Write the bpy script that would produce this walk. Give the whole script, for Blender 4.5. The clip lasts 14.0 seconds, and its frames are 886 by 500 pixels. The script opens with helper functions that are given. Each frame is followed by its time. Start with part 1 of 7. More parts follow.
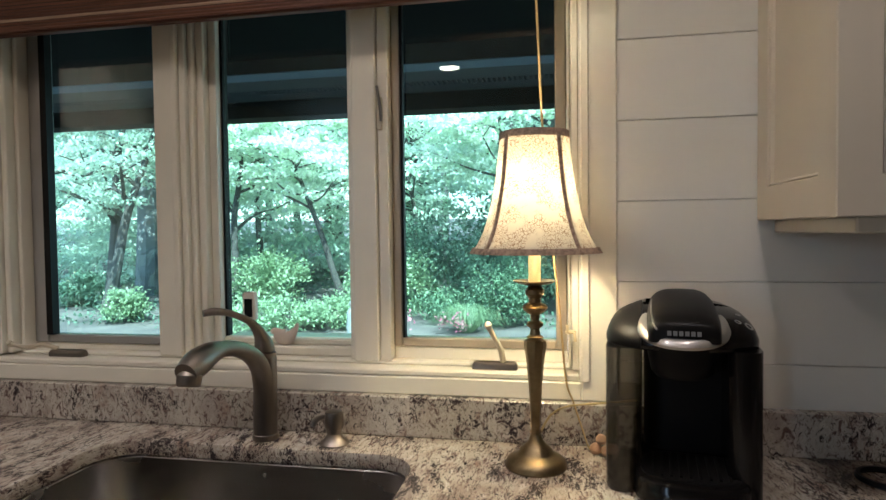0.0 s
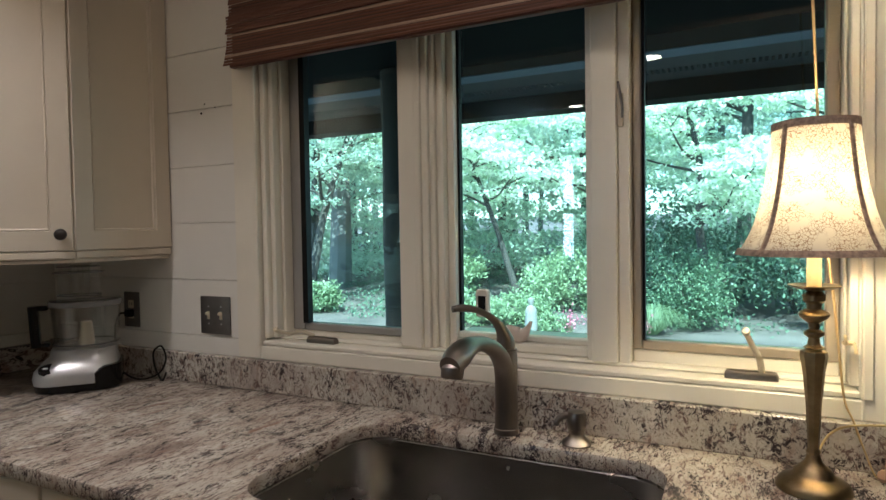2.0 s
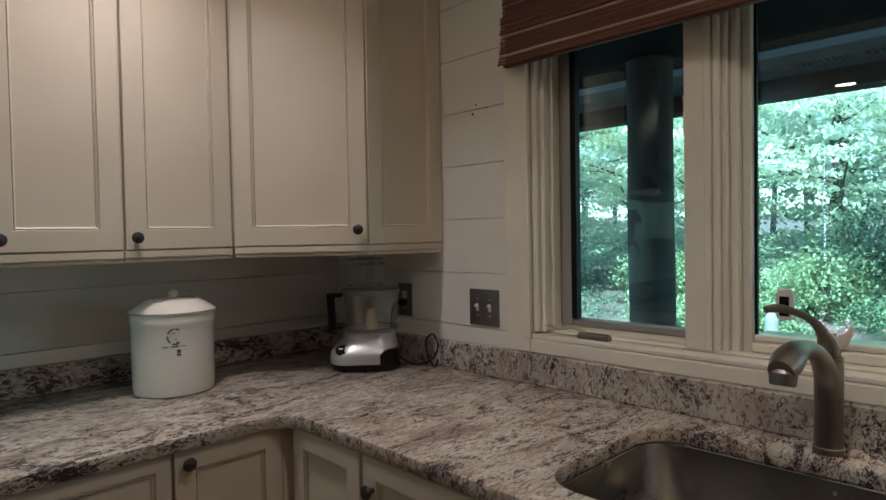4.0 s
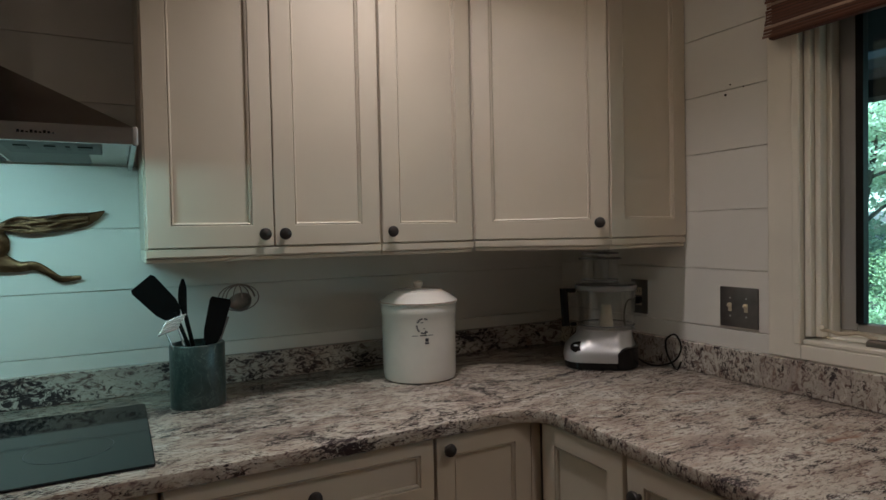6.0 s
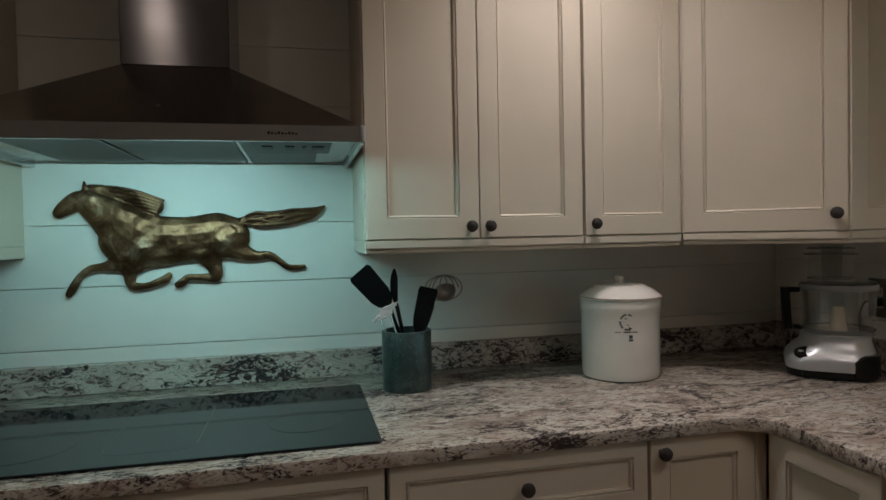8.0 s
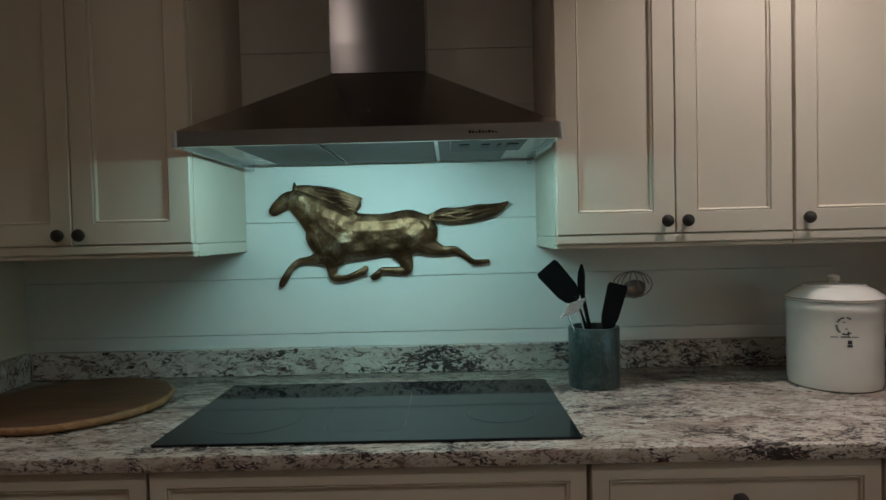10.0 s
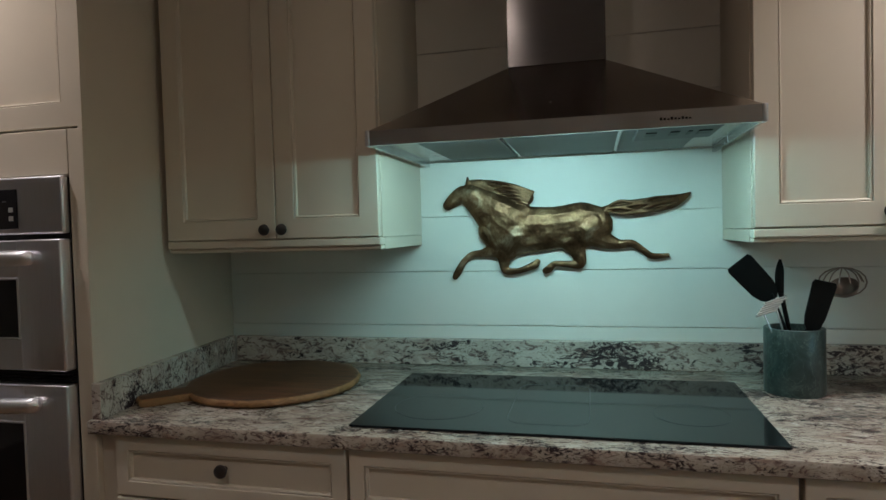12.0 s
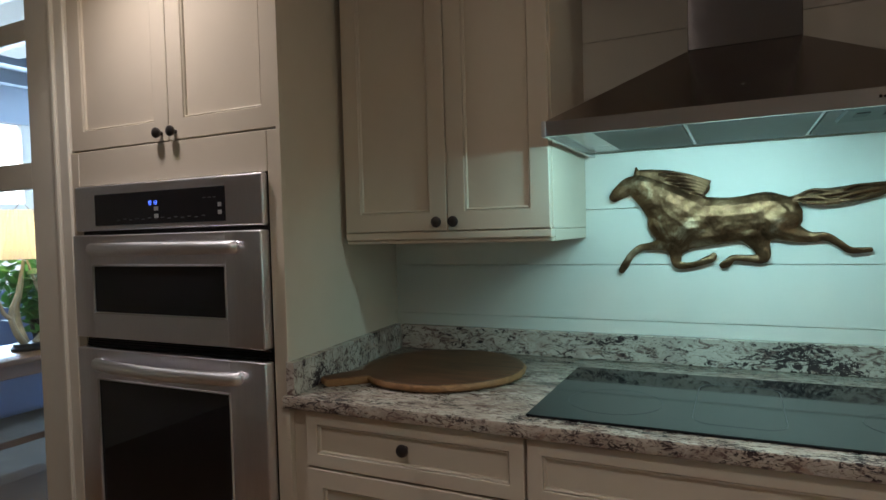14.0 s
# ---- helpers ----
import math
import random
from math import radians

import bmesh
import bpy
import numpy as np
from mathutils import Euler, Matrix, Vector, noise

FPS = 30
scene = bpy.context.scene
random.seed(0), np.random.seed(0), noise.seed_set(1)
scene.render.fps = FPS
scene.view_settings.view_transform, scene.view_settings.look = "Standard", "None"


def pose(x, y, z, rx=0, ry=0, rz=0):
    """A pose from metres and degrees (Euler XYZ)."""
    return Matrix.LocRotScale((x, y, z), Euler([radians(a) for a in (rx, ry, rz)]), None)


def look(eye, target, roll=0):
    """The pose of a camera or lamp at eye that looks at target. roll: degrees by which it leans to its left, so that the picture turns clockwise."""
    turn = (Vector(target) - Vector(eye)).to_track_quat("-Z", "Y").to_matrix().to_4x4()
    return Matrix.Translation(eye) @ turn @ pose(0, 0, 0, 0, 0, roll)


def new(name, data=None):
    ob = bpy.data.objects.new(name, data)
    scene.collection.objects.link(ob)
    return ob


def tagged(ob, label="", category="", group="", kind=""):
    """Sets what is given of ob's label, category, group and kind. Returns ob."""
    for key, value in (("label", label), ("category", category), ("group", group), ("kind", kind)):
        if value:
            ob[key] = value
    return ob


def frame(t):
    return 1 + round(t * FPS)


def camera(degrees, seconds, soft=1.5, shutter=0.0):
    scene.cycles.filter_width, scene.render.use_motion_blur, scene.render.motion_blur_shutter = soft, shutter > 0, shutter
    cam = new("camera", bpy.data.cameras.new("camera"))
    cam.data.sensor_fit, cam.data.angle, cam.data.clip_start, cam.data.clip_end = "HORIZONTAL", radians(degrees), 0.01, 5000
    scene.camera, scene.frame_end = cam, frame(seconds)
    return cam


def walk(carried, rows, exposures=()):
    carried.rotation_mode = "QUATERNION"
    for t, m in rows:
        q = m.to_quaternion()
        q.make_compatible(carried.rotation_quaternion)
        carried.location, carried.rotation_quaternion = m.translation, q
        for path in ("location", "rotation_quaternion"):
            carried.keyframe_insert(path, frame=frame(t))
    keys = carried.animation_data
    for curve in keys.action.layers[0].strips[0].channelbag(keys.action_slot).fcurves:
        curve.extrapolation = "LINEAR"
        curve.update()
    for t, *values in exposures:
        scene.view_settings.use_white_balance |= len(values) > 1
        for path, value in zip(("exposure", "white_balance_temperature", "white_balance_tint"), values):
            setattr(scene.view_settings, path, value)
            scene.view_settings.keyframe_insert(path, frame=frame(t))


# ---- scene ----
from mathutils.bvhtree import BVHTree

cam = camera(71.5, 14.0)
PATH = [
    (0, (0.116, 0.359, 1.38), (-0.26, 2.322, 1.317), -0.7),
    (0.5, (0.077, 0.355, 1.382), (-0.434, 2.287, 1.317), -0.8),
    (1, (0.041, 0.343, 1.383), (-0.59, 2.24, 1.319), -0.8),
    (1.5, (0.001, 0.328, 1.388), (-0.754, 2.179, 1.32), -0.9),
    (2, (-0.038, 0.306, 1.388), (-0.93, 2.095, 1.323), -0.9),
    (2.5, (-0.082, 0.285, 1.392), (-1.117, 1.994, 1.322), -0.9),
    (3, (-0.123, 0.267, 1.385), (-1.303, 1.881, 1.321), -0.9),
    (5.5, (-0.319, 0.107, 1.37), (-2.016, 1.165, 1.319), -1.2),
    (6, (-0.347, 0.084, 1.368), (-2.114, 1.02, 1.315), -1.2),
    (6.5, (-0.365, 0.061, 1.365), (-2.19, 0.877, 1.312), -1.2),
    (7, (-0.379, 0.036, 1.36), (-2.253, 0.733, 1.31), -1.2),
    (7.5, (-0.392, 0.007, 1.358), (-2.306, 0.585, 1.307), -1.2),
    (8, (-0.4, -0.016, 1.359), (-2.349, 0.428, 1.305), -1.2),
    (10.5, (-0.4, -0.16, 1.362), (-2.394, -0.302, 1.301), -1.4),
    (11, (-0.4, -0.18, 1.363), (-2.381, -0.446, 1.298), -1.4),
    (11.5, (-0.397, -0.21, 1.362), (-2.361, -0.58, 1.297), -1.4),
    (12, (-0.391, -0.232, 1.361), (-2.332, -0.709, 1.296), -1.6),
    (12.5, (-0.384, -0.26, 1.361), (-2.3, -0.831, 1.294), -1.6),
    (13, (-0.369, -0.287, 1.353), (-2.254, -0.951, 1.292), -1.6),
    (13.5, (-0.36, -0.308, 1.348), (-2.205, -1.078, 1.289), -1.7),
    (14, (-0.347, -0.337, 1.351), (-2.147, -1.207, 1.286), -1.6),
]
walk(cam, [(t, look(eye, target, roll)) for t, eye, target, roll in PATH],
     exposures=[(0.0, 2.20, 6200, 19.5), (3.0, 2.10, 6200, 19.5), (6.0, 1.80, 6200, 19.5), (8.0, 1.87, 6200, 19.5), (11.0, 2.05, 6200, 19.5), (14.0, 2.54, 6200, 19.5)])

# ---- world, sun, lamps ----
world = bpy.data.worlds.new("sky")
scene.world = world
world.use_nodes = True
_n, _l = world.node_tree.nodes, world.node_tree.links
_sky = _n.new("ShaderNodeTexSky")
_sky.sky_type, _sky.sun_disc = "NISHITA", False
_sky.sun_elevation, _sky.sun_rotation = radians(52), radians(205)
_l.new(_sky.outputs[0], _n["Background"].inputs[0])
_n["Background"].inputs[1].default_value = 0.15

CEIL = 2.44


def lamp(name, kind, m, watts, colour, **more):
    data = bpy.data.lights.new(name, kind)
    data.energy, data.color = watts, colour
    for key, value in more.items():
        if key == "size":
            data.size = value
        elif key == "size_y":
            data.shape, data.size_y = "RECTANGLE", value
        elif key == "disk":
            data.shape, data.size = "DISK", value
        elif key == "spread":
            data.spread = radians(value)
        elif key == "radius":
            data.shadow_soft_size = value
        elif key == "cone":
            data.spot_size, data.spot_blend = radians(value), 0.8
        elif key == "angle":
            data.angle = radians(value)
    ob = new(name, data)
    ob.matrix_world = m
    return ob


# late-spring daylight through the canopy
lamp("sun", "SUN", look((4, -3, 10), (0, 6, 0)), 5.0, (1.0, 0.95, 0.86), angle=0.6)
WARM = (1.0, 0.96, 0.90)
# fourth can is unseen, added over the sink to light the window wall
CANS = [(-0.59, -0.67, 0.42), (-1.38, -1.90, 0.56), (-1.68, 0.74, 0.90), (-0.55, 1.00, 0.44), (0.35, 0.95, 0.30)]
for cx, cy, watts in CANS:
    lamp("can_light", "AREA", look((cx, cy, CEIL - 0.012), (cx, cy, 0)), watts, WARM, disk=0.11, spread=114)
# a lamp strip set behind the front lip of the cooker hood
COOL = (0.50, 1.0, 0.95)
lamp("hood_light", "AREA", look((-1.858, -0.322, 1.585), (-2.40, -0.322, 1.12)), 1.25, COOL, size=0.64, size_y=0.012)
# the bulb under the table lamp's shade
lamp("bulb", "POINT", pose(0.065, 1.58, 1.46), 1.65, (1.0, 0.91, 0.57), radius=0.028)


# ---- materials ----
def nodes_of(name):
    m = bpy.data.materials.new(name)
    m.use_nodes = True
    n, l = m.node_tree.nodes, m.node_tree.links
    return m, n, l, n["Principled BSDF"]


def ramp(n, stops):
    r = n.new("ShaderNodeValToRGB")
    e = r.color_ramp.elements
    while len(e) < len(stops):
        e.new(0.5)
    for k, (p, c) in enumerate(stops):
        e[k].position, e[k].color = p, (*c, 1) if len(c) == 3 else c
    return r


def coords(n, l, scale=(1, 1, 1), turn=(0, 0, 0), where="Object"):
    tc = n.new("ShaderNodeTexCoord") if where == "Object" else n.new("ShaderNodeNewGeometry")
    mp = n.new("ShaderNodeMapping")
    mp.inputs["Scale"].default_value = scale
    mp.inputs["Rotation"].default_value = [radians(a) for a in turn]
    l.new(tc.outputs["Object" if where == "Object" else "Position"], mp.inputs[0])
    return mp.outputs[0]


def noise_node(n, l, vec, scale, detail=4.0, rough=0.55, dist=0.0):
    t = n.new("ShaderNodeTexNoise")
    t.inputs["Scale"].default_value, t.inputs["Detail"].default_value = scale, detail
    t.inputs["Roughness"].default_value, t.inputs["Distortion"].default_value = rough, dist
    l.new(vec, t.inputs["Vector"])
    return t.outputs["Fac"]


def mixc(n, l, fac, a, b, how="MIX"):
    m = n.new("ShaderNodeMix")
    m.data_type, m.blend_type = "RGBA", how
    for sock, v in ((m.inputs[0], fac), (m.inputs[6], a), (m.inputs[7], b)):
        if isinstance(v, (int, float)):
            sock.default_value = v
        elif isinstance(v, tuple):
            sock.default_value = (*v, 1)
        else:
            l.new(v, sock)
    return m.outputs[2]


def bump(n, l, p, height, strength=0.2, distance=0.002):
    b = n.new("ShaderNodeBump")
    b.inputs["Strength"].default_value, b.inputs["Distance"].default_value = strength, distance
    l.new(height, b.inputs["Height"])
    l.new(b.outputs[0], p.inputs["Normal"])


def surface(name, base, rough=0.5, metal=0.0, vary=0.12, coarse=4.0, fine=90.0, relief=0.08, stretch=(1, 1, 1), per_object=0.0, spec=0.5, coat=0.0):
    """A surface of one base colour with broad and fine unevenness in colour, gloss and relief."""
    m, n, l, p = nodes_of(name)
    v = coords(n, l, stretch)
    a, b = noise_node(n, l, v, coarse), noise_node(n, l, v, fine, 3.0)
    dark = tuple(c * (1 - vary) for c in base)
    lite = tuple(min(1, c * (1 + vary * 0.6)) for c in base)
    col = mixc(n, l, ramp_out(n, l, a, 0.3, 0.7), dark, lite)
    col = mixc(n, l, vary * 0.8, col, ramp_col(n, l, b, (0.25, 0.25, 0.25), (0.75, 0.75, 0.75)), "SOFT_LIGHT")
    if per_object:
        info = n.new("ShaderNodeObjectInfo")
        col = mixc(n, l, per_object, col, ramp_col(n, l, info.outputs["Random"], (0.1, 0.1, 0.1), (0.9, 0.9, 0.9)), "SOFT_LIGHT")
    l.new(col, p.inputs["Base Color"])
    r = n.new("ShaderNodeMapRange")
    r.inputs["To Min"].default_value, r.inputs["To Max"].default_value = max(0.02, rough * 0.8), min(1, rough * 1.2)
    l.new(a, r.inputs["Value"])
    l.new(r.outputs[0], p.inputs["Roughness"])
    p.inputs["Metallic"].default_value = metal
    p.inputs["Specular IOR Level"].default_value = spec
    p.inputs["Coat Weight"].default_value = coat
    if relief:
        bump(n, l, p, b, relief, 0.002)
    return m


def ramp_out(n, l, fac, lo, hi):
    r = n.new("ShaderNodeMapRange")
    r.inputs["From Min"].default_value, r.inputs["From Max"].default_value = lo, hi
    l.new(fac, r.inputs["Value"])
    return r.outputs[0]


def ramp_col(n, l, fac, a, b):
    r = ramp(n, [(0.0, a), (1.0, b)])
    l.new(fac, r.inputs[0])
    return r.outputs[0]


def granite_material(name, grow, dark_from, cool):
    """Beige granite with clouds of tan and grey, plum-brown streaks and broken black veins."""
    m, n, l, p = nodes_of(name)
    v = coords(n, l, tuple(c * grow for c in (1.6, 0.8, 1.4)), (12, 18, 28), "World")
    s = coords(n, l, tuple(c * grow for c in (3.0, 0.9, 2.0)), (8, 15, 20), "World")
    cloud = noise_node(n, l, v, 6.5, 6.0, 0.62, 0.8)
    base = ramp(n, [(0.28, (0.20, 0.145, 0.118)), (0.42, (0.355, 0.292, 0.235)), (0.52, (0.46, 0.405, 0.33)), (0.64, (0.53, 0.485, 0.41)), (0.78, (0.35, 0.26, 0.19))])
    l.new(cloud, base.inputs[0])
    col = mixc(n, l, cool, base.outputs[0], (0.52, 0.50, 0.48))
    grain = noise_node(n, l, v, 190, 2.0, 0.7)
    col = mixc(n, l, 0.35, col, ramp_col(n, l, grain, (0.15, 0.15, 0.15), (0.88, 0.88, 0.88)), "OVERLAY")
    rust = noise_node(n, l, s, 11, 4.0, 0.62, 0.7)
    col = mixc(n, l, ramp_out(n, l, rust, 0.56, 0.78), col, (0.26, 0.145, 0.105))
    pale = noise_node(n, l, v, 17, 4.0, 0.6, 0.9)
    col = mixc(n, l, ramp_out(n, l, pale, 0.58, 0.68), col, (0.60, 0.55, 0.48))
    smear = noise_node(n, l, s, 34, 6.0, 0.72, 1.3)
    col = mixc(n, l, ramp_out(n, l, smear, 0.515, 0.60), col, (0.145, 0.098, 0.086))
    vein = noise_node(n, l, v, 5.5, 5.0, 0.62, 1.6)
    fleck = noise_node(n, l, s, 44, 6.0, 0.76, 1.5)
    both = n.new("ShaderNodeMath")
    both.operation = "MULTIPLY_ADD"
    l.new(vein, both.inputs[0])
    both.inputs[1].default_value = 0.75
    l.new(fleck, both.inputs[2])
    col = mixc(n, l, ramp_out(n, l, both.outputs[0], dark_from, dark_from + 0.055), col, (0.042, 0.032, 0.034))
    l.new(col, p.inputs["Base Color"])
    p.inputs["Roughness"].default_value = 0.2
    bump(n, l, p, fleck, 0.03, 0.001)
    return m


def wood_material(name, pale, dark, rough=0.5, scale=1.0, axis=(1, 12, 12)):
    m, n, l, p = nodes_of(name)
    v = coords(n, l, tuple(a * scale for a in axis))
    grain = noise_node(n, l, v, 5.0, 6.0, 0.65, 1.5)
    patch = noise_node(n, l, coords(n, l), 2.2 * scale, 3.0)
    col = ramp_col(n, l, ramp_out(n, l, grain, 0.3, 0.72), dark, pale)
    col = mixc(n, l, ramp_out(n, l, patch, 0.35, 0.75), col, tuple(c * 0.62 for c in pale))
    info = n.new("ShaderNodeObjectInfo")
    col = mixc(n, l, 0.35, col, ramp_col(n, l, info.outputs["Random"], (0.2, 0.2, 0.2), (0.85, 0.85, 0.85)), "SOFT_LIGHT")
    l.new(col, p.inputs["Base Color"])
    p.inputs["Roughness"].default_value = rough
    bump(n, l, p, grain, 0.15, 0.002)
    return m


def steel_material(name, base=(0.56, 0.55, 0.54), rough=0.26, stretch=(2, 160, 160), streak=0.5):
    """Brushed stainless steel; the brushing runs along the axis with the small scale."""
    m, n, l, p = nodes_of(name)
    v = coords(n, l, stretch)
    brush = noise_node(n, l, v, 6.0, 4.0, 0.7)
    smudge = noise_node(n, l, coords(n, l), 7.0, 4.0)
    l.new(mixc(n, l, ramp_out(n, l, brush, 0.3, 0.7), tuple(c * 0.86 for c in base), base), p.inputs["Base Color"])
    r = n.new("ShaderNodeMapRange")
    r.inputs["To Min"].default_value, r.inputs["To Max"].default_value = rough * 0.7, rough * 1.35
    l.new(smudge, r.inputs["Value"])
    l.new(r.outputs[0], p.inputs["Roughness"])
    p.inputs["Metallic"].default_value = 1.0
    p.inputs["Anisotropic"].default_value = streak
    if streak > 0.6:
        tg = n.new("ShaderNodeTangent")
        tg.direction_type, tg.axis = "RADIAL", "Z"
        p.inputs["Anisotropic Rotation"].default_value = 0.25
        l.new(tg.outputs[0], p.inputs["Tangent"])
    if streak > 0.6:
        r.inputs["To Min"].default_value, r.inputs["To Max"].default_value = rough * 0.95, rough * 1.05
    else:
        bump(n, l, p, brush, 0.05, 0.0006)
    return m


def pane_material(name, tint, shine=1.0, mirror=0.045):
    """Clear flat glass: light passes straight through, tinted, and the surface mirrors by its Fresnel share."""
    m, n, l, p = nodes_of(name)
    n.remove(p)
    clear, gloss, mix, fr = n.new("ShaderNodeBsdfTransparent"), n.new("ShaderNodeBsdfGlossy"), n.new("ShaderNodeMixShader"), n.new("ShaderNodeLayerWeight")
    fifth, share = n.new("ShaderNodeMath"), n.new("ShaderNodeMath")
    fifth.operation, fifth.inputs[1].default_value = "POWER", 5.0
    share.operation, share.inputs[1].default_value, share.inputs[2].default_value = "MULTIPLY_ADD", 1.0 - mirror, mirror
    fr.inputs[0].default_value = 0.5
    clear.inputs[0].default_value = (*tint, 1)
    gloss.inputs["Roughness"].default_value = 0.0
    gloss.inputs["Color"].default_value = (shine, shine, shine, 1)
    l.new(fr.outputs["Facing"], fifth.inputs[0])
    l.new(fifth.outputs[0], share.inputs[0])
    l.new(share.outputs[0], mix.inputs[0])
    l.new(clear.outputs[0], mix.inputs[1])
    l.new(gloss.outputs[0], mix.inputs[2])
    l.new(mix.outputs[0], n["Material Output"].inputs[0])
    return m


def leaf_material(name, a, b, trans=0.45):
    m, n, l, p = nodes_of(name)
    geo = n.new("ShaderNodeNewGeometry")
    info = n.new("ShaderNodeObjectInfo")
    col = ramp_col(n, l, geo.outputs["Random Per Island"], a, b)
    col = mixc(n, l, 0.3, col, ramp_col(n, l, info.outputs["Random"], (0.2, 0.2, 0.2), (0.8, 0.8, 0.8)), "SOFT_LIGHT")
    l.new(col, p.inputs["Base Color"])
    p.inputs["Roughness"].default_value = 0.5
    tr, mix = n.new("ShaderNodeBsdfTranslucent"), n.new("ShaderNodeMixShader")
    l.new(col, tr.inputs[0])
    mix.inputs[0].default_value = trans
    l.new(p.outputs[0], mix.inputs[1])
    l.new(tr.outputs[0], mix.inputs[2])
    l.new(mix.outputs[0], n["Material Output"].inputs[0])
    return m


def glow_material(name, colour, strength):
    m, n, l, p = nodes_of(name)
    p.inputs["Base Color"].default_value = (*colour, 1)
    p.inputs["Emission Color"].default_value = (*colour, 1)
    p.inputs["Emission Strength"].default_value = strength
    return m


def beaten_brass():
    """Old brass sheet: brown in the hollows, bright on the worn bumps, dented all over."""
    m, n, l, p = nodes_of("beaten_brass")
    v = coords(n, l)
    dent, stain, grain = noise_node(n, l, v, 24, 2.0, 0.5), noise_node(n, l, v, 11, 5.0, 0.65, 0.6), noise_node(n, l, v, 130, 3.0)
    col = ramp(n, [(0.30, (0.056, 0.025, 0.013)), (0.46, (0.122, 0.060, 0.030)), (0.58, (0.195, 0.105, 0.054)), (0.74, (0.46, 0.33, 0.22))])
    l.new(stain, col.inputs[0])
    l.new(mixc(n, l, 0.4, col.outputs[0], ramp_col(n, l, grain, (0.15, 0.15, 0.15), (0.85, 0.85, 0.85)), "OVERLAY"), p.inputs["Base Color"])
    p.inputs["Metallic"].default_value = 0.9
    r = n.new("ShaderNodeMapRange")
    r.inputs["To Min"].default_value, r.inputs["To Max"].default_value = 0.27, 0.50
    l.new(stain, r.inputs["Value"])
    l.new(r.outputs[0], p.inputs["Roughness"])
    bump(n, l, p, dent, 0.6, 0.010)
    return m


def shade_material():
    """Printed fabric: cream with a scrolling brown sprig, letting the bulb's light through."""
    m, n, l, p = nodes_of("shade_fabric")
    v = coords(n, l)
    w = n.new("ShaderNodeTexVoronoi")
    w.feature, w.inputs["Scale"].default_value = "DISTANCE_TO_EDGE", 185
    warp = n.new("ShaderNodeVectorMath")
    warp.operation = "ADD"
    nz = n.new("ShaderNodeTexNoise")
    nz.inputs["Scale"].default_value = 45
    sc = n.new("ShaderNodeVectorMath")
    sc.operation = "SCALE"
    sc.inputs["Scale"].default_value = 0.025
    l.new(v, nz.inputs["Vector"])
    l.new(nz.outputs["Color"], sc.inputs[0])
    l.new(v, warp.inputs[0])
    l.new(sc.outputs[0], warp.inputs[1])
    l.new(warp.outputs[0], w.inputs["Vector"])
    line = ramp_out(n, l, w.outputs["Distance"], 0.030, 0.085)
    part_of = noise_node(n, l, v, 30, 2.0)
    keep = ramp_out(n, l, part_of, 0.50, 0.60)
    mx = n.new("ShaderNodeMath")
    mx.operation = "MAXIMUM"
    l.new(line, mx.inputs[0])
    l.new(keep, mx.inputs[1])
    col = mixc(n, l, mx.outputs[0], (0.26, 0.165, 0.10), (0.64, 0.58, 0.46))
    tr, mix = n.new("ShaderNodeBsdfTranslucent"), n.new("ShaderNodeMixShader")
    l.new(col, p.inputs["Base Color"])
    l.new(col, tr.inputs[0])
    p.inputs["Roughness"].default_value = 0.9
    mix.inputs[0].default_value = 0.11
    l.new(p.outputs[0], mix.inputs[1])
    l.new(tr.outputs[0], mix.inputs[2])
    l.new(mix.outputs[0], n["Material Output"].inputs[0])
    return m


M_CAB = surface("cabinet_paint", (0.60, 0.53, 0.425), 0.42, vary=0.05, coarse=3, fine=60, relief=0.03)
M_PLANK = surface("plank_paint", (0.74, 0.72, 0.66), 0.5, vary=0.05, coarse=2.5, fine=45, relief=0.05, per_object=0.10)
M_TRIM = surface("trim_paint", (0.76, 0.72, 0.62), 0.38, vary=0.06, coarse=5, fine=70, relief=0.04)
M_WALL = surface("wall_paint", (0.58, 0.55, 0.49), 0.6, vary=0.05, relief=0.05)
M_CEIL = surface("ceiling_paint", (0.78, 0.75, 0.68), 0.8, vary=0.04, relief=0.05)
M_GRAN = granite_material("granite", 1.0, 0.925, 0.12)
M_GRANUP = granite_material("granite_upstand", 0.60, 0.925, 0.30)
M_STEEL = steel_material("brushed_steel", (0.66, 0.64, 0.64), 0.24, stretch=(160, 2, 160))
M_SINK = steel_material("sink_steel", (0.40, 0.385, 0.37), 0.25, (2, 120, 120))
M_NICKEL = steel_material("brushed_nickel", (0.27, 0.235, 0.205), 0.36, (90, 90, 3))
M_BRASS = surface("aged_brass", (0.30, 0.225, 0.125), 0.36, metal=1.0, vary=0.5, coarse=14, fine=120, relief=0.06)
M_HORSE = beaten_brass()
M_KNOB = surface("dark_bronze", (0.055, 0.048, 0.045), 0.35, metal=0.6, vary=0.25, coarse=60, relief=0.04)
M_BLACKGLASS = surface("black_glass", (0.010, 0.011, 0.012), 0.06, vary=0.05, relief=0.0, spec=0.26)
M_BLACK = surface("black_plastic", (0.009, 0.0085, 0.0085), 0.40, vary=0.2, relief=0.03, spec=0.12)
M_GLOSSBLACK = surface("gloss_black_plastic", (0.006, 0.0055, 0.0055), 0.16, vary=0.2, relief=0.01, spec=0.3)
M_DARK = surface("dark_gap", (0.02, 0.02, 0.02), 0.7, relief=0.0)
M_SILVER = surface("silver_plastic", (0.55, 0.55, 0.55), 0.3, metal=0.6, vary=0.08, relief=0.02)
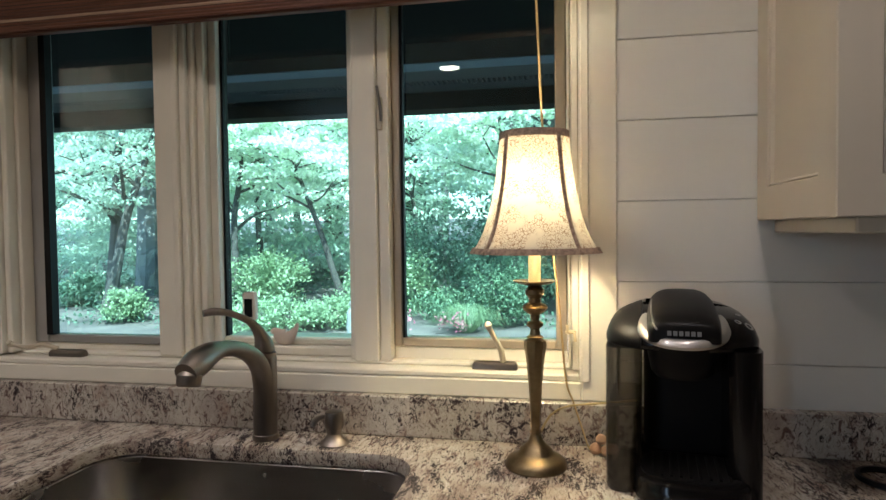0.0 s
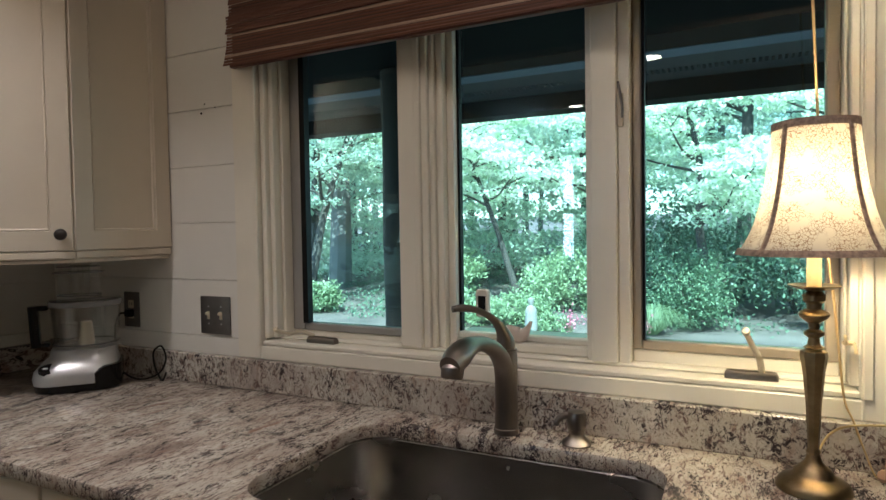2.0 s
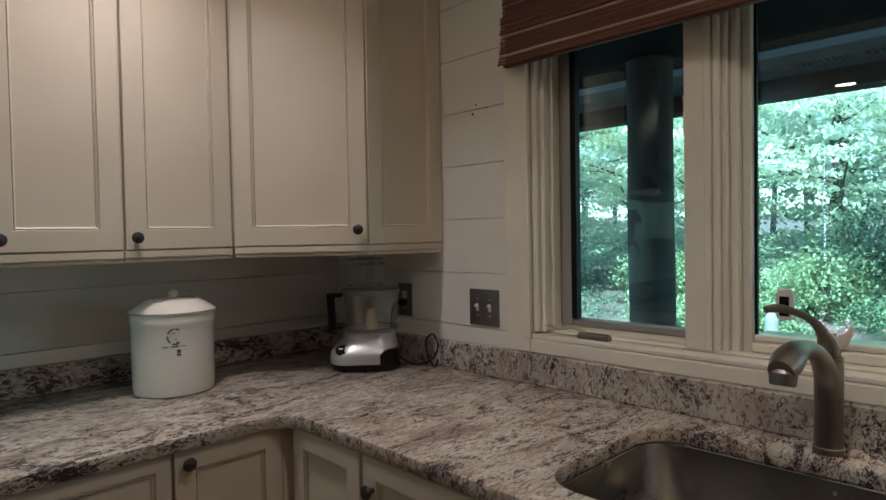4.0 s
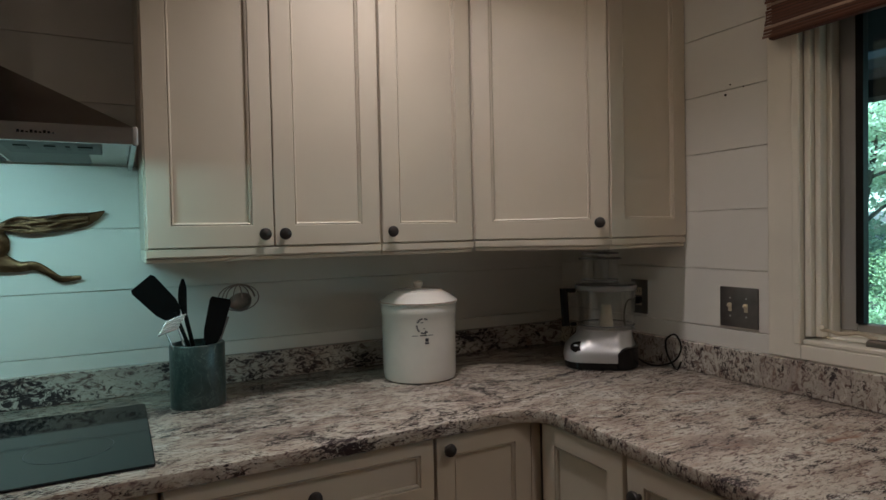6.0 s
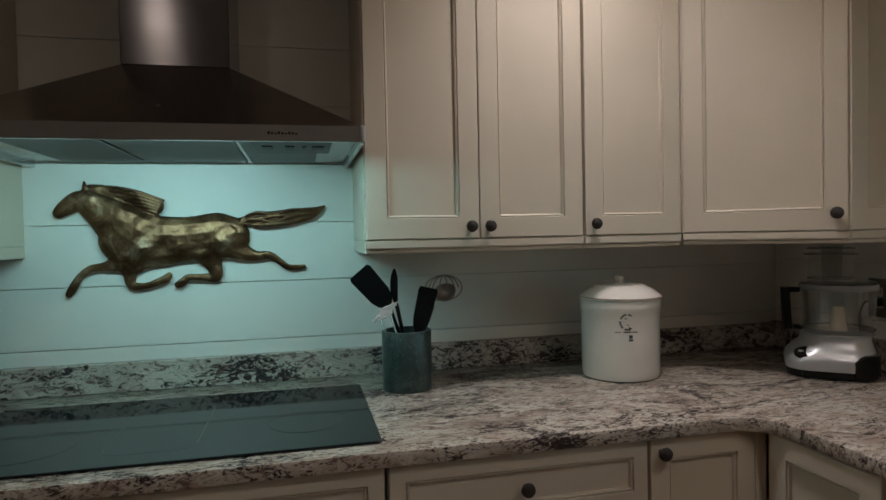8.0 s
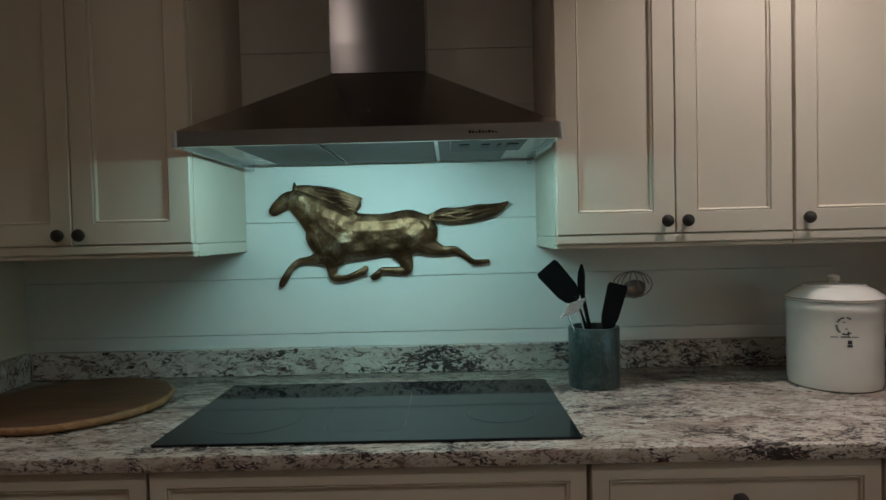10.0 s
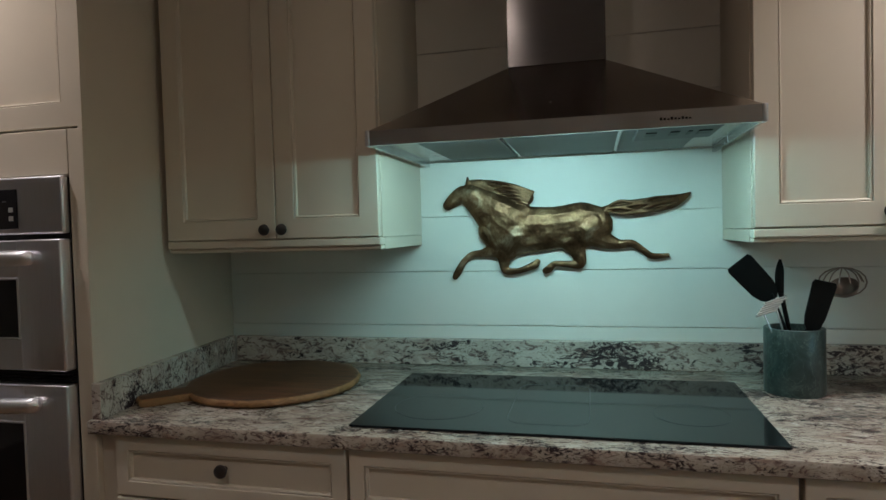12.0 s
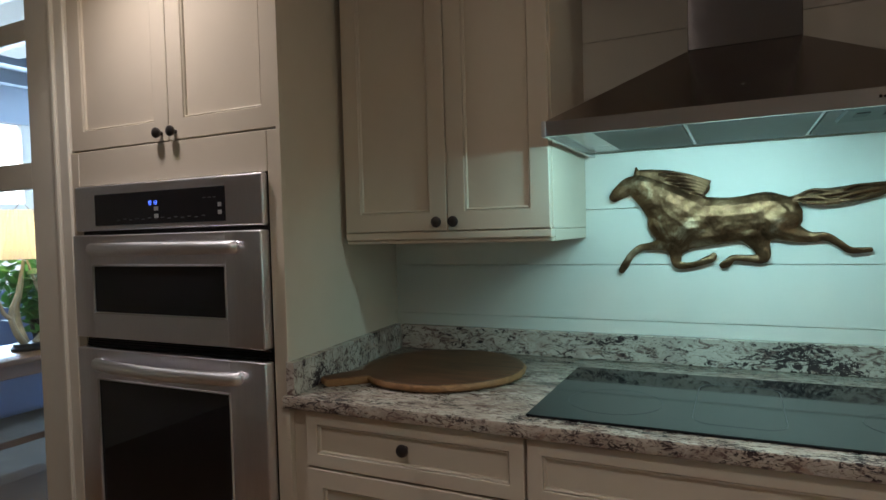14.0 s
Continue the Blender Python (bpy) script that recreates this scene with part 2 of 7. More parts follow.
M_PLATE = surface("pewter_plate", (0.20, 0.19, 0.18), 0.42, metal=0.8, vary=0.2, coarse=20, relief=0.08)
M_IVORY = surface("ivory_plastic", (0.66, 0.60, 0.46), 0.4, vary=0.06, relief=0.02)
M_BRONZEFRAME = surface("sash_metal", (0.40, 0.34, 0.26), 0.45, metal=0.3, vary=0.12, relief=0.05)
M_GREYFRAME = surface("grey_sash", (0.34, 0.33, 0.31), 0.45, metal=0.3, vary=0.12, relief=0.05)
M_GLASS = pane_material("window_glass", (0.74, 1.0, 1.0), 1.0, 0.06)
M_CLEARPANE = pane_material("door_glass", (0.92, 0.96, 0.96))
M_CLEAR = pane_material("clear_plastic", (0.93, 0.93, 0.92), 1.0, 0.08)
M_SMOKE = pane_material("smoked_tank", (0.42, 0.41, 0.40))
M_STONEWARE = surface("white_stoneware", (0.74, 0.70, 0.63), 0.16, vary=0.06, coarse=10, fine=120, relief=0.02, coat=0.4)
M_FLOOR = wood_material("oak_floor", (0.22, 0.13, 0.07), (0.13, 0.07, 0.035), 0.4)
M_BOARD = wood_material("board_wood", (0.135, 0.058, 0.022), (0.016, 0.007, 0.003), 0.6, 1.0, (5.5, 0.8, 5.5))
M_DARKWOOD = wood_material("dark_timber", (0.05, 0.04, 0.035), (0.02, 0.017, 0.015), 0.8, 1.0, (14, 14, 1))
M_SHADE = shade_material()
M_BRAID = surface("brown_braid", (0.36, 0.255, 0.19), 0.9, vary=0.45, coarse=120, fine=300, relief=0.3)
M_CREAM = surface("candle_sleeve", (0.74, 0.62, 0.38), 0.5, vary=0.06, relief=0.02)


# ---- mesh helpers ----
def bm_new():
    return bmesh.new()


def box(bm, x0, x1, y0, y1, z0, z1, bevel=0.0, m=None, segs=1):
    """A box, its edges rounded by bevel, added to bm."""
    b = bmesh.new()
    bmesh.ops.create_cube(b, size=1)
    bmesh.ops.transform(b, matrix=Matrix.Translation(((x0 + x1) / 2, (y0 + y1) / 2, (z0 + z1) / 2)) @ Matrix.Diagonal((x1 - x0, y1 - y0, z1 - z0, 1)), verts=b.verts)
    if bevel:
        bmesh.ops.bevel(b, geom=b.edges[:], offset=bevel, segments=segs, affect="EDGES", profile=0.5)
    if m is not None:
        b.transform(m)
    merge(bm, b)
    return bm


def merge(bm, b):
    tmp = bpy.data.meshes.new("tmp")
    b.to_mesh(tmp)
    b.free()
    bm.from_mesh(tmp)
    bpy.data.meshes.remove(tmp)


def lathe(bm, profile, at=(0, 0, 0), n=32, m=None):
    """Turns a profile of (radius, height) about the upright axis through at."""
    b = bmesh.new()
    rings = []
    for r, z in profile:
        if r < 1e-5:
            rings.append([b.verts.new((0, 0, z))])
        else:
            rings.append([b.verts.new((r * math.cos(2 * math.pi * k / n), r * math.sin(2 * math.pi * k / n), z)) for k in range(n)])
    for a, c in zip(rings, rings[1:]):
        for k in range(n):
            q = [a[k % len(a)], a[(k + 1) % len(a)], c[(k + 1) % len(c)], c[k % len(c)]]
            q = [v for i, v in enumerate(q) if v not in q[:i]]
            if len(q) > 2:
                b.faces.new(q)
    b.transform(Matrix.Translation(at) @ (m or Matrix()))
    bmesh.ops.recalc_face_normals(b, faces=b.faces)
    merge(bm, b)
    return bm


def spline(points, steps=8):
    """A smooth line through points of any width (Catmull-Rom)."""
    p = [np.array(q, float) for q in points]
    p = [2 * p[0] - p[1], *p, 2 * p[-1] - p[-2]]
    out = []
    for a, b, c, d in zip(p, p[1:], p[2:], p[3:]):
        for k in range(steps):
            t = k / steps
            out.append(0.5 * (2 * b + (c - a) * t + (2 * a - 5 * b + 4 * c - d) * t * t + (3 * b - a - 3 * c + d) * t ** 3))
    return out + [p[-2]]


def tube(bm, points, n=10, flat=(1, 1), smooth=8, m=None, up=(0, 0, 1)):
    """A round bar along points (x, y, z, radius); flat squeezes it across and along up."""
    line = spline(points, smooth) if smooth else [np.array(q, float) for q in points]
    b = bmesh.new()
    rings = []
    side = None
    for k, q in enumerate(line):
        d = Vector(line[min(k + 1, len(line) - 1)][:3] - line[max(k - 1, 0)][:3]).normalized()
        s = d.cross(Vector(up))
        if s.length < 0.05:
            s = side or d.cross(Vector((1, 0, 0)))
        s.normalize()
        if side and s.dot(side) < 0:
            s = -s
        side = s
        t = s.cross(d)
        rings.append([b.verts.new(Vector(q[:3]) + float(q[3]) * (flat[0] * math.cos(2 * math.pi * i / n) * s + flat[1] * math.sin(2 * math.pi * i / n) * t)) for i in range(n)])
    for a, c in zip(rings, rings[1:]):
        for i in range(n):
            b.faces.new((a[i], a[(i + 1) % n], c[(i + 1) % n], c[i]))
    b.faces.new(rings[0]), b.faces.new(rings[-1][::-1])
    bmesh.ops.recalc_face_normals(b, faces=b.faces)
    if m is not None:
        b.transform(m)
    merge(bm, b)
    return bm


def rounded(x0, x1, y0, y1, r, n=7):
    """The outline of a rectangle with round corners; r is one radius or four."""
    rs = r if isinstance(r, tuple) else (r,) * 4
    out = []
    for (cx, cy, a), q in zip(((x1, y0, -90), (x1, y1, 0), (x0, y1, 90), (x0, y0, 180)), rs):
        ox = cx - q if cx == x1 else cx + q
        oy = cy - q if cy == y1 else cy + q
        for k in range(n + 1):
            t = radians(a + 90 * k / n)
            out.append((ox + q * math.cos(t), oy + q * math.sin(t)))
    return out


def loft(bm, rings, cap0=True, cap1=True, m=None):
    """A skin over rings of points, each of the same count."""
    b = bmesh.new()
    rr = [[b.verts.new(p) for p in ring] for ring in rings]
    n = len(rr[0])
    for a, c in zip(rr, rr[1:]):
        for i in range(n):
            b.faces.new((a[i], a[(i + 1) % n], c[(i + 1) % n], c[i]))
    if cap0:
        b.faces.new(rr[0][::-1])
    if cap1:
        b.faces.new(rr[-1])
    bmesh.ops.recalc_face_normals(b, faces=b.faces)
    if m is not None:
        b.transform(m)
    merge(bm, b)
    return bm


def mesh_of(name, bm, material, smooth=35):
    me = bpy.data.meshes.new(name)
    bm.to_mesh(me)
    bm.free()
    me.materials.append(material)
    if smooth and len(me.polygons):
        me.shade_auto_smooth(angle=radians(smooth)) if hasattr(me, "shade_auto_smooth") else me.set_sharp_from_angle(angle=radians(smooth))
    return me


def root_of(ob):
    while ob.parent:
        ob = ob.parent
    return ob


def thing(name, at, label, category, group="", kind=""):
    """An empty at the base of a thing, to hold its parts."""
    ob = new(name)
    ob.location = at
    ob.empty_display_size = 0.05
    return tagged(ob, label, category, group, kind)


def part(name, bm, material, parent, label="", smooth=35):
    """Links a bmesh, modelled in world coordinates, as one mesh under a thing or under a part."""
    bm.transform(Matrix.Translation(-root_of(parent).location))
    ob = new(name, mesh_of(name, bm, material, smooth))
    ob.parent = parent
    return tagged(ob, label)


def solo(name, bm, material, label, category, group="", kind="", at=None, smooth=35):
    """A thing of one mesh, modelled in world coordinates; its origin goes to at."""
    if at is not None:
        bm.transform(Matrix.Translation([-c for c in at]))
    ob = new(name, mesh_of(name, bm, material, smooth))
    if at is not None:
        ob.location = at
    return tagged(ob, label, category, group, kind)


def face_frame(p, u, n):
    """The pose of a cabinet face: x runs along it, y out of it, z up."""
    u, n = Vector((*u, 0)).normalized(), Vector((*n, 0)).normalized()
    return Matrix(((u.x, n.x, 0, p[0]), (u.y, n.y, 0, p[1]), (0, 0, 1, p[2]), (0, 0, 0, 1)))


# ---- the shell of the room ----
WY, WX = 1.736, -2.40          # planes of the window wall and the range wall
TOP = 0.91                     # worktop
bm = bm_new()
box(bm, -2.6, 2.4, -4.2, 1.95, -0.12, 0.0)
floor = solo("floor", bm, M_FLOOR, "brown oak floor of the kitchen", "floor", kind="structure")
bm = bm_new()
box(bm, -2.6, 2.4, -4.2, 1.95, CEIL, CEIL + 0.15)
solo("ceiling", bm, M_CEIL, "off-white painted ceiling", "ceiling", kind="structure")

# window opening through the wall
WX0, WX1, WZ0, WZ1 = -1.368, 0.155, 1.045, 2.10
bm = bm_new()
for a in ((-2.6, WX0, 0, CEIL), (WX1, 2.4, 0, CEIL), (WX0, WX1, 0, WZ0), (WX0, WX1, WZ1, CEIL)):
    box(bm, a[0], a[1], WY + 0.012, WY + 0.19, a[2], a[3])
wall_window = solo("wall_window", bm, M_PLANK, "white shiplap wall with a wide window", "wall", kind="structure")
bm = bm_new()
box(bm, -2.6, WX - 0.012, -2.60, WY + 0.012, 0, CEIL)
wall_range = solo("wall_range", bm, M_PLANK, "white shiplap wall behind the range", "wall", kind="structure")
bm = bm_new()
box(bm, 2.2, 2.4, -4.2, WY + 0.012, 0, CEIL)
solo("wall_east", bm, M_WALL, "plain cream painted wall", "wall", kind="structure")
bm = bm_new()
box(bm, -1.85, 2.2, -4.2, -4.05, 0, CEIL)
solo("wall_south", bm, M_WALL, "plain cream painted wall", "wall", kind="structure")


def planks(parent, lines, a0, a1, flat, along):
    """Shiplap boards between the joint heights in lines; each is a piece of its own."""
    edges = [0.0, *lines, CEIL]
    for z0, z1 in zip(edges, edges[1:]):
        bm = bm_new()
        if along == "x":
            box(bm, a0, a1, flat, flat + 0.012, z0 + 0.0011, z1 - 0.0011, 0.0006)
        else:
            box(bm, flat - 0.012, flat, a0, a1, z0 + 0.0011, z1 - 0.0011, 0.0006)
        part("plank", bm, M_PLANK, parent)


planks(wall_range, [0.13 + 0.182 * k for k in range(13)], -2.36, WY, WX, "y")
planks(wall_window, [0.148 + 0.182 * k for k in range(13)], WX, -1.468, WY, "x")
planks(wall_window, [0.058 + 0.1725 * k for k in range(14)], 0.236, 2.2, WY, "x")


# ---- cabinets ----
def knob(parent, m, u, z, out=0.020):
    bm = bm_new()
    prof = [(0.0, 0.0), (0.0065, 0.0), (0.006, 0.006), (0.0075, 0.011), (0.0145, 0.015), (0.0165, 0.020), (0.0150, 0.025), (0.008, 0.029), (0.0, 0.030)]
    lathe(bm, prof, n=20, m=m @ pose(u, out, z, -90, 0, 0))
    return part("knob", bm, M_KNOB, parent, "dark bronze round knob")


def panel_door(parent, m, u0, u1, z0, z1, knob_at=None, stile=0.056, name="door", thick=0.020):
    """A framed door or drawer front with a beaded, sunk panel."""
    def ring(g, y):
        return [(u0 + g, y, z0 + g), (u1 - g, y, z0 + g), (u1 - g, y, z1 - g), (u0 + g, y, z1 - g)]
    s = stile
    bm = bm_new()
    loft(bm, [ring(0, 0), ring(0, thick - 0.002), ring(0.002, thick), ring(s - 0.0015, thick), ring(s, thick - 0.0015), ring(s, 0), ring(0, 0)], False, False, m)
    bmesh.ops.remove_doubles(bm, verts=bm.verts, dist=1e-5)
    d = part(name, bm, M_CAB, parent, smooth=20)
    bm = bm_new()
    k = thick - 0.0105
    loft(bm, [ring(s + 0.0002, 0.001), ring(s + 0.0002, thick - 0.0070), ring(s + 0.0016, thick - 0.0070), ring(s + 0.0020, thick - 0.0028), ring(s + 0.0032, thick - 0.0022), ring(s + 0.0062, thick - 0.0040), ring(s + 0.0078, k)], True, True, m)
    part("panel", bm, M_CAB, d, smooth=20)
    if knob_at:
        knob(d, m, *knob_at, out=thick)
    return d


UP_TOP = 2.30
G_UP = "upper cabinets"


def light_rail(parent, m, u0, u1, z0, z1, back=0.0):
    bm = bm_new()
    box(bm, u0, u1, -0.018 - back, 0.018, z0 + 0.012, z1, 0.003, m)
    box(bm, u0, u1, -0.018 - back, 0.010, z0, z0 + 0.012, 0.003, m)
    part("light_rail", bm, M_CAB, parent)


def upper_run(name, label, y0, y1, front, gaps, knobs, zb, end_left=False, end_right=False):
    """A wall cabinet on the range wall with its doors between the gaps."""
    m = face_frame((front - 0.020, 0, 0), (0, 1), (1, 0))
    cab = thing(name, (WX, (y0 + y1) / 2, zb), label, "cabinet", G_UP)
    bm = bm_new()
    box(bm, WX + 0.002, front - 0.021, y0, y1, zb + 0.035, UP_TOP, 0.001)
    part("body", bm, M_CAB, cab)
    edges = [y0 + 0.002, *gaps, y1 - 0.002]
    for k, (a, b) in enumerate(zip(edges, edges[1:])):
        panel_door(cab, m, a + 0.0015, b - 0.0015, zb + 0.037, UP_TOP - 0.005, knobs[k])
    light_rail(cab, m, y0, y1, zb, zb + 0.035)
    bm = bm_new()
    for yy, on in ((y0, end_left), (y1, end_right)):
        if on:
            box(bm, WX + 0.002, front - 0.04, min(yy, yy + 0.018 * (1 if yy == y0 else -1)), max(yy, yy + 0.018 * (1 if yy == y0 else -1)), zb, zb + 0.034, 0.002)
    if end_left or end_right:
        part("return_rail", bm, M_CAB, cab)
    return cab


upper_run("wall_cabinet", "cream painted two-door wall cabinet beside the oven cabinet", -1.470, -0.797, -1.98, [-1.110], [(-1.137, 1.375), (-1.083, 1.375)], 1.312, end_right=True)
upper_run("wall_cabinet", "cream painted two-door wall cabinet beside the hood", 0.146, 0.772, -2.03, [0.4615], [(0.434, 1.377), (0.487, 1.377)], 1.308, end_left=True)
upper_run("wall_cabinet", "cream painted narrow one-door wall cabinet", 0.774, 1.088, -2.03, [], [(0.802, 1.378)], 1.308)

# the corner cabinet: a slanted door, and an end panel that meets the window wall
cc = thing("corner_cabinet", (WX, WY, 1.308), "cream painted corner wall cabinet with a slanted door", "cabinet", G_UP)
bm = bm_new()
plan = [(WX + 0.002, 1.090), (-2.044, 1.090), (-1.774, 1.400), (-1.774, WY - 0.002), (WX + 0.002, WY - 0.002)]
loft(bm, [[(x, y, z) for x, y in plan] for z in (1.345, UP_TOP)])
part("body", bm, M_CAB, cc)
du, dl = Vector((0.276, 0.315)).normalized(), Vector((0.276, 0.315)).length
m = face_frame((-2.03 - 0.020 * du.y, 1.09 + 0.020 * du.x, 0), tuple(du), (du.y, -du.x))
panel_door(cc, m, 0.002, dl - 0.004, 1.346, UP_TOP - 0.005, (dl - 0.032, 1.392))
light_rail(cc, m, 0.0, dl, 1.310, 1.344)
m = face_frame((-1.774, 0, 0), (0, 1), (1, 0))
panel_door(cc, m, 1.408, WY - 0.003, 1.346, UP_TOP - 0.005, None, name="end_panel")
light_rail(cc, m, 1.408, WY - 0.003, 1.310, 1.344)

# wall cabinet on the far side of the window
cr = thing("wall_cabinet", (0.9, WY, 1.37), "cream painted wall cabinet beside the window", "cabinet", G_UP)
bm = bm_new()
box(bm, 0.536, 1.40, 1.380, WY - 0.001, 1.395, UP_TOP, 0.001)
part("body", bm, M_CAB, cr)
m = face_frame((0.535, 0, 0), (0, -1), (-1, 0))
panel_door(cr, m, -WY + 0.003, -1.362, 1.393, UP_TOP, None, name="end_panel", stile=0.066)
m = face_frame((0, 1.380, 0), (-1, 0), (0, -1))
panel_door(cr, m, -0.95, -0.515, 1.393, UP_TOP, (-0.905, 1.425), stile=0.062)
panel_door(cr, m, -1.40, -0.953, 1.393, UP_TOP, (-0.995, 1.425), stile=0.062)
bm = bm_new()
box(bm, 0.548, 1.39, 1.374, WY - 0.002, 1.368, 1.394, 0.003)
part("light_rail", bm, M_CAB, cr)

# base cabinets under the range worktop
FX = -1.69                      # their face
G_LOW = "base cabinets"
mb = face_frame((FX, 0, 0), (0, 1), (1, 0))


def base_unit(label, y0, y1, fronts, back=WX):
    cab = thing("base_cabinet", (FX - 0.3, (y0 + y1) / 2, 0), label, "cabinet", G_LOW)
    bm = bm_new()
    box(bm, back + 0.003, FX - 0.001, y0 + 0.001, y1 - 0.001, 0.10, TOP - 0.037, 0.001)
    part("body", bm, M_CAB, cab)
    bm = bm_new()
    box(bm, back + 0.003, FX - 0.06, y0 + 0.001, y1 - 0.001, 0.0, 0.099)
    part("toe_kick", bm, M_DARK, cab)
    for z0, z1, a, b, kn in fronts:
        panel_door(cab, mb, a, b, z0, z1, kn, stile=0.050 if z1 - z0 > 0.2 else 0.036, name="drawer" if z1 - z0 < 0.4 else "door")
    return cab


base_unit("cream base cabinet with three drawers beside the oven", -1.462, -0.784, [(0.722, 0.872, -1.405, -0.787, (-1.095, 0.808)), (0.42, 0.716, -1.405, -0.787, (-1.095, 0.57)), (0.115, 0.414, -1.405, -0.787, (-1.095, 0.27))])
base_unit("cream base cabinet below the cooktop", -0.782, 0.141, [(0.722, 0.872, -0.779, 0.138, None), (0.115, 0.716, -0.779, -0.321, (-0.36, 0.66)), (0.115, 0.716, -0.318, 0.138, (-0.28, 0.66))])
base_unit("cream base cabinet with wide drawers", 0.145, 0.750, [(0.722, 0.872, 0.148, 0.748, (0.448, 0.797)), (0.42, 0.716, 0.148, 0.748, (0.448, 0.57)), (0.115, 0.414, 0.148, 0.748, (0.448, 0.27))])
cor = base_unit("cream corner base cabinet with one door", 0.752, 1.069, [(0.115, 0.872, 0.756, 1.036, (0.783, 0.842))])
bm = bm_new()
box(bm, FX, FX + 0.018, 1.0375, 1.0695, 0.10, 0.873, 0.001)
part("filler", bm, M_CAB, cor)

# base cabinets under the sink worktop
FY = 1.070
ms = face_frame((0, FY, 0), (-1, 0), (0, -1))


def sink_unit(label, x0, x1, doors, y_back=WY):
    cab = thing("base_cabinet", ((x0 + x1) / 2, FY + 0.3, 0), label, "cabinet", G_LOW)
    bm = bm_new()
    if label.endswith("sink"):
        for a in ((x0 + 0.001, x0 + 0.018, FY + 0.001, WY), (x1 - 0.018, x1 - 0.001, FY + 0.001, WY), (x0 + 0.018, x1 - 0.018, FY + 0.001, FY + 0.018)):
            box(bm, a[0], a[1], a[2], a[3], 0.10, TOP - 0.037)
    else:
        box(bm, x0 + 0.001, x1 - 0.001, FY + 0.001, WY - 0.002, 0.10, TOP - 0.037, 0.001)
    part("body", bm, M_CAB, cab)
    bm = bm_new()
    box(bm, x0 + 0.001, x1 - 0.001, FY + 0.06, WY - 0.002, 0.0, 0.099)
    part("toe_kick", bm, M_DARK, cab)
    for a, b, kn in doors:
        panel_door(cab, ms, a, b, 0.115, 0.872, kn, stile=0.050)
    return cab


sink_unit("cream corner base cabinet beside the sink", -1.668, -1.345, [(1.350, 1.640, None)])
sink_unit("cream base cabinet beside the sink", -1.343, -0.98, [(0.985, 1.338, (1.30, 0.80))])
sink_unit("cream base cabinet holding the sink", -0.978, -0.10, [(0.541, 0.975, (0.575, 0.80)), (0.104, 0.538, (0.50, 0.80))])
sink_unit("cream base cabinet under the coffee maker", -0.098, 0.60, [(-0.60, -0.252, None), (-0.249, 0.095, None)])
sink_unit("cream base cabinet below the worktop", 0.602, 1.30, [(-1.30, -0.952, None), (-0.949, -0.605, None)])


# ---- worktop, upstands, sink ----
SX0, SX1, SY0, SY1 = -0.905, -0.178, 1.135, 1.595


def worktop():
    b = bmesh.new()
    ex, ey = -1.655, 1.045
    r = 0.085
    outer = [(WX + 0.001, -1.505), (ex, -1.470)]
    outer += [(ex + r - r * math.cos(radians(90 * k / 10)), ey - r + r * math.sin(radians(90 * k / 10))) for k in range(11)]
    outer += [(1.30, ey), (1.30, WY - 0.001), (WX + 0.001, WY - 0.001)]
    hole = rounded(SX0, SX1, SY0, SY1, 0.085, 9)
    edges = []
    for ring in (outer, hole):
        vs = [b.verts.new((x, y, TOP)) for x, y in ring]
        edges += [b.edges.new((p, q)) for p, q in zip(vs, vs[1:] + vs[:1])]
    bmesh.ops.triangle_fill(b, use_beauty=True, use_dissolve=False, edges=edges)
    bmesh.ops.recalc_face_normals(b, faces=b.faces)
    geo = bmesh.ops.extrude_face_region(b, geom=b.faces[:])
    low = [v for v in geo["geom"] if isinstance(v, bmesh.types.BMVert)]
    bmesh.ops.translate(b, verts=low, vec=(0, 0, -0.035))
    bmesh.ops.recalc_face_normals(b, faces=b.faces)
    rim = [e for e in b.edges if abs(e.verts[0].co.z - e.verts[1].co.z) < 1e-6 and len(e.link_faces) == 2 and min(abs(f.normal.z) for f in e.link_faces) < 0.3 and max(abs(f.normal.z) for f in e.link_faces) > 0.7]
    bmesh.ops.bevel(b, geom=rim, offset=0.005, segments=2, affect="EDGES", profile=0.5)
    return b


solo("worktop", worktop(), M_GRAN, "speckled pale granite worktop with black and rust flecks", "worktop", at=(-1.6, 1.2, TOP - 0.035))
BS = 1.0
bm = bm_new()
box(bm, WX + 0.001, WX + 0.030, -1.500, WY - 0.031, TOP + 0.0005, BS - 0.003, 0.002)
solo("upstand", bm, M_GRANUP, "low granite upstand along the range wall", "backsplash", "granite upstands")
bm = bm_new()
box(bm, WX + 0.001, 1.30, WY - 0.030, WY - 0.001, TOP + 0.0005, BS + 0.002, 0.002)
solo("upstand", bm, M_GRANUP, "low granite upstand under the window", "backsplash", "granite upstands")
bm = bm_new()
loft(bm, [[(WX + 0.031, -1.528, z), (-1.665, -1.462, z), (-1.665, -1.436, z), (WX + 0.031, -1.503, z)] for z in (TOP + 0.0005, BS)])
solo("upstand", bm, M_GRANUP, "short granite upstand beside the oven cabinet", "backsplash", "granite upstands")


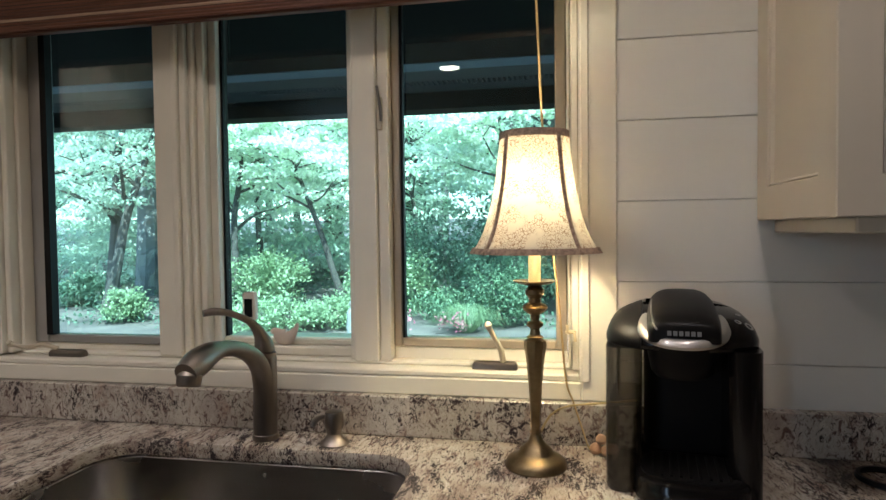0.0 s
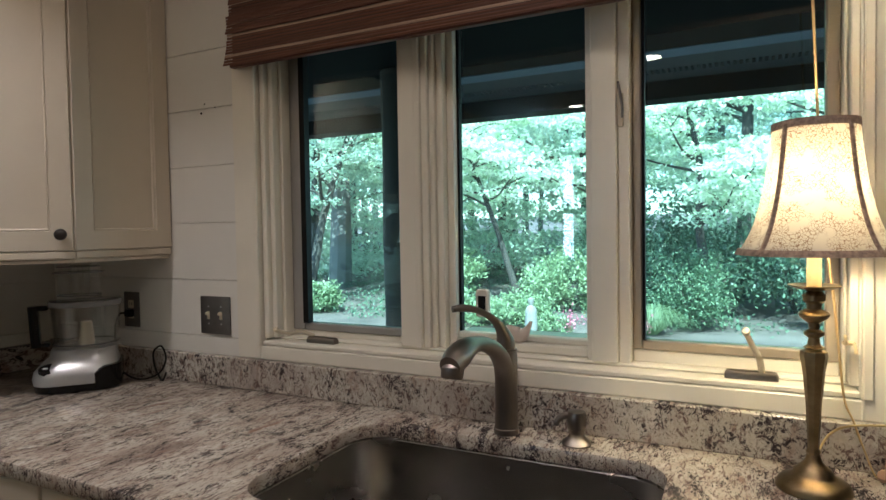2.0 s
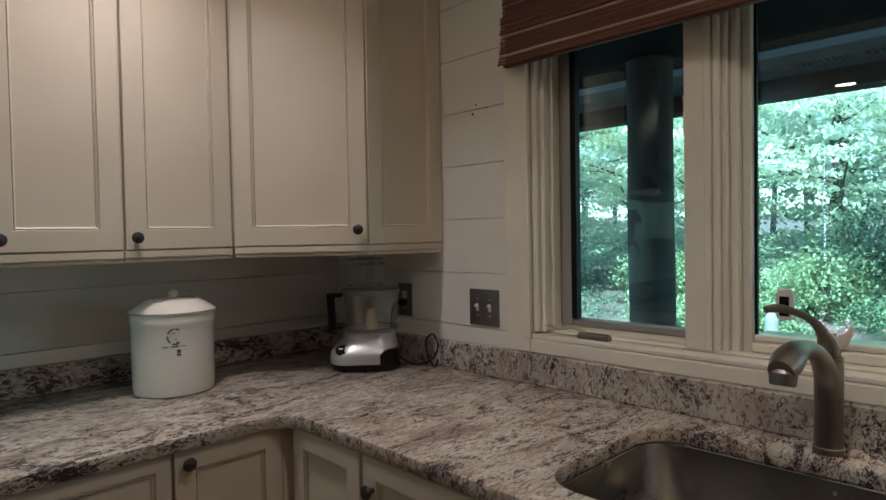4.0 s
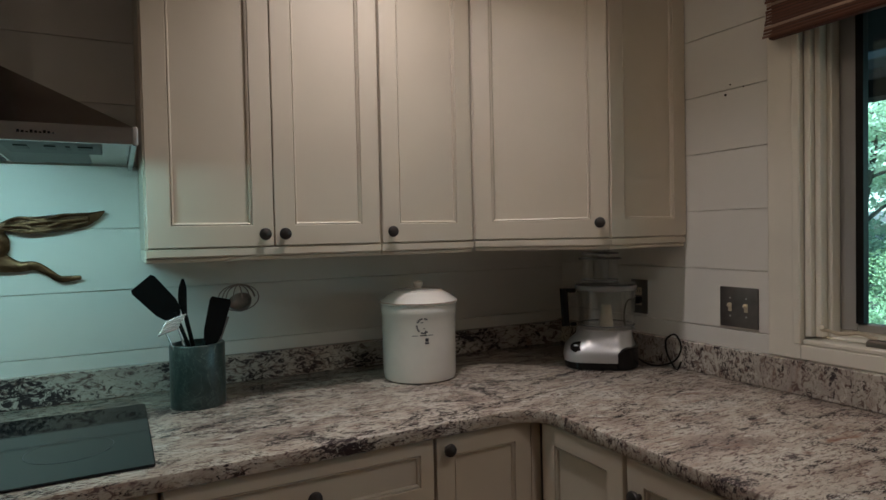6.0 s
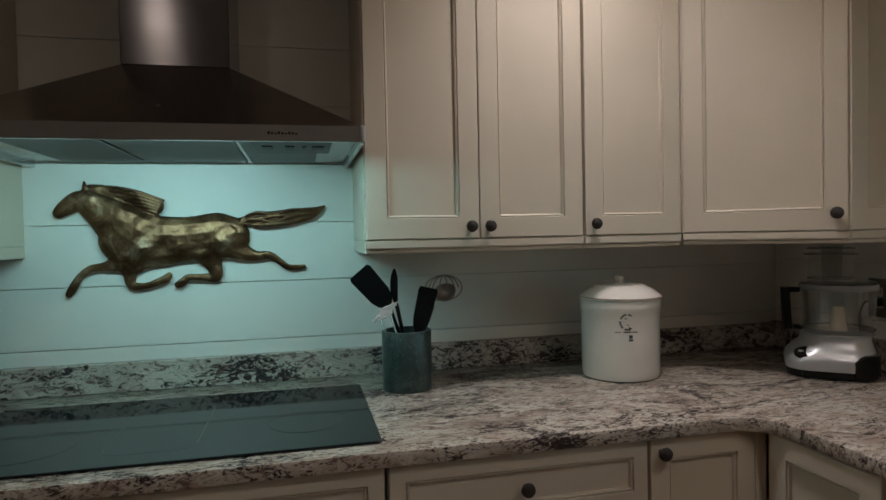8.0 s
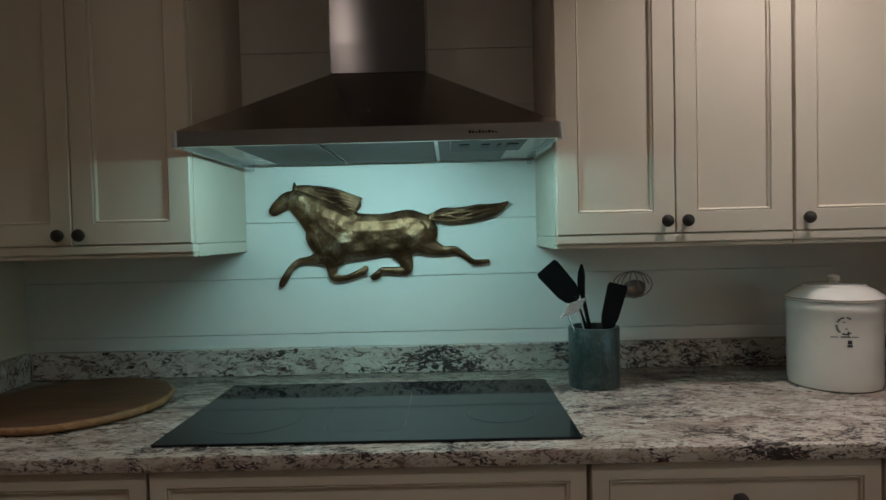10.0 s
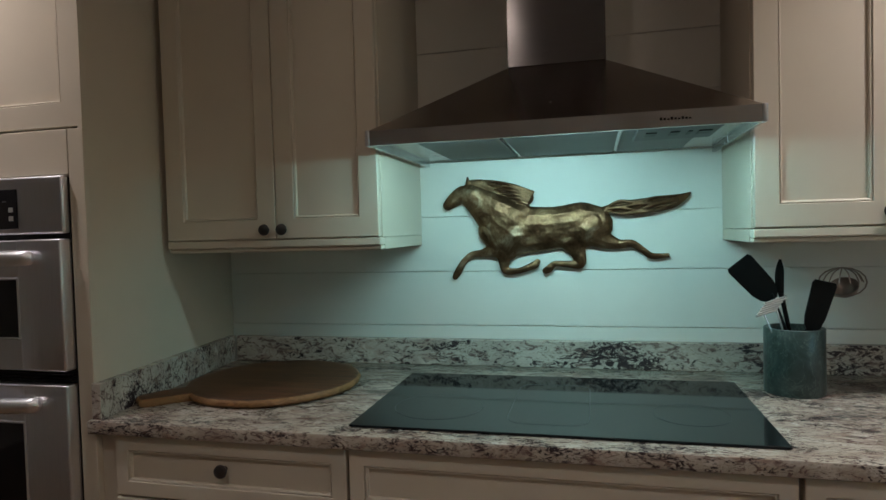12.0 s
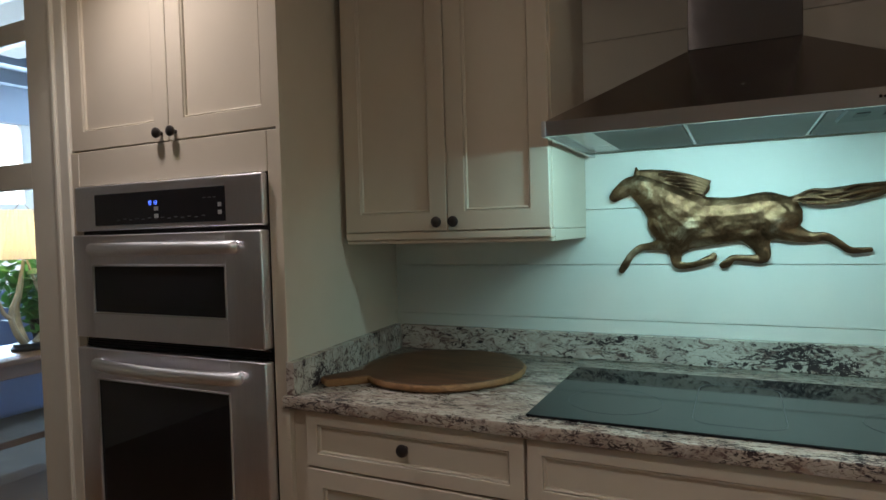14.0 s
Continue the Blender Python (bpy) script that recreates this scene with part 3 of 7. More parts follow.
def sink():
    s = thing("sink", (-0.54, 1.36, TOP - 0.035), "brushed stainless steel undermount sink", "sink")
    bm = bm_new()
    rings = []
    for grow, z, rad in ((0.022, -0.0365, 0.10), (0.0015, -0.0365, 0.085), (-0.001, -0.0385, 0.084), (-0.0045, -0.15, 0.080), (-0.012, -0.205, 0.075), (-0.035, -0.232, 0.06), (-0.07, -0.240, 0.05)):
        rings.append([(x, y, TOP + z) for x, y in rounded(SX0 - grow, SX1 + grow, SY0 - grow, SY1 + grow, rad, 9)])
    loft(bm, rings, cap0=False)
    part("basin", bm, M_SINK, s)
    bm = bm_new()
    lathe(bm, [(0, 0), (0.05, 0), (0.056, 0.002), (0.052, 0.004), (0.036, 0.003), (0.03, -0.004), (0, -0.005)], (-0.54, 1.40, TOP - 0.2395), 28)
    part("drain", bm, M_NICKEL, s, "steel drain ring")


sink()


# ---- window ----
def window():
    w = thing("window_1", ((WX0 + WX1) / 2, WY + 0.09, WZ0), "white painted three-part casement window with a fixed middle pane", "window", kind="structure")
    bm = bm_new()
    box(bm, -1.467, WX0 - 0.004, WY - 0.008, WY + 0.013, 1.0025, 2.20, 0.003)
    box(bm, WX0 - 0.024, WX0 - 0.003, WY - 0.014, WY - 0.002, 1.045, 2.10, 0.003)
    part("casing", bm, M_TRIM, w)
    bm = bm_new()
    box(bm, WX1 + 0.004, 0.236, WY - 0.008, WY + 0.013, 1.0025, 2.20, 0.003)
    box(bm, WX1 + 0.003, WX1 + 0.022, WY - 0.014, WY - 0.002, 1.045, 2.10, 0.003)
    part("casing", bm, M_TRIM, w)
    bm = bm_new()
    box(bm, WX0 - 0.004, WX1 + 0.004, WY - 0.008, WY + 0.013, WZ1, 2.20, 0.003)
    part("casing", bm, M_TRIM, w)
    bm = bm_new()
    box(bm, WX0 - 0.004, WX1 + 0.004, WY - 0.008, WY + 0.012, 1.0025, WZ0 - 0.001, 0.003)
    part("apron", bm, M_TRIM, w)
    bm = bm_new()
    box(bm, WX0, WX1, WY - 0.006, WY + 0.19, WZ0, WZ0 + 0.014, 0.003)
    box(bm, WX0, WX1, WY + 0.045, WY + 0.19, WZ0 + 0.014, WZ0 + 0.022, 0.003)
    part("window_sill", bm, M_TRIM, w)
    # side linings and mullions, each stepped
    def lining(x0, x1, steps):
        b = bm_new()
        for a, c, y in steps:
            box(b, a, c, y, WY + 0.124, WZ0 + 0.021, WZ1, 0.0025)
        part("mullion", b, M_TRIM, w)
        b = bm_new()
        box(b, min(q[0] for q in steps) + 0.004, max(q[1] for q in steps) - 0.004, WY + 0.1245, WY + 0.150, WZ0 + 0.021, WZ1, 0.002)
        part("outer_frame", b, M_DARKWOOD, w, "dark outer window frame")
    lining(0, 0, [(WX0, -1.350, WY + 0.004), (-1.349, -1.332, WY + 0.020), (-1.331, -1.318, WY + 0.045)])
    lining(0, 0, [(0.139, WX1, WY + 0.010), (0.131, 0.138, WY + 0.040)])
    lining(0, 0, [(-0.905, -0.851, WY + 0.040), (-0.850, -0.834, WY + 0.030), (-0.833, -0.815, WY + 0.040), (-0.814, -0.800, WY + 0.052), (-0.799, -0.778, WY + 0.064), (-0.777, -0.756, WY + 0.085)])
    lining(0, 0, [(-0.392, -0.377, WY + 0.058), (-0.376, -0.316, WY + 0.040), (-0.315, -0.288, WY + 0.052)])
    # the fixed middle light: wooden stops below
    bm = bm_new()
    box(bm, -0.755, -0.393, WY + 0.075, WY + 0.19, WZ0 + 0.023, 1.092, 0.004)
    box(bm, -0.755, -0.393, WY + 0.095, WY + 0.19, 1.093, 1.108, 0.003)
    part("stop", bm, M_TRIM, w)
    for x0, x1, top in ((-1.317, -0.906, 1.0855), (-0.287, 0.130, 1.0975)):
        bm = bm_new()
        box(bm, x0, x1, WY + 0.083, WY + 0.19, WZ0 + 0.0222, top, 0.002)
        part("stop", bm, M_TRIM, w)
    bm = bm_new()
    box(bm, -0.756, -0.392, WY + 0.118, WY + 0.124, 1.109, WZ1)
    p = part("pane", bm, M_GLASS, w, "clear window pane with a faint green tint")
    p.visible_shadow = False
    # black spacer on the shaded side of the fixed light
    bm = bm_new()
    box(bm, -0.7555, -0.749, WY + 0.106, WY + 0.117, 1.109, WZ1)
    part("gasket", bm, M_BLACK, w)

    def frame_mesh(x0, x1, z0, z1, l, r, bot):
        b = bm_new()
        for a in ((x0, x0 + l, z0, z1), (x1 - r, x1, z0, z1), (x0 + l, x1 - r, z0, z0 + bot)):
            box(b, a[0], a[1], WY + 0.078, WY + 0.118, a[2], a[3], 0.003)
        return b

    s = part("sash", frame_mesh(-1.317, -0.906, 1.086, WZ1, 0.046, 0.010, 0.021), M_GREYFRAME, w, "grey metal casement sash")
    bm = bm_new()
    box(bm, -1.300, -0.912, WY + 0.094, WY + 0.100, 1.095, WZ1)
    part("pane", bm, M_GLASS, s, "clear window pane with a faint green tint").visible_shadow = False
    bm = bm_new()
    box(bm, -1.271, -1.252, WY + 0.070, WY + 0.0935, 1.108, WZ1)
    part("gasket", bm, M_BLACK, s)
    s = part("sash", frame_mesh(-0.287, 0.130, 1.098, WZ1, 0.022, 0.026, 0.021), M_BRONZEFRAME, w, "tan metal casement sash")
    bm = bm_new()
    box(bm, -0.270, 0.110, WY + 0.094, WY + 0.100, 1.105, WZ1)
    part("pane", bm, M_GLASS, s, "clear window pane with a faint green tint").visible_shadow = False
    bm = bm_new()
    box(bm, -0.2645, -0.258, WY + 0.075, WY + 0.0935, 1.12, WZ1)
    part("gasket", bm, M_BLACK, s)
    return w


window_1 = window()


# ---- range wall: hood, cooktop, horse, board ----
M_MESH = surface("hood_filter", (0.17, 0.17, 0.165), 0.6, metal=0.4, vary=0.15, coarse=200, fine=400, relief=0.4)
M_PRINT = surface("grey_print", (0.075, 0.075, 0.075), 0.4, relief=0.0)
M_GREYPLASTIC = surface("grey_control_panel", (0.045, 0.042, 0.044), 0.45, metal=0.2, vary=0.12, relief=0.05, spec=0.3)
HY0, HY1 = -0.773, 0.129


def hood():
    h = thing("cooker_hood", (WX, (HY0 + HY1) / 2, 1.573), "stainless steel chimney cooker hood over the cooktop", "hood")
    bm = bm_new()
    outline = [(WX + 0.002, HY0), (-1.834, HY0), (-1.830, HY0 + 0.004), (-1.830, HY1 - 0.004), (-1.834, HY1), (WX + 0.002, HY1), (WX + 0.002, HY1 - 0.010), (-1.841, HY1 - 0.010), (-1.841, HY0 + 0.010), (WX + 0.002, HY0 + 0.010)]
    loft(bm, [[(x, y, z) for x, y in outline] for z in (1.573, 1.6095)])
    part("band", bm, M_STEEL, h, smooth=25)
    for yy in (HY0 - 0.003, HY1 - 0.009):
        bm = bm_new()
        box(bm, -1.848, -1.8265, yy, yy + 0.012, 1.5715, 1.6115, 0.004, segs=3)
        part("end_cap", bm, M_SILVER, h, "bright rounded corner cap")
    bm = bm_new()
    cy0, cy1, cx = -0.458, -0.190, -2.12
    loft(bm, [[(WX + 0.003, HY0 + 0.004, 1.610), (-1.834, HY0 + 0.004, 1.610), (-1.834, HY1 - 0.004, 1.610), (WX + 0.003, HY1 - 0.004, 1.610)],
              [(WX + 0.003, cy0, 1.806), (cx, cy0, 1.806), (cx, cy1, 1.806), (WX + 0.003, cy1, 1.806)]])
    part("canopy", bm, M_CANOPYDIM, h, "smooth steel canopy, its dim reflection put into the colour", smooth=20)
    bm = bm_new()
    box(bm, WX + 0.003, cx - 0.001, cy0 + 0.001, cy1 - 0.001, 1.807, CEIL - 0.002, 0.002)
    # chimney steel darker than the band, its dim reflections put into the colour
    part("chimney", bm, steel_material("chimney_steel_dim", (0.21, 0.20, 0.21), 0.20, (2, 2, 160), 0.88), h, "upright brushed steel chimney")
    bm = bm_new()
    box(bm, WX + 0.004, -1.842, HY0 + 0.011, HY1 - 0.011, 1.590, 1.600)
    part("underside", bm, M_CANOPYDIM, h)
    for a, b in ((HY0 + 0.10, -0.46), (-0.45, -0.17), (-0.16, HY1 - 0.10)):
        bm = bm_new()
        box(bm, -2.36, -1.90, a, b, 1.5855, 1.5898, 0.002)
        part("filter", bm, M_MESH, h, "metal grease filter")
    bm = bm_new()
    box(bm, -1.866, -1.850, -0.65, 0.0, 1.5862, 1.5898, 0.001)
    part("lamp_strip", bm, M_SILVER, h, "slim lamp holder behind the front lip")
    bm = bm_new()
    box(bm, -2.085, -1.872, -0.130, 0.060, 1.579, 1.5898, 0.003)
    p = part("control_panel", bm, M_GREYPLASTIC, h, "grey control panel under the hood edge")
    for yy, w in ((-0.094, 0.026), (-0.040, 0.022), (-0.006, 0.010), (0.028, 0.030)):
        bm = bm_new()
        box(bm, -2.000, -1.945, yy - w / 2, yy + w / 2, 1.5765, 1.5789, 0.0008)
        part("switch", bm, M_BLACK, p)
    bm = bm_new()
    for k in range(9):
        box(bm, -1.8299, -1.8293, -0.086 + 0.0075 * k, -0.081 + 0.0075 * k, 1.5885, 1.5945 - 0.0015 * (k % 3))
    part("maker_mark", bm, M_BLACK, h, "small dark maker's mark")


# darker copy of the hood steel; mirrored room and underside shade are coloured in
M_CANOPYDIM = steel_material("canopy_steel_dim", (0.46, 0.41, 0.39), 0.24, (160, 2, 160))
hood()


def cooktop():
    c = thing("cooktop", (-1.97, -0.327, TOP), "black glass induction cooktop set on the worktop", "cooktop")
    bm = bm_new()
    loft(bm, [[(x, y, TOP + z) for x, y in rounded(-2.230 + g, -1.708 - g, -0.794 + g, 0.140 - g, 0.006, 3)] for g, z in ((0.002, 0.0006), (0.0, 0.002), (0.0, 0.0045), (0.002, 0.0065))])
    part("glass_top", bm, M_BLACKGLASS, c)
    for yy, xx, r in ((-0.62, -1.885, 0.112), (-0.02, -1.90, 0.085)):
        bm = bm_new()
        lathe(bm, [(r - 0.0010, 0), (r, 0.0003), (r, 0), (r - 0.0010, -0.0003)], (xx, yy, TOP + 0.0067), 56)
        part("zone_ring", bm, M_PRINT, c, "thin grey printed ring")
    # the long middle zone, rounded at its front corners
    bm = bm_new()
    zone = rounded(-2.13, -1.775, -0.438, -0.250, 0.045, 8)
    tube(bm, [(x, y, TOP + 0.0064, 0.0008) for x, y in (*zone, zone[0])], 5, smooth=0)
    part("zone_outline", bm, M_PRINT, c, "thin grey printed outline")


cooktop()


def horse():
    """A running horse in beaten sheet brass, built up from tapered strokes and fused."""
    bm = bm_new()
    o = (-2.384, -0.697, 1.195)
    strokes = [
        (0.30, [(.158, .165, .064), (.180, .122, .054), (.192, .098, .040)]),
        (0.45, [(-.004, .246, .0175), (.012, .259, .023), (.046, .280, .030), (.078, .272, .034)]),
        (0.30, [(.065, .280, .036), (.111, .246, .052), (.167, .202, .078), (.213, .168, .088)]),
        (0.30, [(.194, .159, .086), (.268, .159, .076), (.352, .163, .068), (.426, .168, .074), (.463, .168, .066)]),
        (0.40, [(.453, .159, .062), (.490, .125, .034), (.537, .107, .017), (.579, .107, .013), (.611, .087, .0105), (.638, .068, .010), (.684, .069, .007)]),
        (0.40, [(.398, .125, .048), (.416, .081, .025), (.420, .047, .017), (.379, .047, .011), (.342, .048, .010), (.325, .033, .013), (.312, .026, .011)]),
        (0.40, [(.167, .099, .030), (.111, .087, .014), (.074, .081, .012), (.046, .059, .011), (.026, .027, .0125), (.014, .008, .010)]),
        (0.40, [(.176, .107, .040), (.179, .064, .021), (.185, .029, .014), (.222, .026, .010), (.255, .036, .011), (.279, .046, .013), (.288, .056, .010)]),
        (0.24, [(.080, .320, .010), (.140, .306, .020), (.195, .286, .029), (.240, .267, .030), (.257, .262, .025)]),
        (0.50, [(.066, .316, .009), (.065, .335, .004)]),
        (0.50, [(.485, .215, .008), (.512, .219, .012), (.545, .220, .022), (.590, .220, .025), (.640, .225, .025), (.695, .233, .022), (.725, .243, .014), (.750, .257, .005)]),
    ]
    for depth, line in strokes:
        (u0, v0, r0), (u1, v1, r1) = line[0], line[1]
        (p0, q0, s0), (p1, q1, s1) = line[-1], line[-2]
        a, b = math.hypot(u1 - u0, v1 - v0), math.hypot(p1 - p0, q1 - q0)
        first = [(u0 - (u1 - u0) / a * r0 * k, v0 - (v1 - v0) / a * r0 * k, r0 * w) for k, w in ((0.9, 0.25), (0.6, 0.75))]
        last = [(p0 - (p1 - p0) / b * s0 * k, q0 - (q1 - q0) / b * s0 * k, s0 * w) for k, w in ((0.6, 0.75), (0.9, 0.25))]
        tube(bm, [(o[0], o[1] + u, o[2] + v, r) for u, v, r in (*first, *line, *last)], 14, (1, depth), 5, up=(1, 0, 0))
    # grooves of mane and tail stand out as thin ridges
    for k in range(6):
        t = k / 5
        tube(bm, [(o[0] + 0.010, o[1] + .112 + .106 * t, o[2] + .324 - .074 * t, .0026), (o[0] + 0.0125, o[1] + .200 + .042 * t, o[2] + .308 - .060 * t, .0048), (o[0] + 0.0105, o[1] + .283 - .020 * t, o[2] + .279 - .038 * t, .0040)], 6, smooth=4, up=(1, 0, 0))
    for k in range(4):
        s, w = (k - 1.5) / 1.5, 0.006 * (1 if k % 2 else -1)
        tube(bm, [(o[0] + 0.008, o[1] + .500, o[2] + .217 + .006 * s, .0026), (o[0] + 0.0150, o[1] + .545, o[2] + .221 + .016 * s + w * 0.5, .0052), (o[0] + 0.0175, o[1] + .595, o[2] + .219 + .018 * s - w * 0.4, .0054), (o[0] + 0.0165, o[1] + .650, o[2] + .229 + .016 * s + w * 0.4, .0050), (o[0] + 0.0125, o[1] + .715, o[2] + .239 + .010 * s, .0022)], 6, smooth=5, up=(1, 0, 0))
    for v in bm.verts:
        v.co.x += 0.004 * noise.noise(v.co * 19)
    h = solo("horse_sculpture", bm, M_HORSE, "hammered brass running horse hung on the shiplap wall", "wall sculpture", at=(WX, o[1] + 0.37, o[2]))
    r = h.modifiers.new("fuse", "REMESH")
    r.mode, r.voxel_size, r.use_smooth_shade = "VOXEL", 0.0021, True
    s = h.modifiers.new("soften", "SMOOTH")
    s.iterations, s.factor = 1, 0.4


horse()


def board():
    cx, cy, r = -2.045, -1.165, 0.252
    t = thing("cutting_board", (cx, cy, TOP), "large round wooden board with a short handle and a rough edge", "cutting board")

    def ring(g, z, rough=0.0):
        out = []
        for k in range(96):
            a = 2 * math.pi * k / 96
            ca, sa = math.cos(a), math.sin(a)
            rr = r - g + 0.004 * noise.noise(Vector((ca * 2, sa * 2, 3))) + rough * noise.noise(Vector((ca * 14, sa * 14, z * 60)))
            off = (a - radians(-46) + math.pi) % (2 * math.pi) - math.pi
            if abs(off) < 0.13:
                rr = min((0.375 - g) / math.cos(off), rr + 0.13 * max(0, 1 - (abs(off) / 0.13) ** 6))
            out.append((cx + rr * ca, cy + rr * sa, TOP + 0.001 + z))
        return out
    bm = bm_new()
    loft(bm, [ring(0.016, 0.0), ring(0.005, 0.003, 0.004), ring(0.0, 0.009, 0.006), ring(0.001, 0.015, 0.006), ring(0.004, 0.0205, 0.004), ring(0.010, 0.0225)])
    part("slab", bm, M_BOARDEDGE, t, "rough amber-brown edge", smooth=60)
    bm = bm_new()
    loft(bm, [ring(0.0075, 0.0180), ring(0.0075, 0.0222, 0.002), ring(0.010, 0.0236, 0.002), ring(0.03, 0.0242)])
    part("face", bm, M_BOARD, t, "dark streaked wooden face", smooth=60)


M_BOARDEDGE = wood_material("board_edge_wood", (0.33, 0.165, 0.055), (0.11, 0.045, 0.018), 0.6, 1.0, (5, 5, 14))

board()


# ---- tall oven cabinet ----
M_OVENGLASS = surface("oven_glass", (0.010, 0.010, 0.012), 0.04, vary=0.05, relief=0.0)
M_CLOCK = glow_material("clock_blue", (0.10, 0.22, 1.0), 0.45)
OX = -1.672


def oven_tower():
    c = thing("oven_cabinet", (-2.03, -1.90, 0), "tall cream cabinet built round a double wall oven", "cabinet")
    m = face_frame((OX - 0.022, 0, 0), (0, 1), (1, 0))
    for a in ((WX - 0.01, -2.25, -2.350, -1.545, 0.0, UP_TOP), (-2.249, OX - 0.020, -2.350, -2.312, 0.0, UP_TOP), (-2.249, OX - 0.020, -2.311, -1.508, 1.526, UP_TOP), (-2.249, OX - 0.020, -2.311, -1.508, 0.0, 0.26)):
        bm = bm_new()
        box(bm, *a)
        part("carcass_panel", bm, M_CAB, c)
    for nm, a in (("stile", (-2.350, -2.312, 0.0, 1.640)), ("stile", (-1.507, -1.460, 0.0, 1.640)), ("rail", (-2.311, -1.508, 1.527, 1.640)), ("rail", (-2.311, -1.508, 0.0, 0.10))):
        bm = bm_new()
        box(bm, OX - 0.019, OX, *a, 0.0015)
        part(nm, bm, M_CAB, c)
    panel_door(c, m, -2.345, -1.8885, 1.645, UP_TOP, (-1.918, 1.668), stile=0.062)
    panel_door(c, m, -1.8855, -1.462, 1.645, UP_TOP, (-1.858, 1.668), stile=0.062)
    panel_door(c, m, -2.309, -1.509, 0.104, 0.255, None, stile=0.036, name="drawer")
    # the side that faces the range, slightly out of square
    bm = bm_new()
    loft(bm, [[(WX + 0.001, -1.529, z), (OX - 0.001, -1.4605, z), (OX - 0.001, -1.474, z), (WX + 0.001, -1.545, z)] for z in (0.0, UP_TOP)])
    part("side_panel", bm, M_CAB, c)


oven_tower()


def oven():
    y0, y1 = -2.310, -1.510
    o = thing("double_wall_oven", (-1.95, -1.91, 0.262), "stainless steel double wall oven with black glass windows", "oven")
    bm = bm_new()
    box(bm, -2.24, OX - 0.004, y0 + 0.004, y1 - 0.004, 0.262, 1.520)
    part("body", bm, M_DARK, o)
    bm = bm_new()
    box(bm, OX - 0.003, OX + 0.022, y0, y1, 1.379, 1.524, 0.007, segs=3)
    p = part("control_panel", bm, M_OVSTEEL, o)
    bm = bm_new()
    box(bm, OX + 0.0222, OX + 0.0245, -2.206, -1.645, 1.394, 1.494, 0.001)
    d = part("display", bm, M_OVENGLASS, p, "black glass display")
    ym = -1.96
    segs = {"1": "bc", "0": "abcdef", "3": "abcdg"}
    bm = bm_new()
    for k, ch in enumerate("1013"):
        cy = ym + 0.010 * k + (0.004 if k > 1 else 0)
        for s in segs[ch]:
            a = {"a": (0, 6, 11, 12), "d": (0, 6, 0, 1), "g": (0, 6, 5.5, 6.5), "b": (5, 6, 6, 12), "c": (5, 6, 0, 6), "e": (0, 1, 0, 6), "f": (0, 1, 6, 12)}[s]
            box(bm, OX + 0.0246, OX + 0.0250, cy + a[0] * 0.001, cy + a[1] * 0.001, 1.452 + a[2] * 0.001, 1.452 + a[3] * 0.001)
    part("clock_digits", bm, M_CLOCK, d, "blue glowing clock digits")
    for yy, zz, w in ((-1.932, 1.434, 0.018), (-1.932, 1.412, 0.018), (-1.672, 1.436, 0.014), (-1.672, 1.414, 0.014)):
        bm = bm_new()
        box(bm, OX + 0.0246, OX + 0.0252, yy, yy + w, zz, zz + 0.012)
        part("key", bm, M_SILVER, d)
    bm = bm_new()
    for k in range(14):
        yy = -2.10 + 0.028 * k
        box(bm, OX + 0.0246, OX + 0.0249, yy, yy + 0.014, 1.408 + 0.003 * (k % 2), 1.411 + 0.003 * (k % 2))
    for k in range(3):
        box(bm, OX + 0.0246, OX + 0.0249, -1.73 + 0.02 * k, -1.718 + 0.02 * k, 1.462, 1.465)
    tagged(part("key_print", bm, M_PRINT, d, "rows of small grey print"), kind="stuff")

    def door(z0, z1, wz0, wz1, hz, bow):
        bm = bm_new()
        box(bm, OX - 0.003, OX + 0.034, y0, -2.214, z0, z1, 0.006, segs=3)
        box(bm, OX - 0.003, OX + 0.034, -1.645, y1, z0, z1, 0.006, segs=3)
        box(bm, OX - 0.003, OX + 0.0335, -2.220, -1.640, z0 + 0.001, wz0, 0.003)
        box(bm, OX - 0.003, OX + 0.0335, -2.220, -1.640, wz1, z1 - 0.001, 0.003)
        d = part("door", bm, M_OVSTEEL, o)
        bm = bm_new()
        box(bm, OX, OX + 0.029, -2.2135, -1.6455, wz0 + 0.0005, wz1 - 0.0005)
        part("door_window", bm, M_OVENGLASS, d, "black glass door window")
        bm = bm_new()
        for a in ((-2.2175, -2.211, wz0, wz1), (-1.648, -1.6415, wz0, wz1), (-2.211, -1.648, wz0 - 0.003, wz0 + 0.003), (-2.211, -1.648, wz1 - 0.003, wz1 + 0.003)):
            box(bm, OX + 0.0292, OX + 0.0362, a[0], a[1], a[2], a[3], 0.002)
        part("window_trim", bm, M_SILVER, d, "bright window trim")
        bm = bm_new()
        pts = [(OX + 0.030, -2.192, hz, 0.016), (OX + 0.054, -2.180, hz, 0.0185), (OX + 0.074 + bow, -1.90, hz, 0.0195), (OX + 0.056, -1.620, hz, 0.0185), (OX + 0.030, -1.608, hz, 0.016)]
        tube(bm, pts, 14, (0.75, 1.05), 8)
        part("handle", bm, M_HANDLE, d, "bowed bright steel bar handle")

    door(1.034, 1.366, 1.116, 1.268, 1.320, 0.006)
    door(0.270, 1.000, 0.470, 0.902, 0.952, 0.006)
    bm = bm_new()
    for k in range(4):
        box(bm, OX - 0.003, OX + 0.012 - 0.002 * k, y0 + 0.02, y1 - 0.004, 1.004 + 0.007 * k, 1.009 + 0.007 * k)
    part("vent", bm, M_BLACK, o, "black slotted vent between the doors")


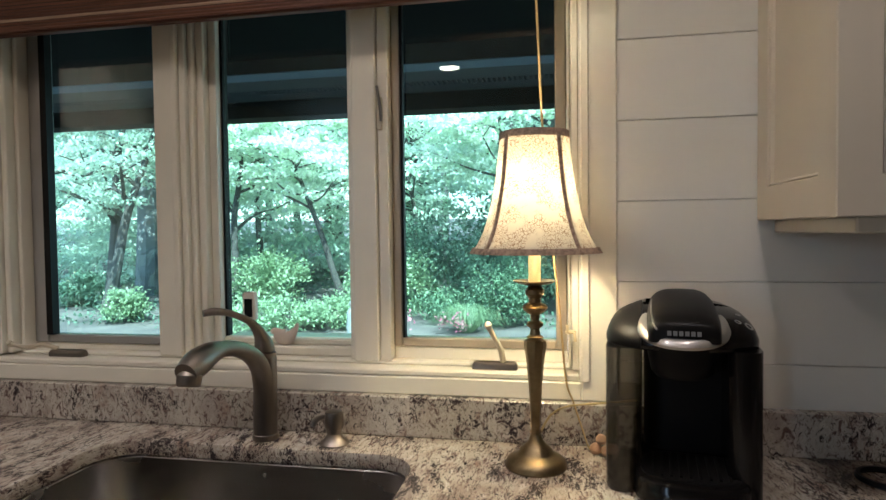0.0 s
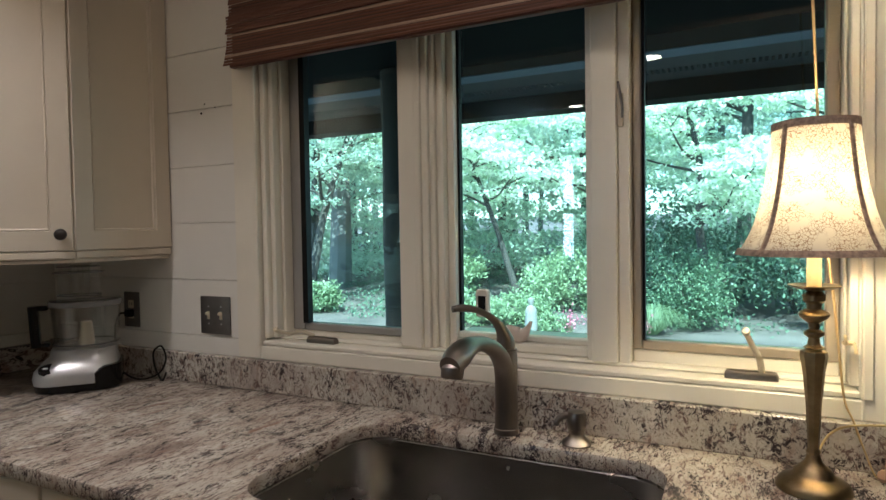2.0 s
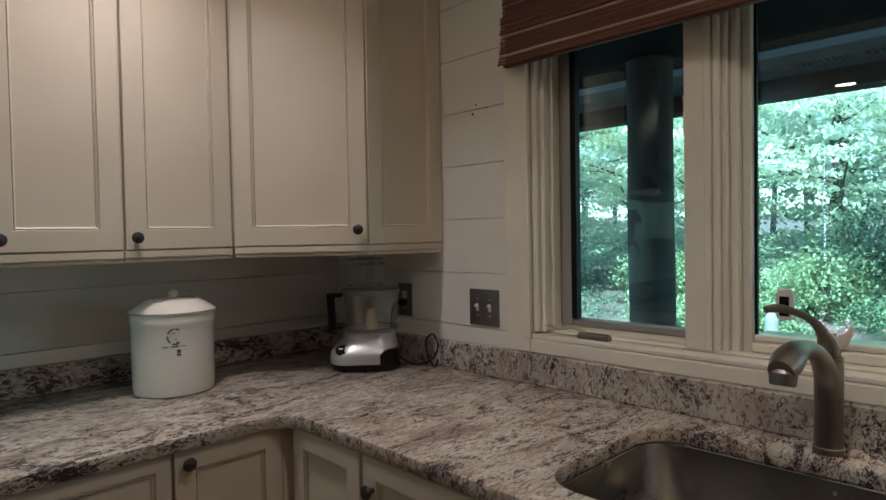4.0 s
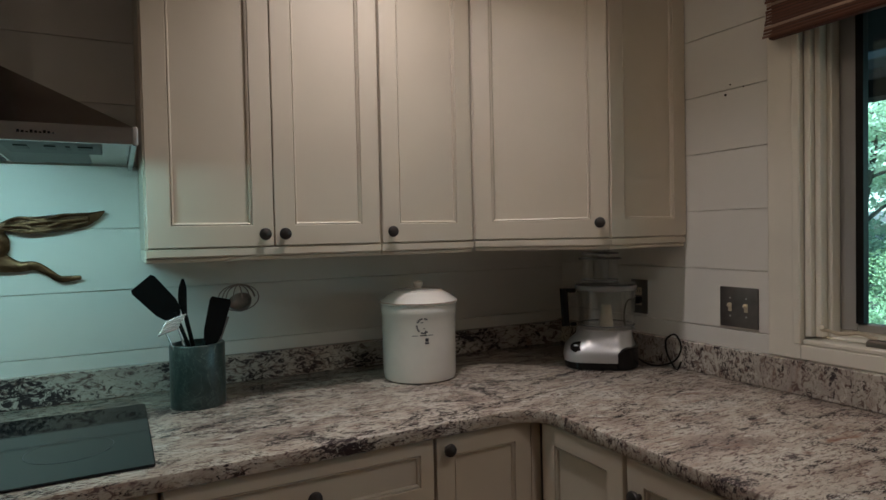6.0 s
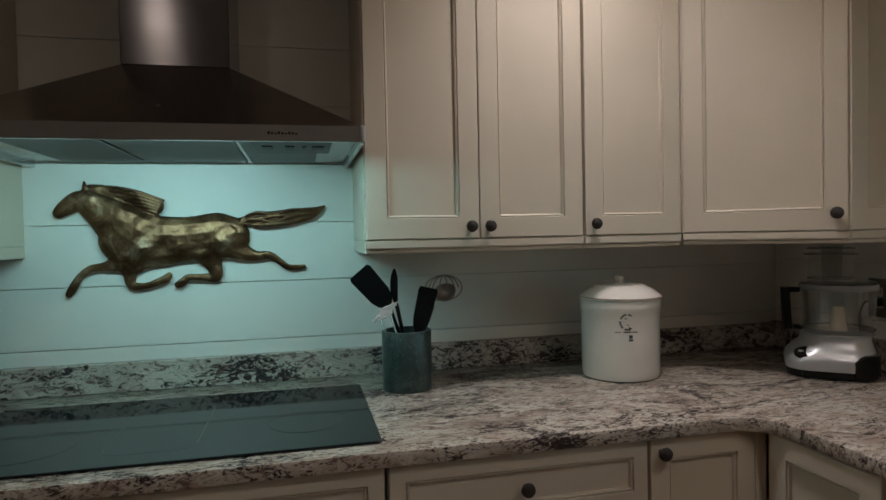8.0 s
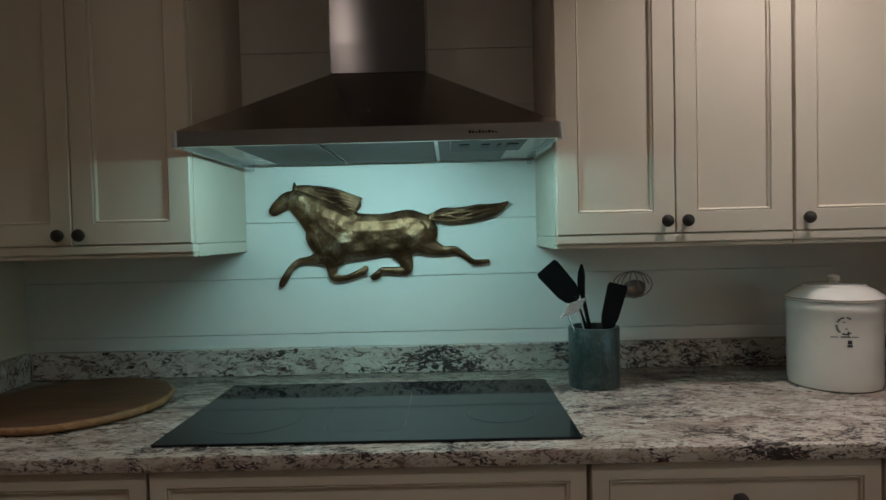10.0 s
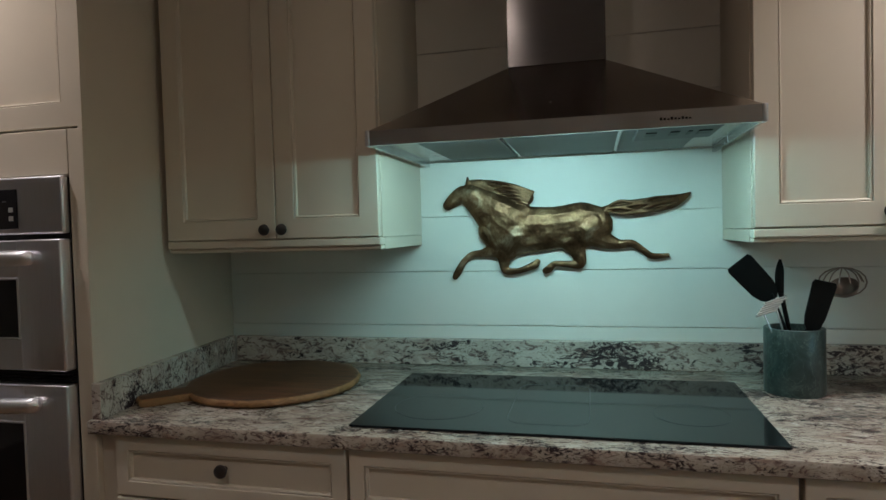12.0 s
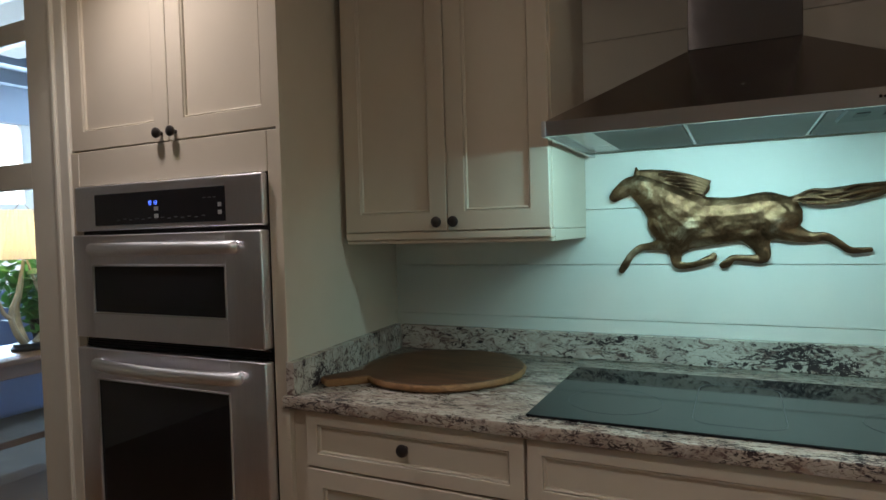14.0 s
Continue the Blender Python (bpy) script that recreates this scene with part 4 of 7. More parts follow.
M_OVSTEEL = steel_material("oven_steel", (0.84, 0.82, 0.86), 0.34, (160, 160, 2))
M_HANDLE = steel_material("handle_steel", (0.92, 0.92, 0.95), 0.42, (160, 2, 160))
oven()


# ---- sink fittings ----
def faucet():
    f = thing("faucet", (-0.549, 1.650, TOP), "brushed nickel single-lever kitchen faucet behind the sink", "faucet")
    bm = bm_new()
    lathe(bm, [(0.0, 0), (0.0295, 0), (0.0295, 0.012), (0.0275, 0.014), (0.027, 0.02), (0.0265, 0.06)], (-0.549, 1.650, TOP + 0.0005), 32)
    part("base", bm, M_NICKEL, f)
    bm = bm_new()
    line = [(1.650, 0.06, 0.0258), (1.648, 0.12, 0.0250), (1.630, 0.168, 0.0225), (1.585, 0.206, 0.0190), (1.525, 0.230, 0.0168), (1.472, 0.239, 0.0172), (1.426, 0.238, 0.0230), (1.386, 0.229, 0.0265), (1.352, 0.217, 0.0215)]
    tube(bm, [(-0.549, y, TOP + z, r) for y, z, r in line], 20, (1, 1), 8, up=(1, 0, 0))
    part("spout", bm, M_NICKEL, f)
    bm = bm_new()
    lathe(bm, [(0.0, 0), (0.019, 0.0), (0.0215, 0.004), (0.0225, 0.020), (0.016, 0.030), (0, 0.032)], (0, 0, 0), 24, Matrix.Translation((-0.549, 1.360, TOP + 0.192)) @ pose(0, 0, 0, -14, 0, 0))
    part("spray_head", bm, M_NICKEL, f)
    bm = bm_new()
    lathe(bm, [(0.0265, 0.05), (0.0268, 0.185), (0.0255, 0.188), (0.0255, 0.191), (0.0262, 0.193), (0.0262, 0.198), (0, 0.199)], (-0.549, 1.652, TOP), 32)
    part("body", bm, M_NICKEL, f)
    bm = bm_new()
    tube(bm, [(-0.549, 1.652, TOP + 0.199, 0.023), (-0.550, 1.651, TOP + 0.218, 0.021), (-0.557, 1.643, TOP + 0.245, 0.0135), (-0.572, 1.627, TOP + 0.272, 0.0085), (-0.598, 1.600, TOP + 0.292, 0.0075), (-0.622, 1.575, TOP + 0.300, 0.0085), (-0.640, 1.556, TOP + 0.298, 0.0075)], 18, (1.0, 0.9), 8, up=(0.7, -0.7, 0))
    part("lever", bm, M_NICKEL, f)


faucet()
s = thing("soap_dispenser", (-0.380, 1.640, TOP), "brushed nickel soap dispenser beside the faucet", "soap dispenser")
bm = bm_new()
lathe(bm, [(0, 0), (0.032, 0), (0.032, 0.003), (0.028, 0.008), (0.020, 0.014), (0.016, 0.024), (0.0175, 0.030), (0.0175, 0.034), (0, 0.0345)], (-0.380, 1.640, TOP + 0.0005), 28)
part("collar", bm, M_NICKEL, s)
bm = bm_new()
lathe(bm, [(0, 0.035), (0.0195, 0.035), (0.0215, 0.041), (0.0210, 0.066), (0.0185, 0.073), (0.0, 0.077)], (-0.380, 1.640, TOP + 0.0005), 28)
tube(bm, [(-0.387, 1.637, TOP + 0.064, 0.009), (-0.409, 1.628, TOP + 0.062, 0.0075), (-0.420, 1.623, TOP + 0.051, 0.0065), (-0.421, 1.622, TOP + 0.042, 0.006)], 10, smooth=5)
part("pump_head", bm, M_NICKEL, s)


# ---- table lamp ----
def table_lamp():
    cx, cy = 0.065, 1.580
    t = thing("table_lamp", (cx, cy, TOP), "tall brass candlestick table lamp with a lit printed fabric shade", "lamp")
    bm = bm_new()
    lathe(bm, [(0, 0), (0.060, 0), (0.0615, 0.003), (0.060, 0.009), (0.0565, 0.015), (0.050, 0.020), (0.038, 0.025), (0.033, 0.030), (0.030, 0.037), (0.021, 0.044), (0.0135, 0.053), (0.0105, 0.064), (0, 0.065)], (cx, cy, TOP + 0.0005), 40)
    part("base", bm, M_BRASS, t)
    bm = bm_new()
    lathe(bm, [(0, 0.064), (0.0105, 0.064), (0.0120, 0.069), (0.0092, 0.075), (0.0102, 0.10), (0.0130, 0.16), (0.0180, 0.215), (0.0225, 0.242), (0.0215, 0.251), (0.0120, 0.256)], (cx, cy, TOP), 8)
    part("column", bm, M_BRASS, t, smooth=20)
    bm = bm_new()
    lathe(bm, [(0.0120, 0.255), (0.0175, 0.258), (0.0105, 0.263), (0.0090, 0.275), (0.0165, 0.281), (0.0165, 0.286), (0.0085, 0.291), (0.0095, 0.302), (0.0220, 0.311), (0.0255, 0.317), (0.0225, 0.322), (0.0120, 0.327), (0.0125, 0.336), (0.0185, 0.343), (0.0190, 0.352), (0.0140, 0.357), (0.012, 0.360), (0, 0.361)], (cx, cy, TOP), 32)
    part("stem", bm, M_BRASS, t)
    bm = bm_new()
    lathe(bm, [(0, 0.359), (0.012, 0.3595), (0.032, 0.364), (0.0415, 0.368), (0.0425, 0.370), (0.032, 0.3675), (0, 0.363)], (cx, cy, TOP), 36)
    part("drip_pan", bm, M_BRASS, t)
    bm = bm_new()
    lathe(bm, [(0, 0.364), (0.0118, 0.364), (0.0118, 0.452), (0.0105, 0.455), (0, 0.455)], (cx, cy, TOP), 20)
    part("candle_sleeve", bm, M_CREAM, t, "cream candle sleeve")
    # shade: a flared square-round bell
    prof = [(0.0, 0.126, 1.335), (0.12, 0.112, 1.353), (0.3, 0.095, 1.392), (0.55, 0.080, 1.452), (0.8, 0.0715, 1.512), (1.0, 0.0660, 1.562)]

    def ring(r, z, grow=0.0, n=48):
        pts = []
        for k in range(n):
            a = 2 * math.pi * k / n + math.pi / 8
            ca, sa = math.cos(a), math.sin(a)
            q = r * (0.93 + 0.07 / max(abs(math.cos((a - math.pi / 8) * 2)), 0.55) * 0.55 + 0.02) + grow
            pts.append((cx + q * ca, cy + q * sa, z))
        return pts
    bm = bm_new()
    dense = spline([(r, z) for _, r, z in prof], 4)
    loft(bm, [ring(r, z) for r, z in dense], False, False)
    sh = part("shade", bm, M_SHADE, t, "cream shade printed with brown sprigs")
    for z, r, hgt in ((1.334, 0.1265, 0.011), (1.555, 0.0665, 0.014)):
        bm = bm_new()
        loft(bm, [ring(r, z, 0.0018), ring(r, z + hgt, 0.0018 - (0.006 if z < 1.4 else 0.001)), ring(r, z + hgt, -0.001 - (0.006 if z < 1.4 else 0.001)), ring(r, z, -0.001), ring(r, z, 0.0018)], False, False)
        part("braid", bm, M_BRAID, sh, "brown braid edging")
    for k in range(8):
        a = 2 * math.pi * k / 8 + math.pi / 8 + math.pi / 8
        bm = bm_new()
        i = round((a - math.pi / 8) / (2 * math.pi) * 48) % 48
        tube(bm, [(*[c + d * 0.0015 for c, d in zip(ring(r, z)[i], (math.cos(a), math.sin(a), 0))], 0.0055) for r, z in dense], 6, (1, 0.5), 0, up=(math.cos(a), math.sin(a), 0))
        part("seam_braid", bm, M_BRAID, sh, "brown braid along the seam") if k % 2 == 0 else bm.free()
    bm = bm_new()
    lathe(bm, [(0, 0), (0.012, 0.002), (0.020, 0.03), (0.024, 0.05), (0.020, 0.072), (0.008, 0.084), (0, 0.086)], (cx, cy, TOP + 0.456), 20)
    b = part("bulb", bm, M_BULB, t, "lit warm bulb")
    b.visible_shadow = False


M_BULB = glow_material("lit_bulb", (1.0, 0.80, 0.52), 4.0)
table_lamp()
bm = bm_new()
tube(bm, [(0.073, 1.60, TOP + 0.062, 0.0022), (0.095, 1.63, TOP + 0.09, 0.0022), (0.13, 1.66, TOP + 0.10, 0.0022), (0.20, 1.675, TOP + 0.105, 0.0022), (0.27, 1.69, TOP + 0.11, 0.0022)], 8)
solo("lamp_cord", bm, surface("gold_cord", (0.45, 0.33, 0.14), 0.5, vary=0.2, relief=0.1), "thin gold-coloured lamp cord lying by the lamp", "cord")


# ---- coffee maker ----
def coffee_maker():
    c = thing("coffee_maker", (0.335, 1.585, TOP), "black single-cup coffee maker with a silver collar and a side tank", "coffee maker")
    B = M_GLOSSBLACK
    mm = Matrix.Translation((0.335, 1.585, TOP)) @ pose(0, 0, 0, 0, 0, -8)

    def rr(x0, x1, y0, y1, r, z):
        return [(x, y, z) for x, y in rounded(x0, x1, y0, y1, r, 8)]
    bm = bm_new()
    loft(bm, [rr(-0.078 + g, 0.112 - g, -0.172 + g, 0.125 - g, 0.06, z) for g, z in ((0.004, 0.0006), (0, 0.004), (0, 0.036), (0.003, 0.042), (0.009, 0.045))], m=mm)
    part("base", bm, B, c)
    bm = bm_new()
    loft(bm, [rr(-0.066 + g, 0.098 - g, -0.160 + g, -0.02 - g, 0.05, z) for g, z in ((0, 0.0452), (0, 0.048), (0.006, 0.0485), (0.010, 0.046))], m=mm)
    tray = part("drip_tray", bm, M_BLACK, c, "black slotted drip tray")
    for k in range(9):
        bm = bm_new()
        box(bm, -0.050 + 0.0155 * k, -0.045 + 0.0155 * k, -0.140, -0.030, 0.0462, 0.0492, 0, mm)
        part("tray_slat", bm, M_BLACK, tray)
    # the back wall of the cup bay and the column on its far side
    bm = bm_new()
    loft(bm, [rr(-0.064, 0.126, -0.005, 0.130, 0.045, z) for z in (0.045, 0.14, 0.262)], m=mm)
    part("back_column", bm, M_BLACK, c)
    bm = bm_new()
    loft(bm, [rr(0.074, 0.128, -0.132, 0.128, 0.026, z) for z in (0.0006, 0.12, 0.262)], m=mm)
    part("side_column", bm, B, c)

    # one domed top, parted into the tank's lid and the housing
    def dome():
        b = bmesh.new()
        loft(b, [rr(-0.130 + g, 0.130 - g, -0.138 + g + lean, 0.132 - g, max(0.03, 0.092 - g * 0.5), z) for g, z, lean in ((0.004, 0.259, 0), (0.0, 0.264, 0), (0.0, 0.274, 0.001), (0.004, 0.287, 0.008), (0.011, 0.299, 0.020), (0.022, 0.310, 0.034), (0.037, 0.319, 0.050), (0.055, 0.325, 0.064), (0.070, 0.328, 0.074))])
        return b
    for nm, at, keep, mat in (("tank_lid", -0.0665, 1, M_BLACK), ("housing_top", -0.0650, -1, B)):
        b = dome()
        geo = b.verts[:] + b.edges[:] + b.faces[:]
        bmesh.ops.bisect_plane(b, geom=geo, plane_co=(at, 0, 0), plane_no=(keep, 0, 0), clear_outer=True)
        bmesh.ops.holes_fill(b, edges=[e for e in b.edges if len(e.link_faces) == 1])
        bmesh.ops.recalc_face_normals(b, faces=b.faces)
        b.transform(mm)
        part(nm, b, mat, c, smooth=50)
    # the lift-up handle: a hump from the back that rolls over the front
    bm = bm_new()
    rings, crest = [], []
    for y, hx, top in ((0.100, 0.036, 0.330), (0.088, 0.047, 0.340), (0.060, 0.055, 0.348), (0.02, 0.059, 0.353), (-0.03, 0.0605, 0.352), (-0.075, 0.061, 0.345), (-0.110, 0.0605, 0.336), (-0.138, 0.059, 0.327), (-0.155, 0.057, 0.319), (-0.164, 0.054, 0.312), (-0.168, 0.050, 0.306)):
        ring = [(0.003 + hx, y, 0.280)]
        for k in range(15):
            a = math.pi * k / 14
            ca, sa = math.cos(a), math.sin(a)
            ring.append((0.003 + hx * math.copysign(abs(ca) ** 0.62, ca), y, 0.286 + (top - 0.286) * sa ** 0.55))
        ring.append((0.003 - hx, y, 0.280))
        rings.append(ring)
        crest.append((*ring[12], 0.0016))
    loft(bm, rings, m=mm)
    lid = part("handle_lid", bm, M_BLACK, c, "satin black lift-up handle", smooth=50)
    bm = bm_new()
    tube(bm, crest[4:], 6, smooth=3, m=mm)
    part("lid_edge", bm, M_COLLAR, lid, "fine silver edge line")
    # the silver collar: a flat band swept round the front, rising to the back
    bm = bm_new()
    rows = []
    for k in range(33):
        a = radians(158 + 224 * k / 32)
        ca, sa = math.cos(a), math.sin(a)
        lift = 0.279 + 0.030 * max(0.0, (sa + 1) / 1.4) ** 1.3
        x, y, h = 0.003 + 0.071 * ca, -0.098 + 0.080 * sa, 0.0080
        rows.append([(x + d * ca, y + d * sa, lift + z) for d, z in ((0.004, -h), (0.0055, -h + 0.004), (0.0015, h - 0.003), (-0.003, h), (-0.012, h), (-0.012, -h))])
    loft(bm, rows, m=mm)
    part("collar", bm, M_COLLAR, c, "curved satin silver collar", smooth=40)
    bm = bm_new()
    loft(bm, [[(0.003 + r * math.cos(2 * math.pi * k / 32), -0.090 + r * math.sin(2 * math.pi * k / 32), z) for k in range(32)] for r, z in ((0.066, 0.285), (0.062, 0.270), (0.058, 0.245), (0.053, 0.220), (0.045, 0.210), (0.02, 0.207))], m=mm)
    part("brew_head", bm, M_BLACK, c, "tapered black brew head")
    bm = bm_new()
    for k in range(6):
        box(bm, -0.024 + 0.0092 * k, -0.0175 + 0.0092 * k, -0.1700, -0.1672, 0.2925, 0.3000, 0, mm)
    part("maker_mark", bm, M_COLLAR, c, "small silver maker's mark")
    bm = bm_new()
    loft(bm, [rr(-0.128 + g, -0.066 - g, -0.122 + g, 0.115 - g, 0.028, z) for g, z in ((0.002, 0.0006), (0, 0.006), (0, 0.2585))], m=mm)
    q = part("water_tank", bm, M_SMOKE, c, "smoky clear water tank")
    bm = bm_new()
    loft(bm, [rr(-0.125, -0.069, -0.119, 0.112, 0.026, z) for z in (0.004, 0.142)], m=mm)
    part("water", bm, pane_material("tank_water", (0.72, 0.70, 0.66)), q, "water in the tank")
    hull = BVHTree.FromBMesh(dome())
    for x, y, r in ((0.094, -0.066, 0.0060), (0.112, -0.062, 0.0085), (0.098, -0.030, 0.0045)):
        hit, nor, _, _ = hull.ray_cast(Vector((x, y, 0.5)), Vector((0, 0, -1)))
        bm = bm_new()
        lathe(bm, [(r, -0.001), (r, 0.0020), (r * 0.85, 0.0030), (r * 0.62, 0.0022), (r * 0.62, -0.001), (r, -0.001)], (0, 0, 0), 20, mm @ Matrix.Translation(hit) @ nor.to_track_quat("Z", "Y").to_matrix().to_4x4())
        part("button_ring", bm, M_COLLAR, c, "small silver button ring")


M_COLLAR = surface("satin_silver", (0.44, 0.43, 0.41), 0.34, metal=0.75, vary=0.08, relief=0.02)

coffee_maker()
M_NUT = surface("pale_nut_wood", (0.42, 0.25, 0.16), 0.6, vary=0.2, relief=0.1)
for k, (x, y, z, s) in enumerate(((0.185, 1.665, 0.0, 1.0), (0.206, 1.655, 0.0, 0.95), (0.196, 1.664, 0.021, 0.9), (0.222, 1.668, 0.0, 0.9))):
    bm = bm_new()
    lathe(bm, [(0, 0), (0.009, 0.002), (0.0125, 0.009), (0.011, 0.017), (0.006, 0.022), (0, 0.023)], (0, 0, 0), 16, Matrix.Diagonal((s, s, s, 1)))
    ob = solo("wooden_bead", bm, M_NUT, "small round unpainted wooden bead", "bead", "wooden beads by the coffee maker")
    ob.location = (x, y, TOP + 0.001 + z)
bm = bm_new()
lathe(bm, [(0.046, 0), (0.052, 0.004), (0.050, 0.012), (0.044, 0.012), (0.042, 0.006), (0.046, 0)], (0.70, 1.60, TOP + 0.001), 36)
box(bm, 0.730, 0.86, 1.53, 1.60, TOP + 0.001, TOP + 0.03, 0.01)
solo("black_gadget", bm, M_BLACK, "small black ring-ended gadget on the worktop", "gadget")


# ---- corner: canister, utensil crock, food processor ----
def canister():
    cx, cy = -2.128, 0.934
    c = thing("canister", (cx, cy, TOP), "large white stoneware crock with a lid and worn dark stamp", "canister")
    bm = bm_new()
    lathe(bm, [(0, 0.0), (0.108, 0.0), (0.114, 0.004), (0.117, 0.02), (0.1175, 0.14), (0.1175, 0.205), (0.1205, 0.212), (0.1205, 0.232), (0.117, 0.238), (0.110, 0.238), (0.108, 0.05), (0, 0.04)], (cx, cy, TOP + 0.0006), 56)
    b = part("jar", bm, M_STONEWARE, c)
    bm = bm_new()
    lathe(bm, [(0, 0.234), (0.110, 0.239), (0.1225, 0.240), (0.124, 0.246), (0.119, 0.252), (0.098, 0.268), (0.080, 0.2765), (0.078, 0.281), (0.070, 0.283), (0, 0.285)], (cx, cy, TOP), 56)
    l = part("lid", bm, M_STONEWARE, c)
    bm = bm_new()
    lathe(bm, [(0, 0.281), (0.014, 0.2825), (0.011, 0.289), (0.0155, 0.297), (0.015, 0.304), (0.008, 0.308), (0, 0.309)], (cx, cy, TOP), 24)
    part("lid_knob", bm, M_STONEWARE, l)
    bm = bm_new()
    lathe(bm, [(0.1235, 0.2445), (0.1248, 0.2460), (0.1235, 0.2475), (0.1222, 0.2460), (0.1235, 0.2445)], (cx, cy, TOP), 56)
    part("lid_rim", bm, M_BRAID, l, "worn brown line round the lid")
    # worn stamp: a part ring, bars and a block of unreadable print
    bm = bm_new()
    face = math.atan2(-0.95, 1.75)

    def dab(u, z, w, hgt):
        a = face + 0.10 + u / 0.1175
        mm = Matrix.Translation((cx + 0.1178 * math.cos(a), cy + 0.1178 * math.sin(a), TOP + z)) @ pose(0, 0, 0, 0, 0, math.degrees(a))
        box(bm, -0.0006, 0.0006, -w / 2, w / 2, -hgt / 2, hgt / 2, 0, mm)
    for k in range(17):
        a = radians(60 + 15 * k)
        if k % 5 != 2:
            dab(0.008 + 0.020 * math.cos(a), 0.180 + 0.022 * math.sin(a), 0.006, 0.004)
    for u, z, w, hgt in ((-0.018, 0.150, 0.018, 0.002), (0.008, 0.151, 0.022, 0.003), (0.030, 0.151, 0.016, 0.002), (0.014, 0.160, 0.003, 0.012), (0.018, 0.137, 0.010, 0.010), (0.018, 0.127, 0.012, 0.006), (0.004, 0.190, 0.008, 0.002), (0.010, 0.172, 0.006, 0.002)):
        dab(u, z, w, hgt)
    part("stamp", bm, surface("stamp_ink", (0.06, 0.06, 0.07), 0.4, vary=0.5, coarse=80, relief=0), b, "worn dark stamped mark")


canister()


def marble():
    m, n, l, p = nodes_of("green_marble")
    v = coords(n, l)
    a = noise_node(n, l, v, 24, 6, 0.65, 1.0)
    col = ramp(n, [(0.3, (0.014, 0.028, 0.027)), (0.55, (0.036, 0.062, 0.058)), (0.75, (0.09, 0.12, 0.11))])
    l.new(a, col.inputs[0])
    vein = noise_node(n, l, v, 9, 5, 0.6, 2.5)
    band = ramp(n, [(0.485, (0, 0, 0)), (0.5, (1, 1, 1)), (0.515, (0, 0, 0))])
    l.new(vein, band.inputs[0])
    l.new(mixc(n, l, band.outputs[0], col.outputs[0], (0.085, 0.125, 0.11)), p.inputs["Base Color"])
    p.inputs["Roughness"].default_value = 0.3
    return m


M_MARBLE = marble()
UC = (-2.165, 0.272)
bm = bm_new()
lathe(bm, [(0, 0), (0.070, 0), (0.072, 0.003), (0.072, 0.168), (0.070, 0.171), (0.063, 0.171), (0.061, 0.168), (0.061, 0.012), (0, 0.010)], (*UC, TOP + 0.0006), 48)
solo("utensil_crock", bm, M_MARBLE, "dark green marble utensil crock", "utensil holder")
G_UT = "cooking utensils in the crock"


def stem(bm, a, b, r=0.005):
    tube(bm, [(*a, r), (*[(p + q) / 2 for p, q in zip(a, b)], r), (*b, r * 1.1)], 10, smooth=3)


def blade(bm, base, tip, side, w0, w1, th=0.003):
    """A flat blade from base to tip."""
    base, tip = Vector(base), Vector(tip)
    d, s = (tip - base).normalized(), Vector(side).normalized()
    s = (s - d * s.dot(d)).normalized()
    k = d.cross(s)
    q = [(0, w0 * 0.35), (0.12, w0 * 0.8), (0.3, w0), (0.93, w1), (1.0, w1 * 0.86)]
    L = (tip - base).length
    pts = [base + d * L * t + s * w for t, w in q] + [base + d * L * t - s * w for t, w in q[::-1]]
    loft(bm, [[tuple(p + k * th) for p in pts], [tuple(p - k * th) for p in pts]])


cxu, cyu, cz = UC[0], UC[1], TOP
bm = bm_new()
stem(bm, (cxu + 0.01, cyu + 0.03, cz + 0.014), (cxu + 0.005, cyu - 0.055, cz + 0.26))
blade(bm, (cxu + 0.005, cyu - 0.050, cz + 0.245), (cxu + 0.002, cyu - 0.135, cz + 0.345), (0.1, 1, 0.7), 0.033, 0.036)
solo("spatula", bm, M_BLACK, "black nylon spatula leaning in the crock", "utensil", G_UT)
bm = bm_new()
stem(bm, (cxu + 0.02, cyu - 0.02, cz + 0.014), (cxu + 0.035, cyu + 0.030, cz + 0.20))
blade(bm, (cxu + 0.035, cyu + 0.028, cz + 0.165), (cxu + 0.045, cyu + 0.060, cz + 0.295), (0, 1, 0.1), 0.024, 0.028)
solo("spatula", bm, M_BLACK, "black nylon turner standing in the crock", "utensil", G_UT)
bm = bm_new()
stem(bm, (cxu - 0.01, cyu + 0.02, cz + 0.014), (cxu + 0.0, cyu - 0.030, cz + 0.26), 0.0055)
tube(bm, [(cxu, cyu - 0.029, cz + 0.25, 0.006), (cxu + 0.002, cyu - 0.034, cz + 0.29, 0.011), (cxu + 0.002, cyu - 0.033, cz + 0.325, 0.010), (cxu + 0.002, cyu - 0.032, cz + 0.35, 0.003)], 12, (1, 0.35), 5, up=(1, 0, 0))
solo("spoon", bm, M_BLACK, "narrow black spoon seen edge on", "utensil", G_UT)
M_MASH = surface("bright_wire", (0.80, 0.80, 0.78), 0.25, metal=0.7, vary=0.05)
bm = bm_new()
ends = ((cxu + 0.035, cyu - 0.062, cz + 0.212), (cxu + 0.035, cyu - 0.080, cz + 0.220))
for k in range(2):
    stem(bm, (cxu + 0.03, cyu - 0.010 + 0.012 * k, cz + 0.03), (cxu + 0.036, cyu - 0.082 + 0.03 * k, cz + 0.215 + 0.012 * k), 0.0022)
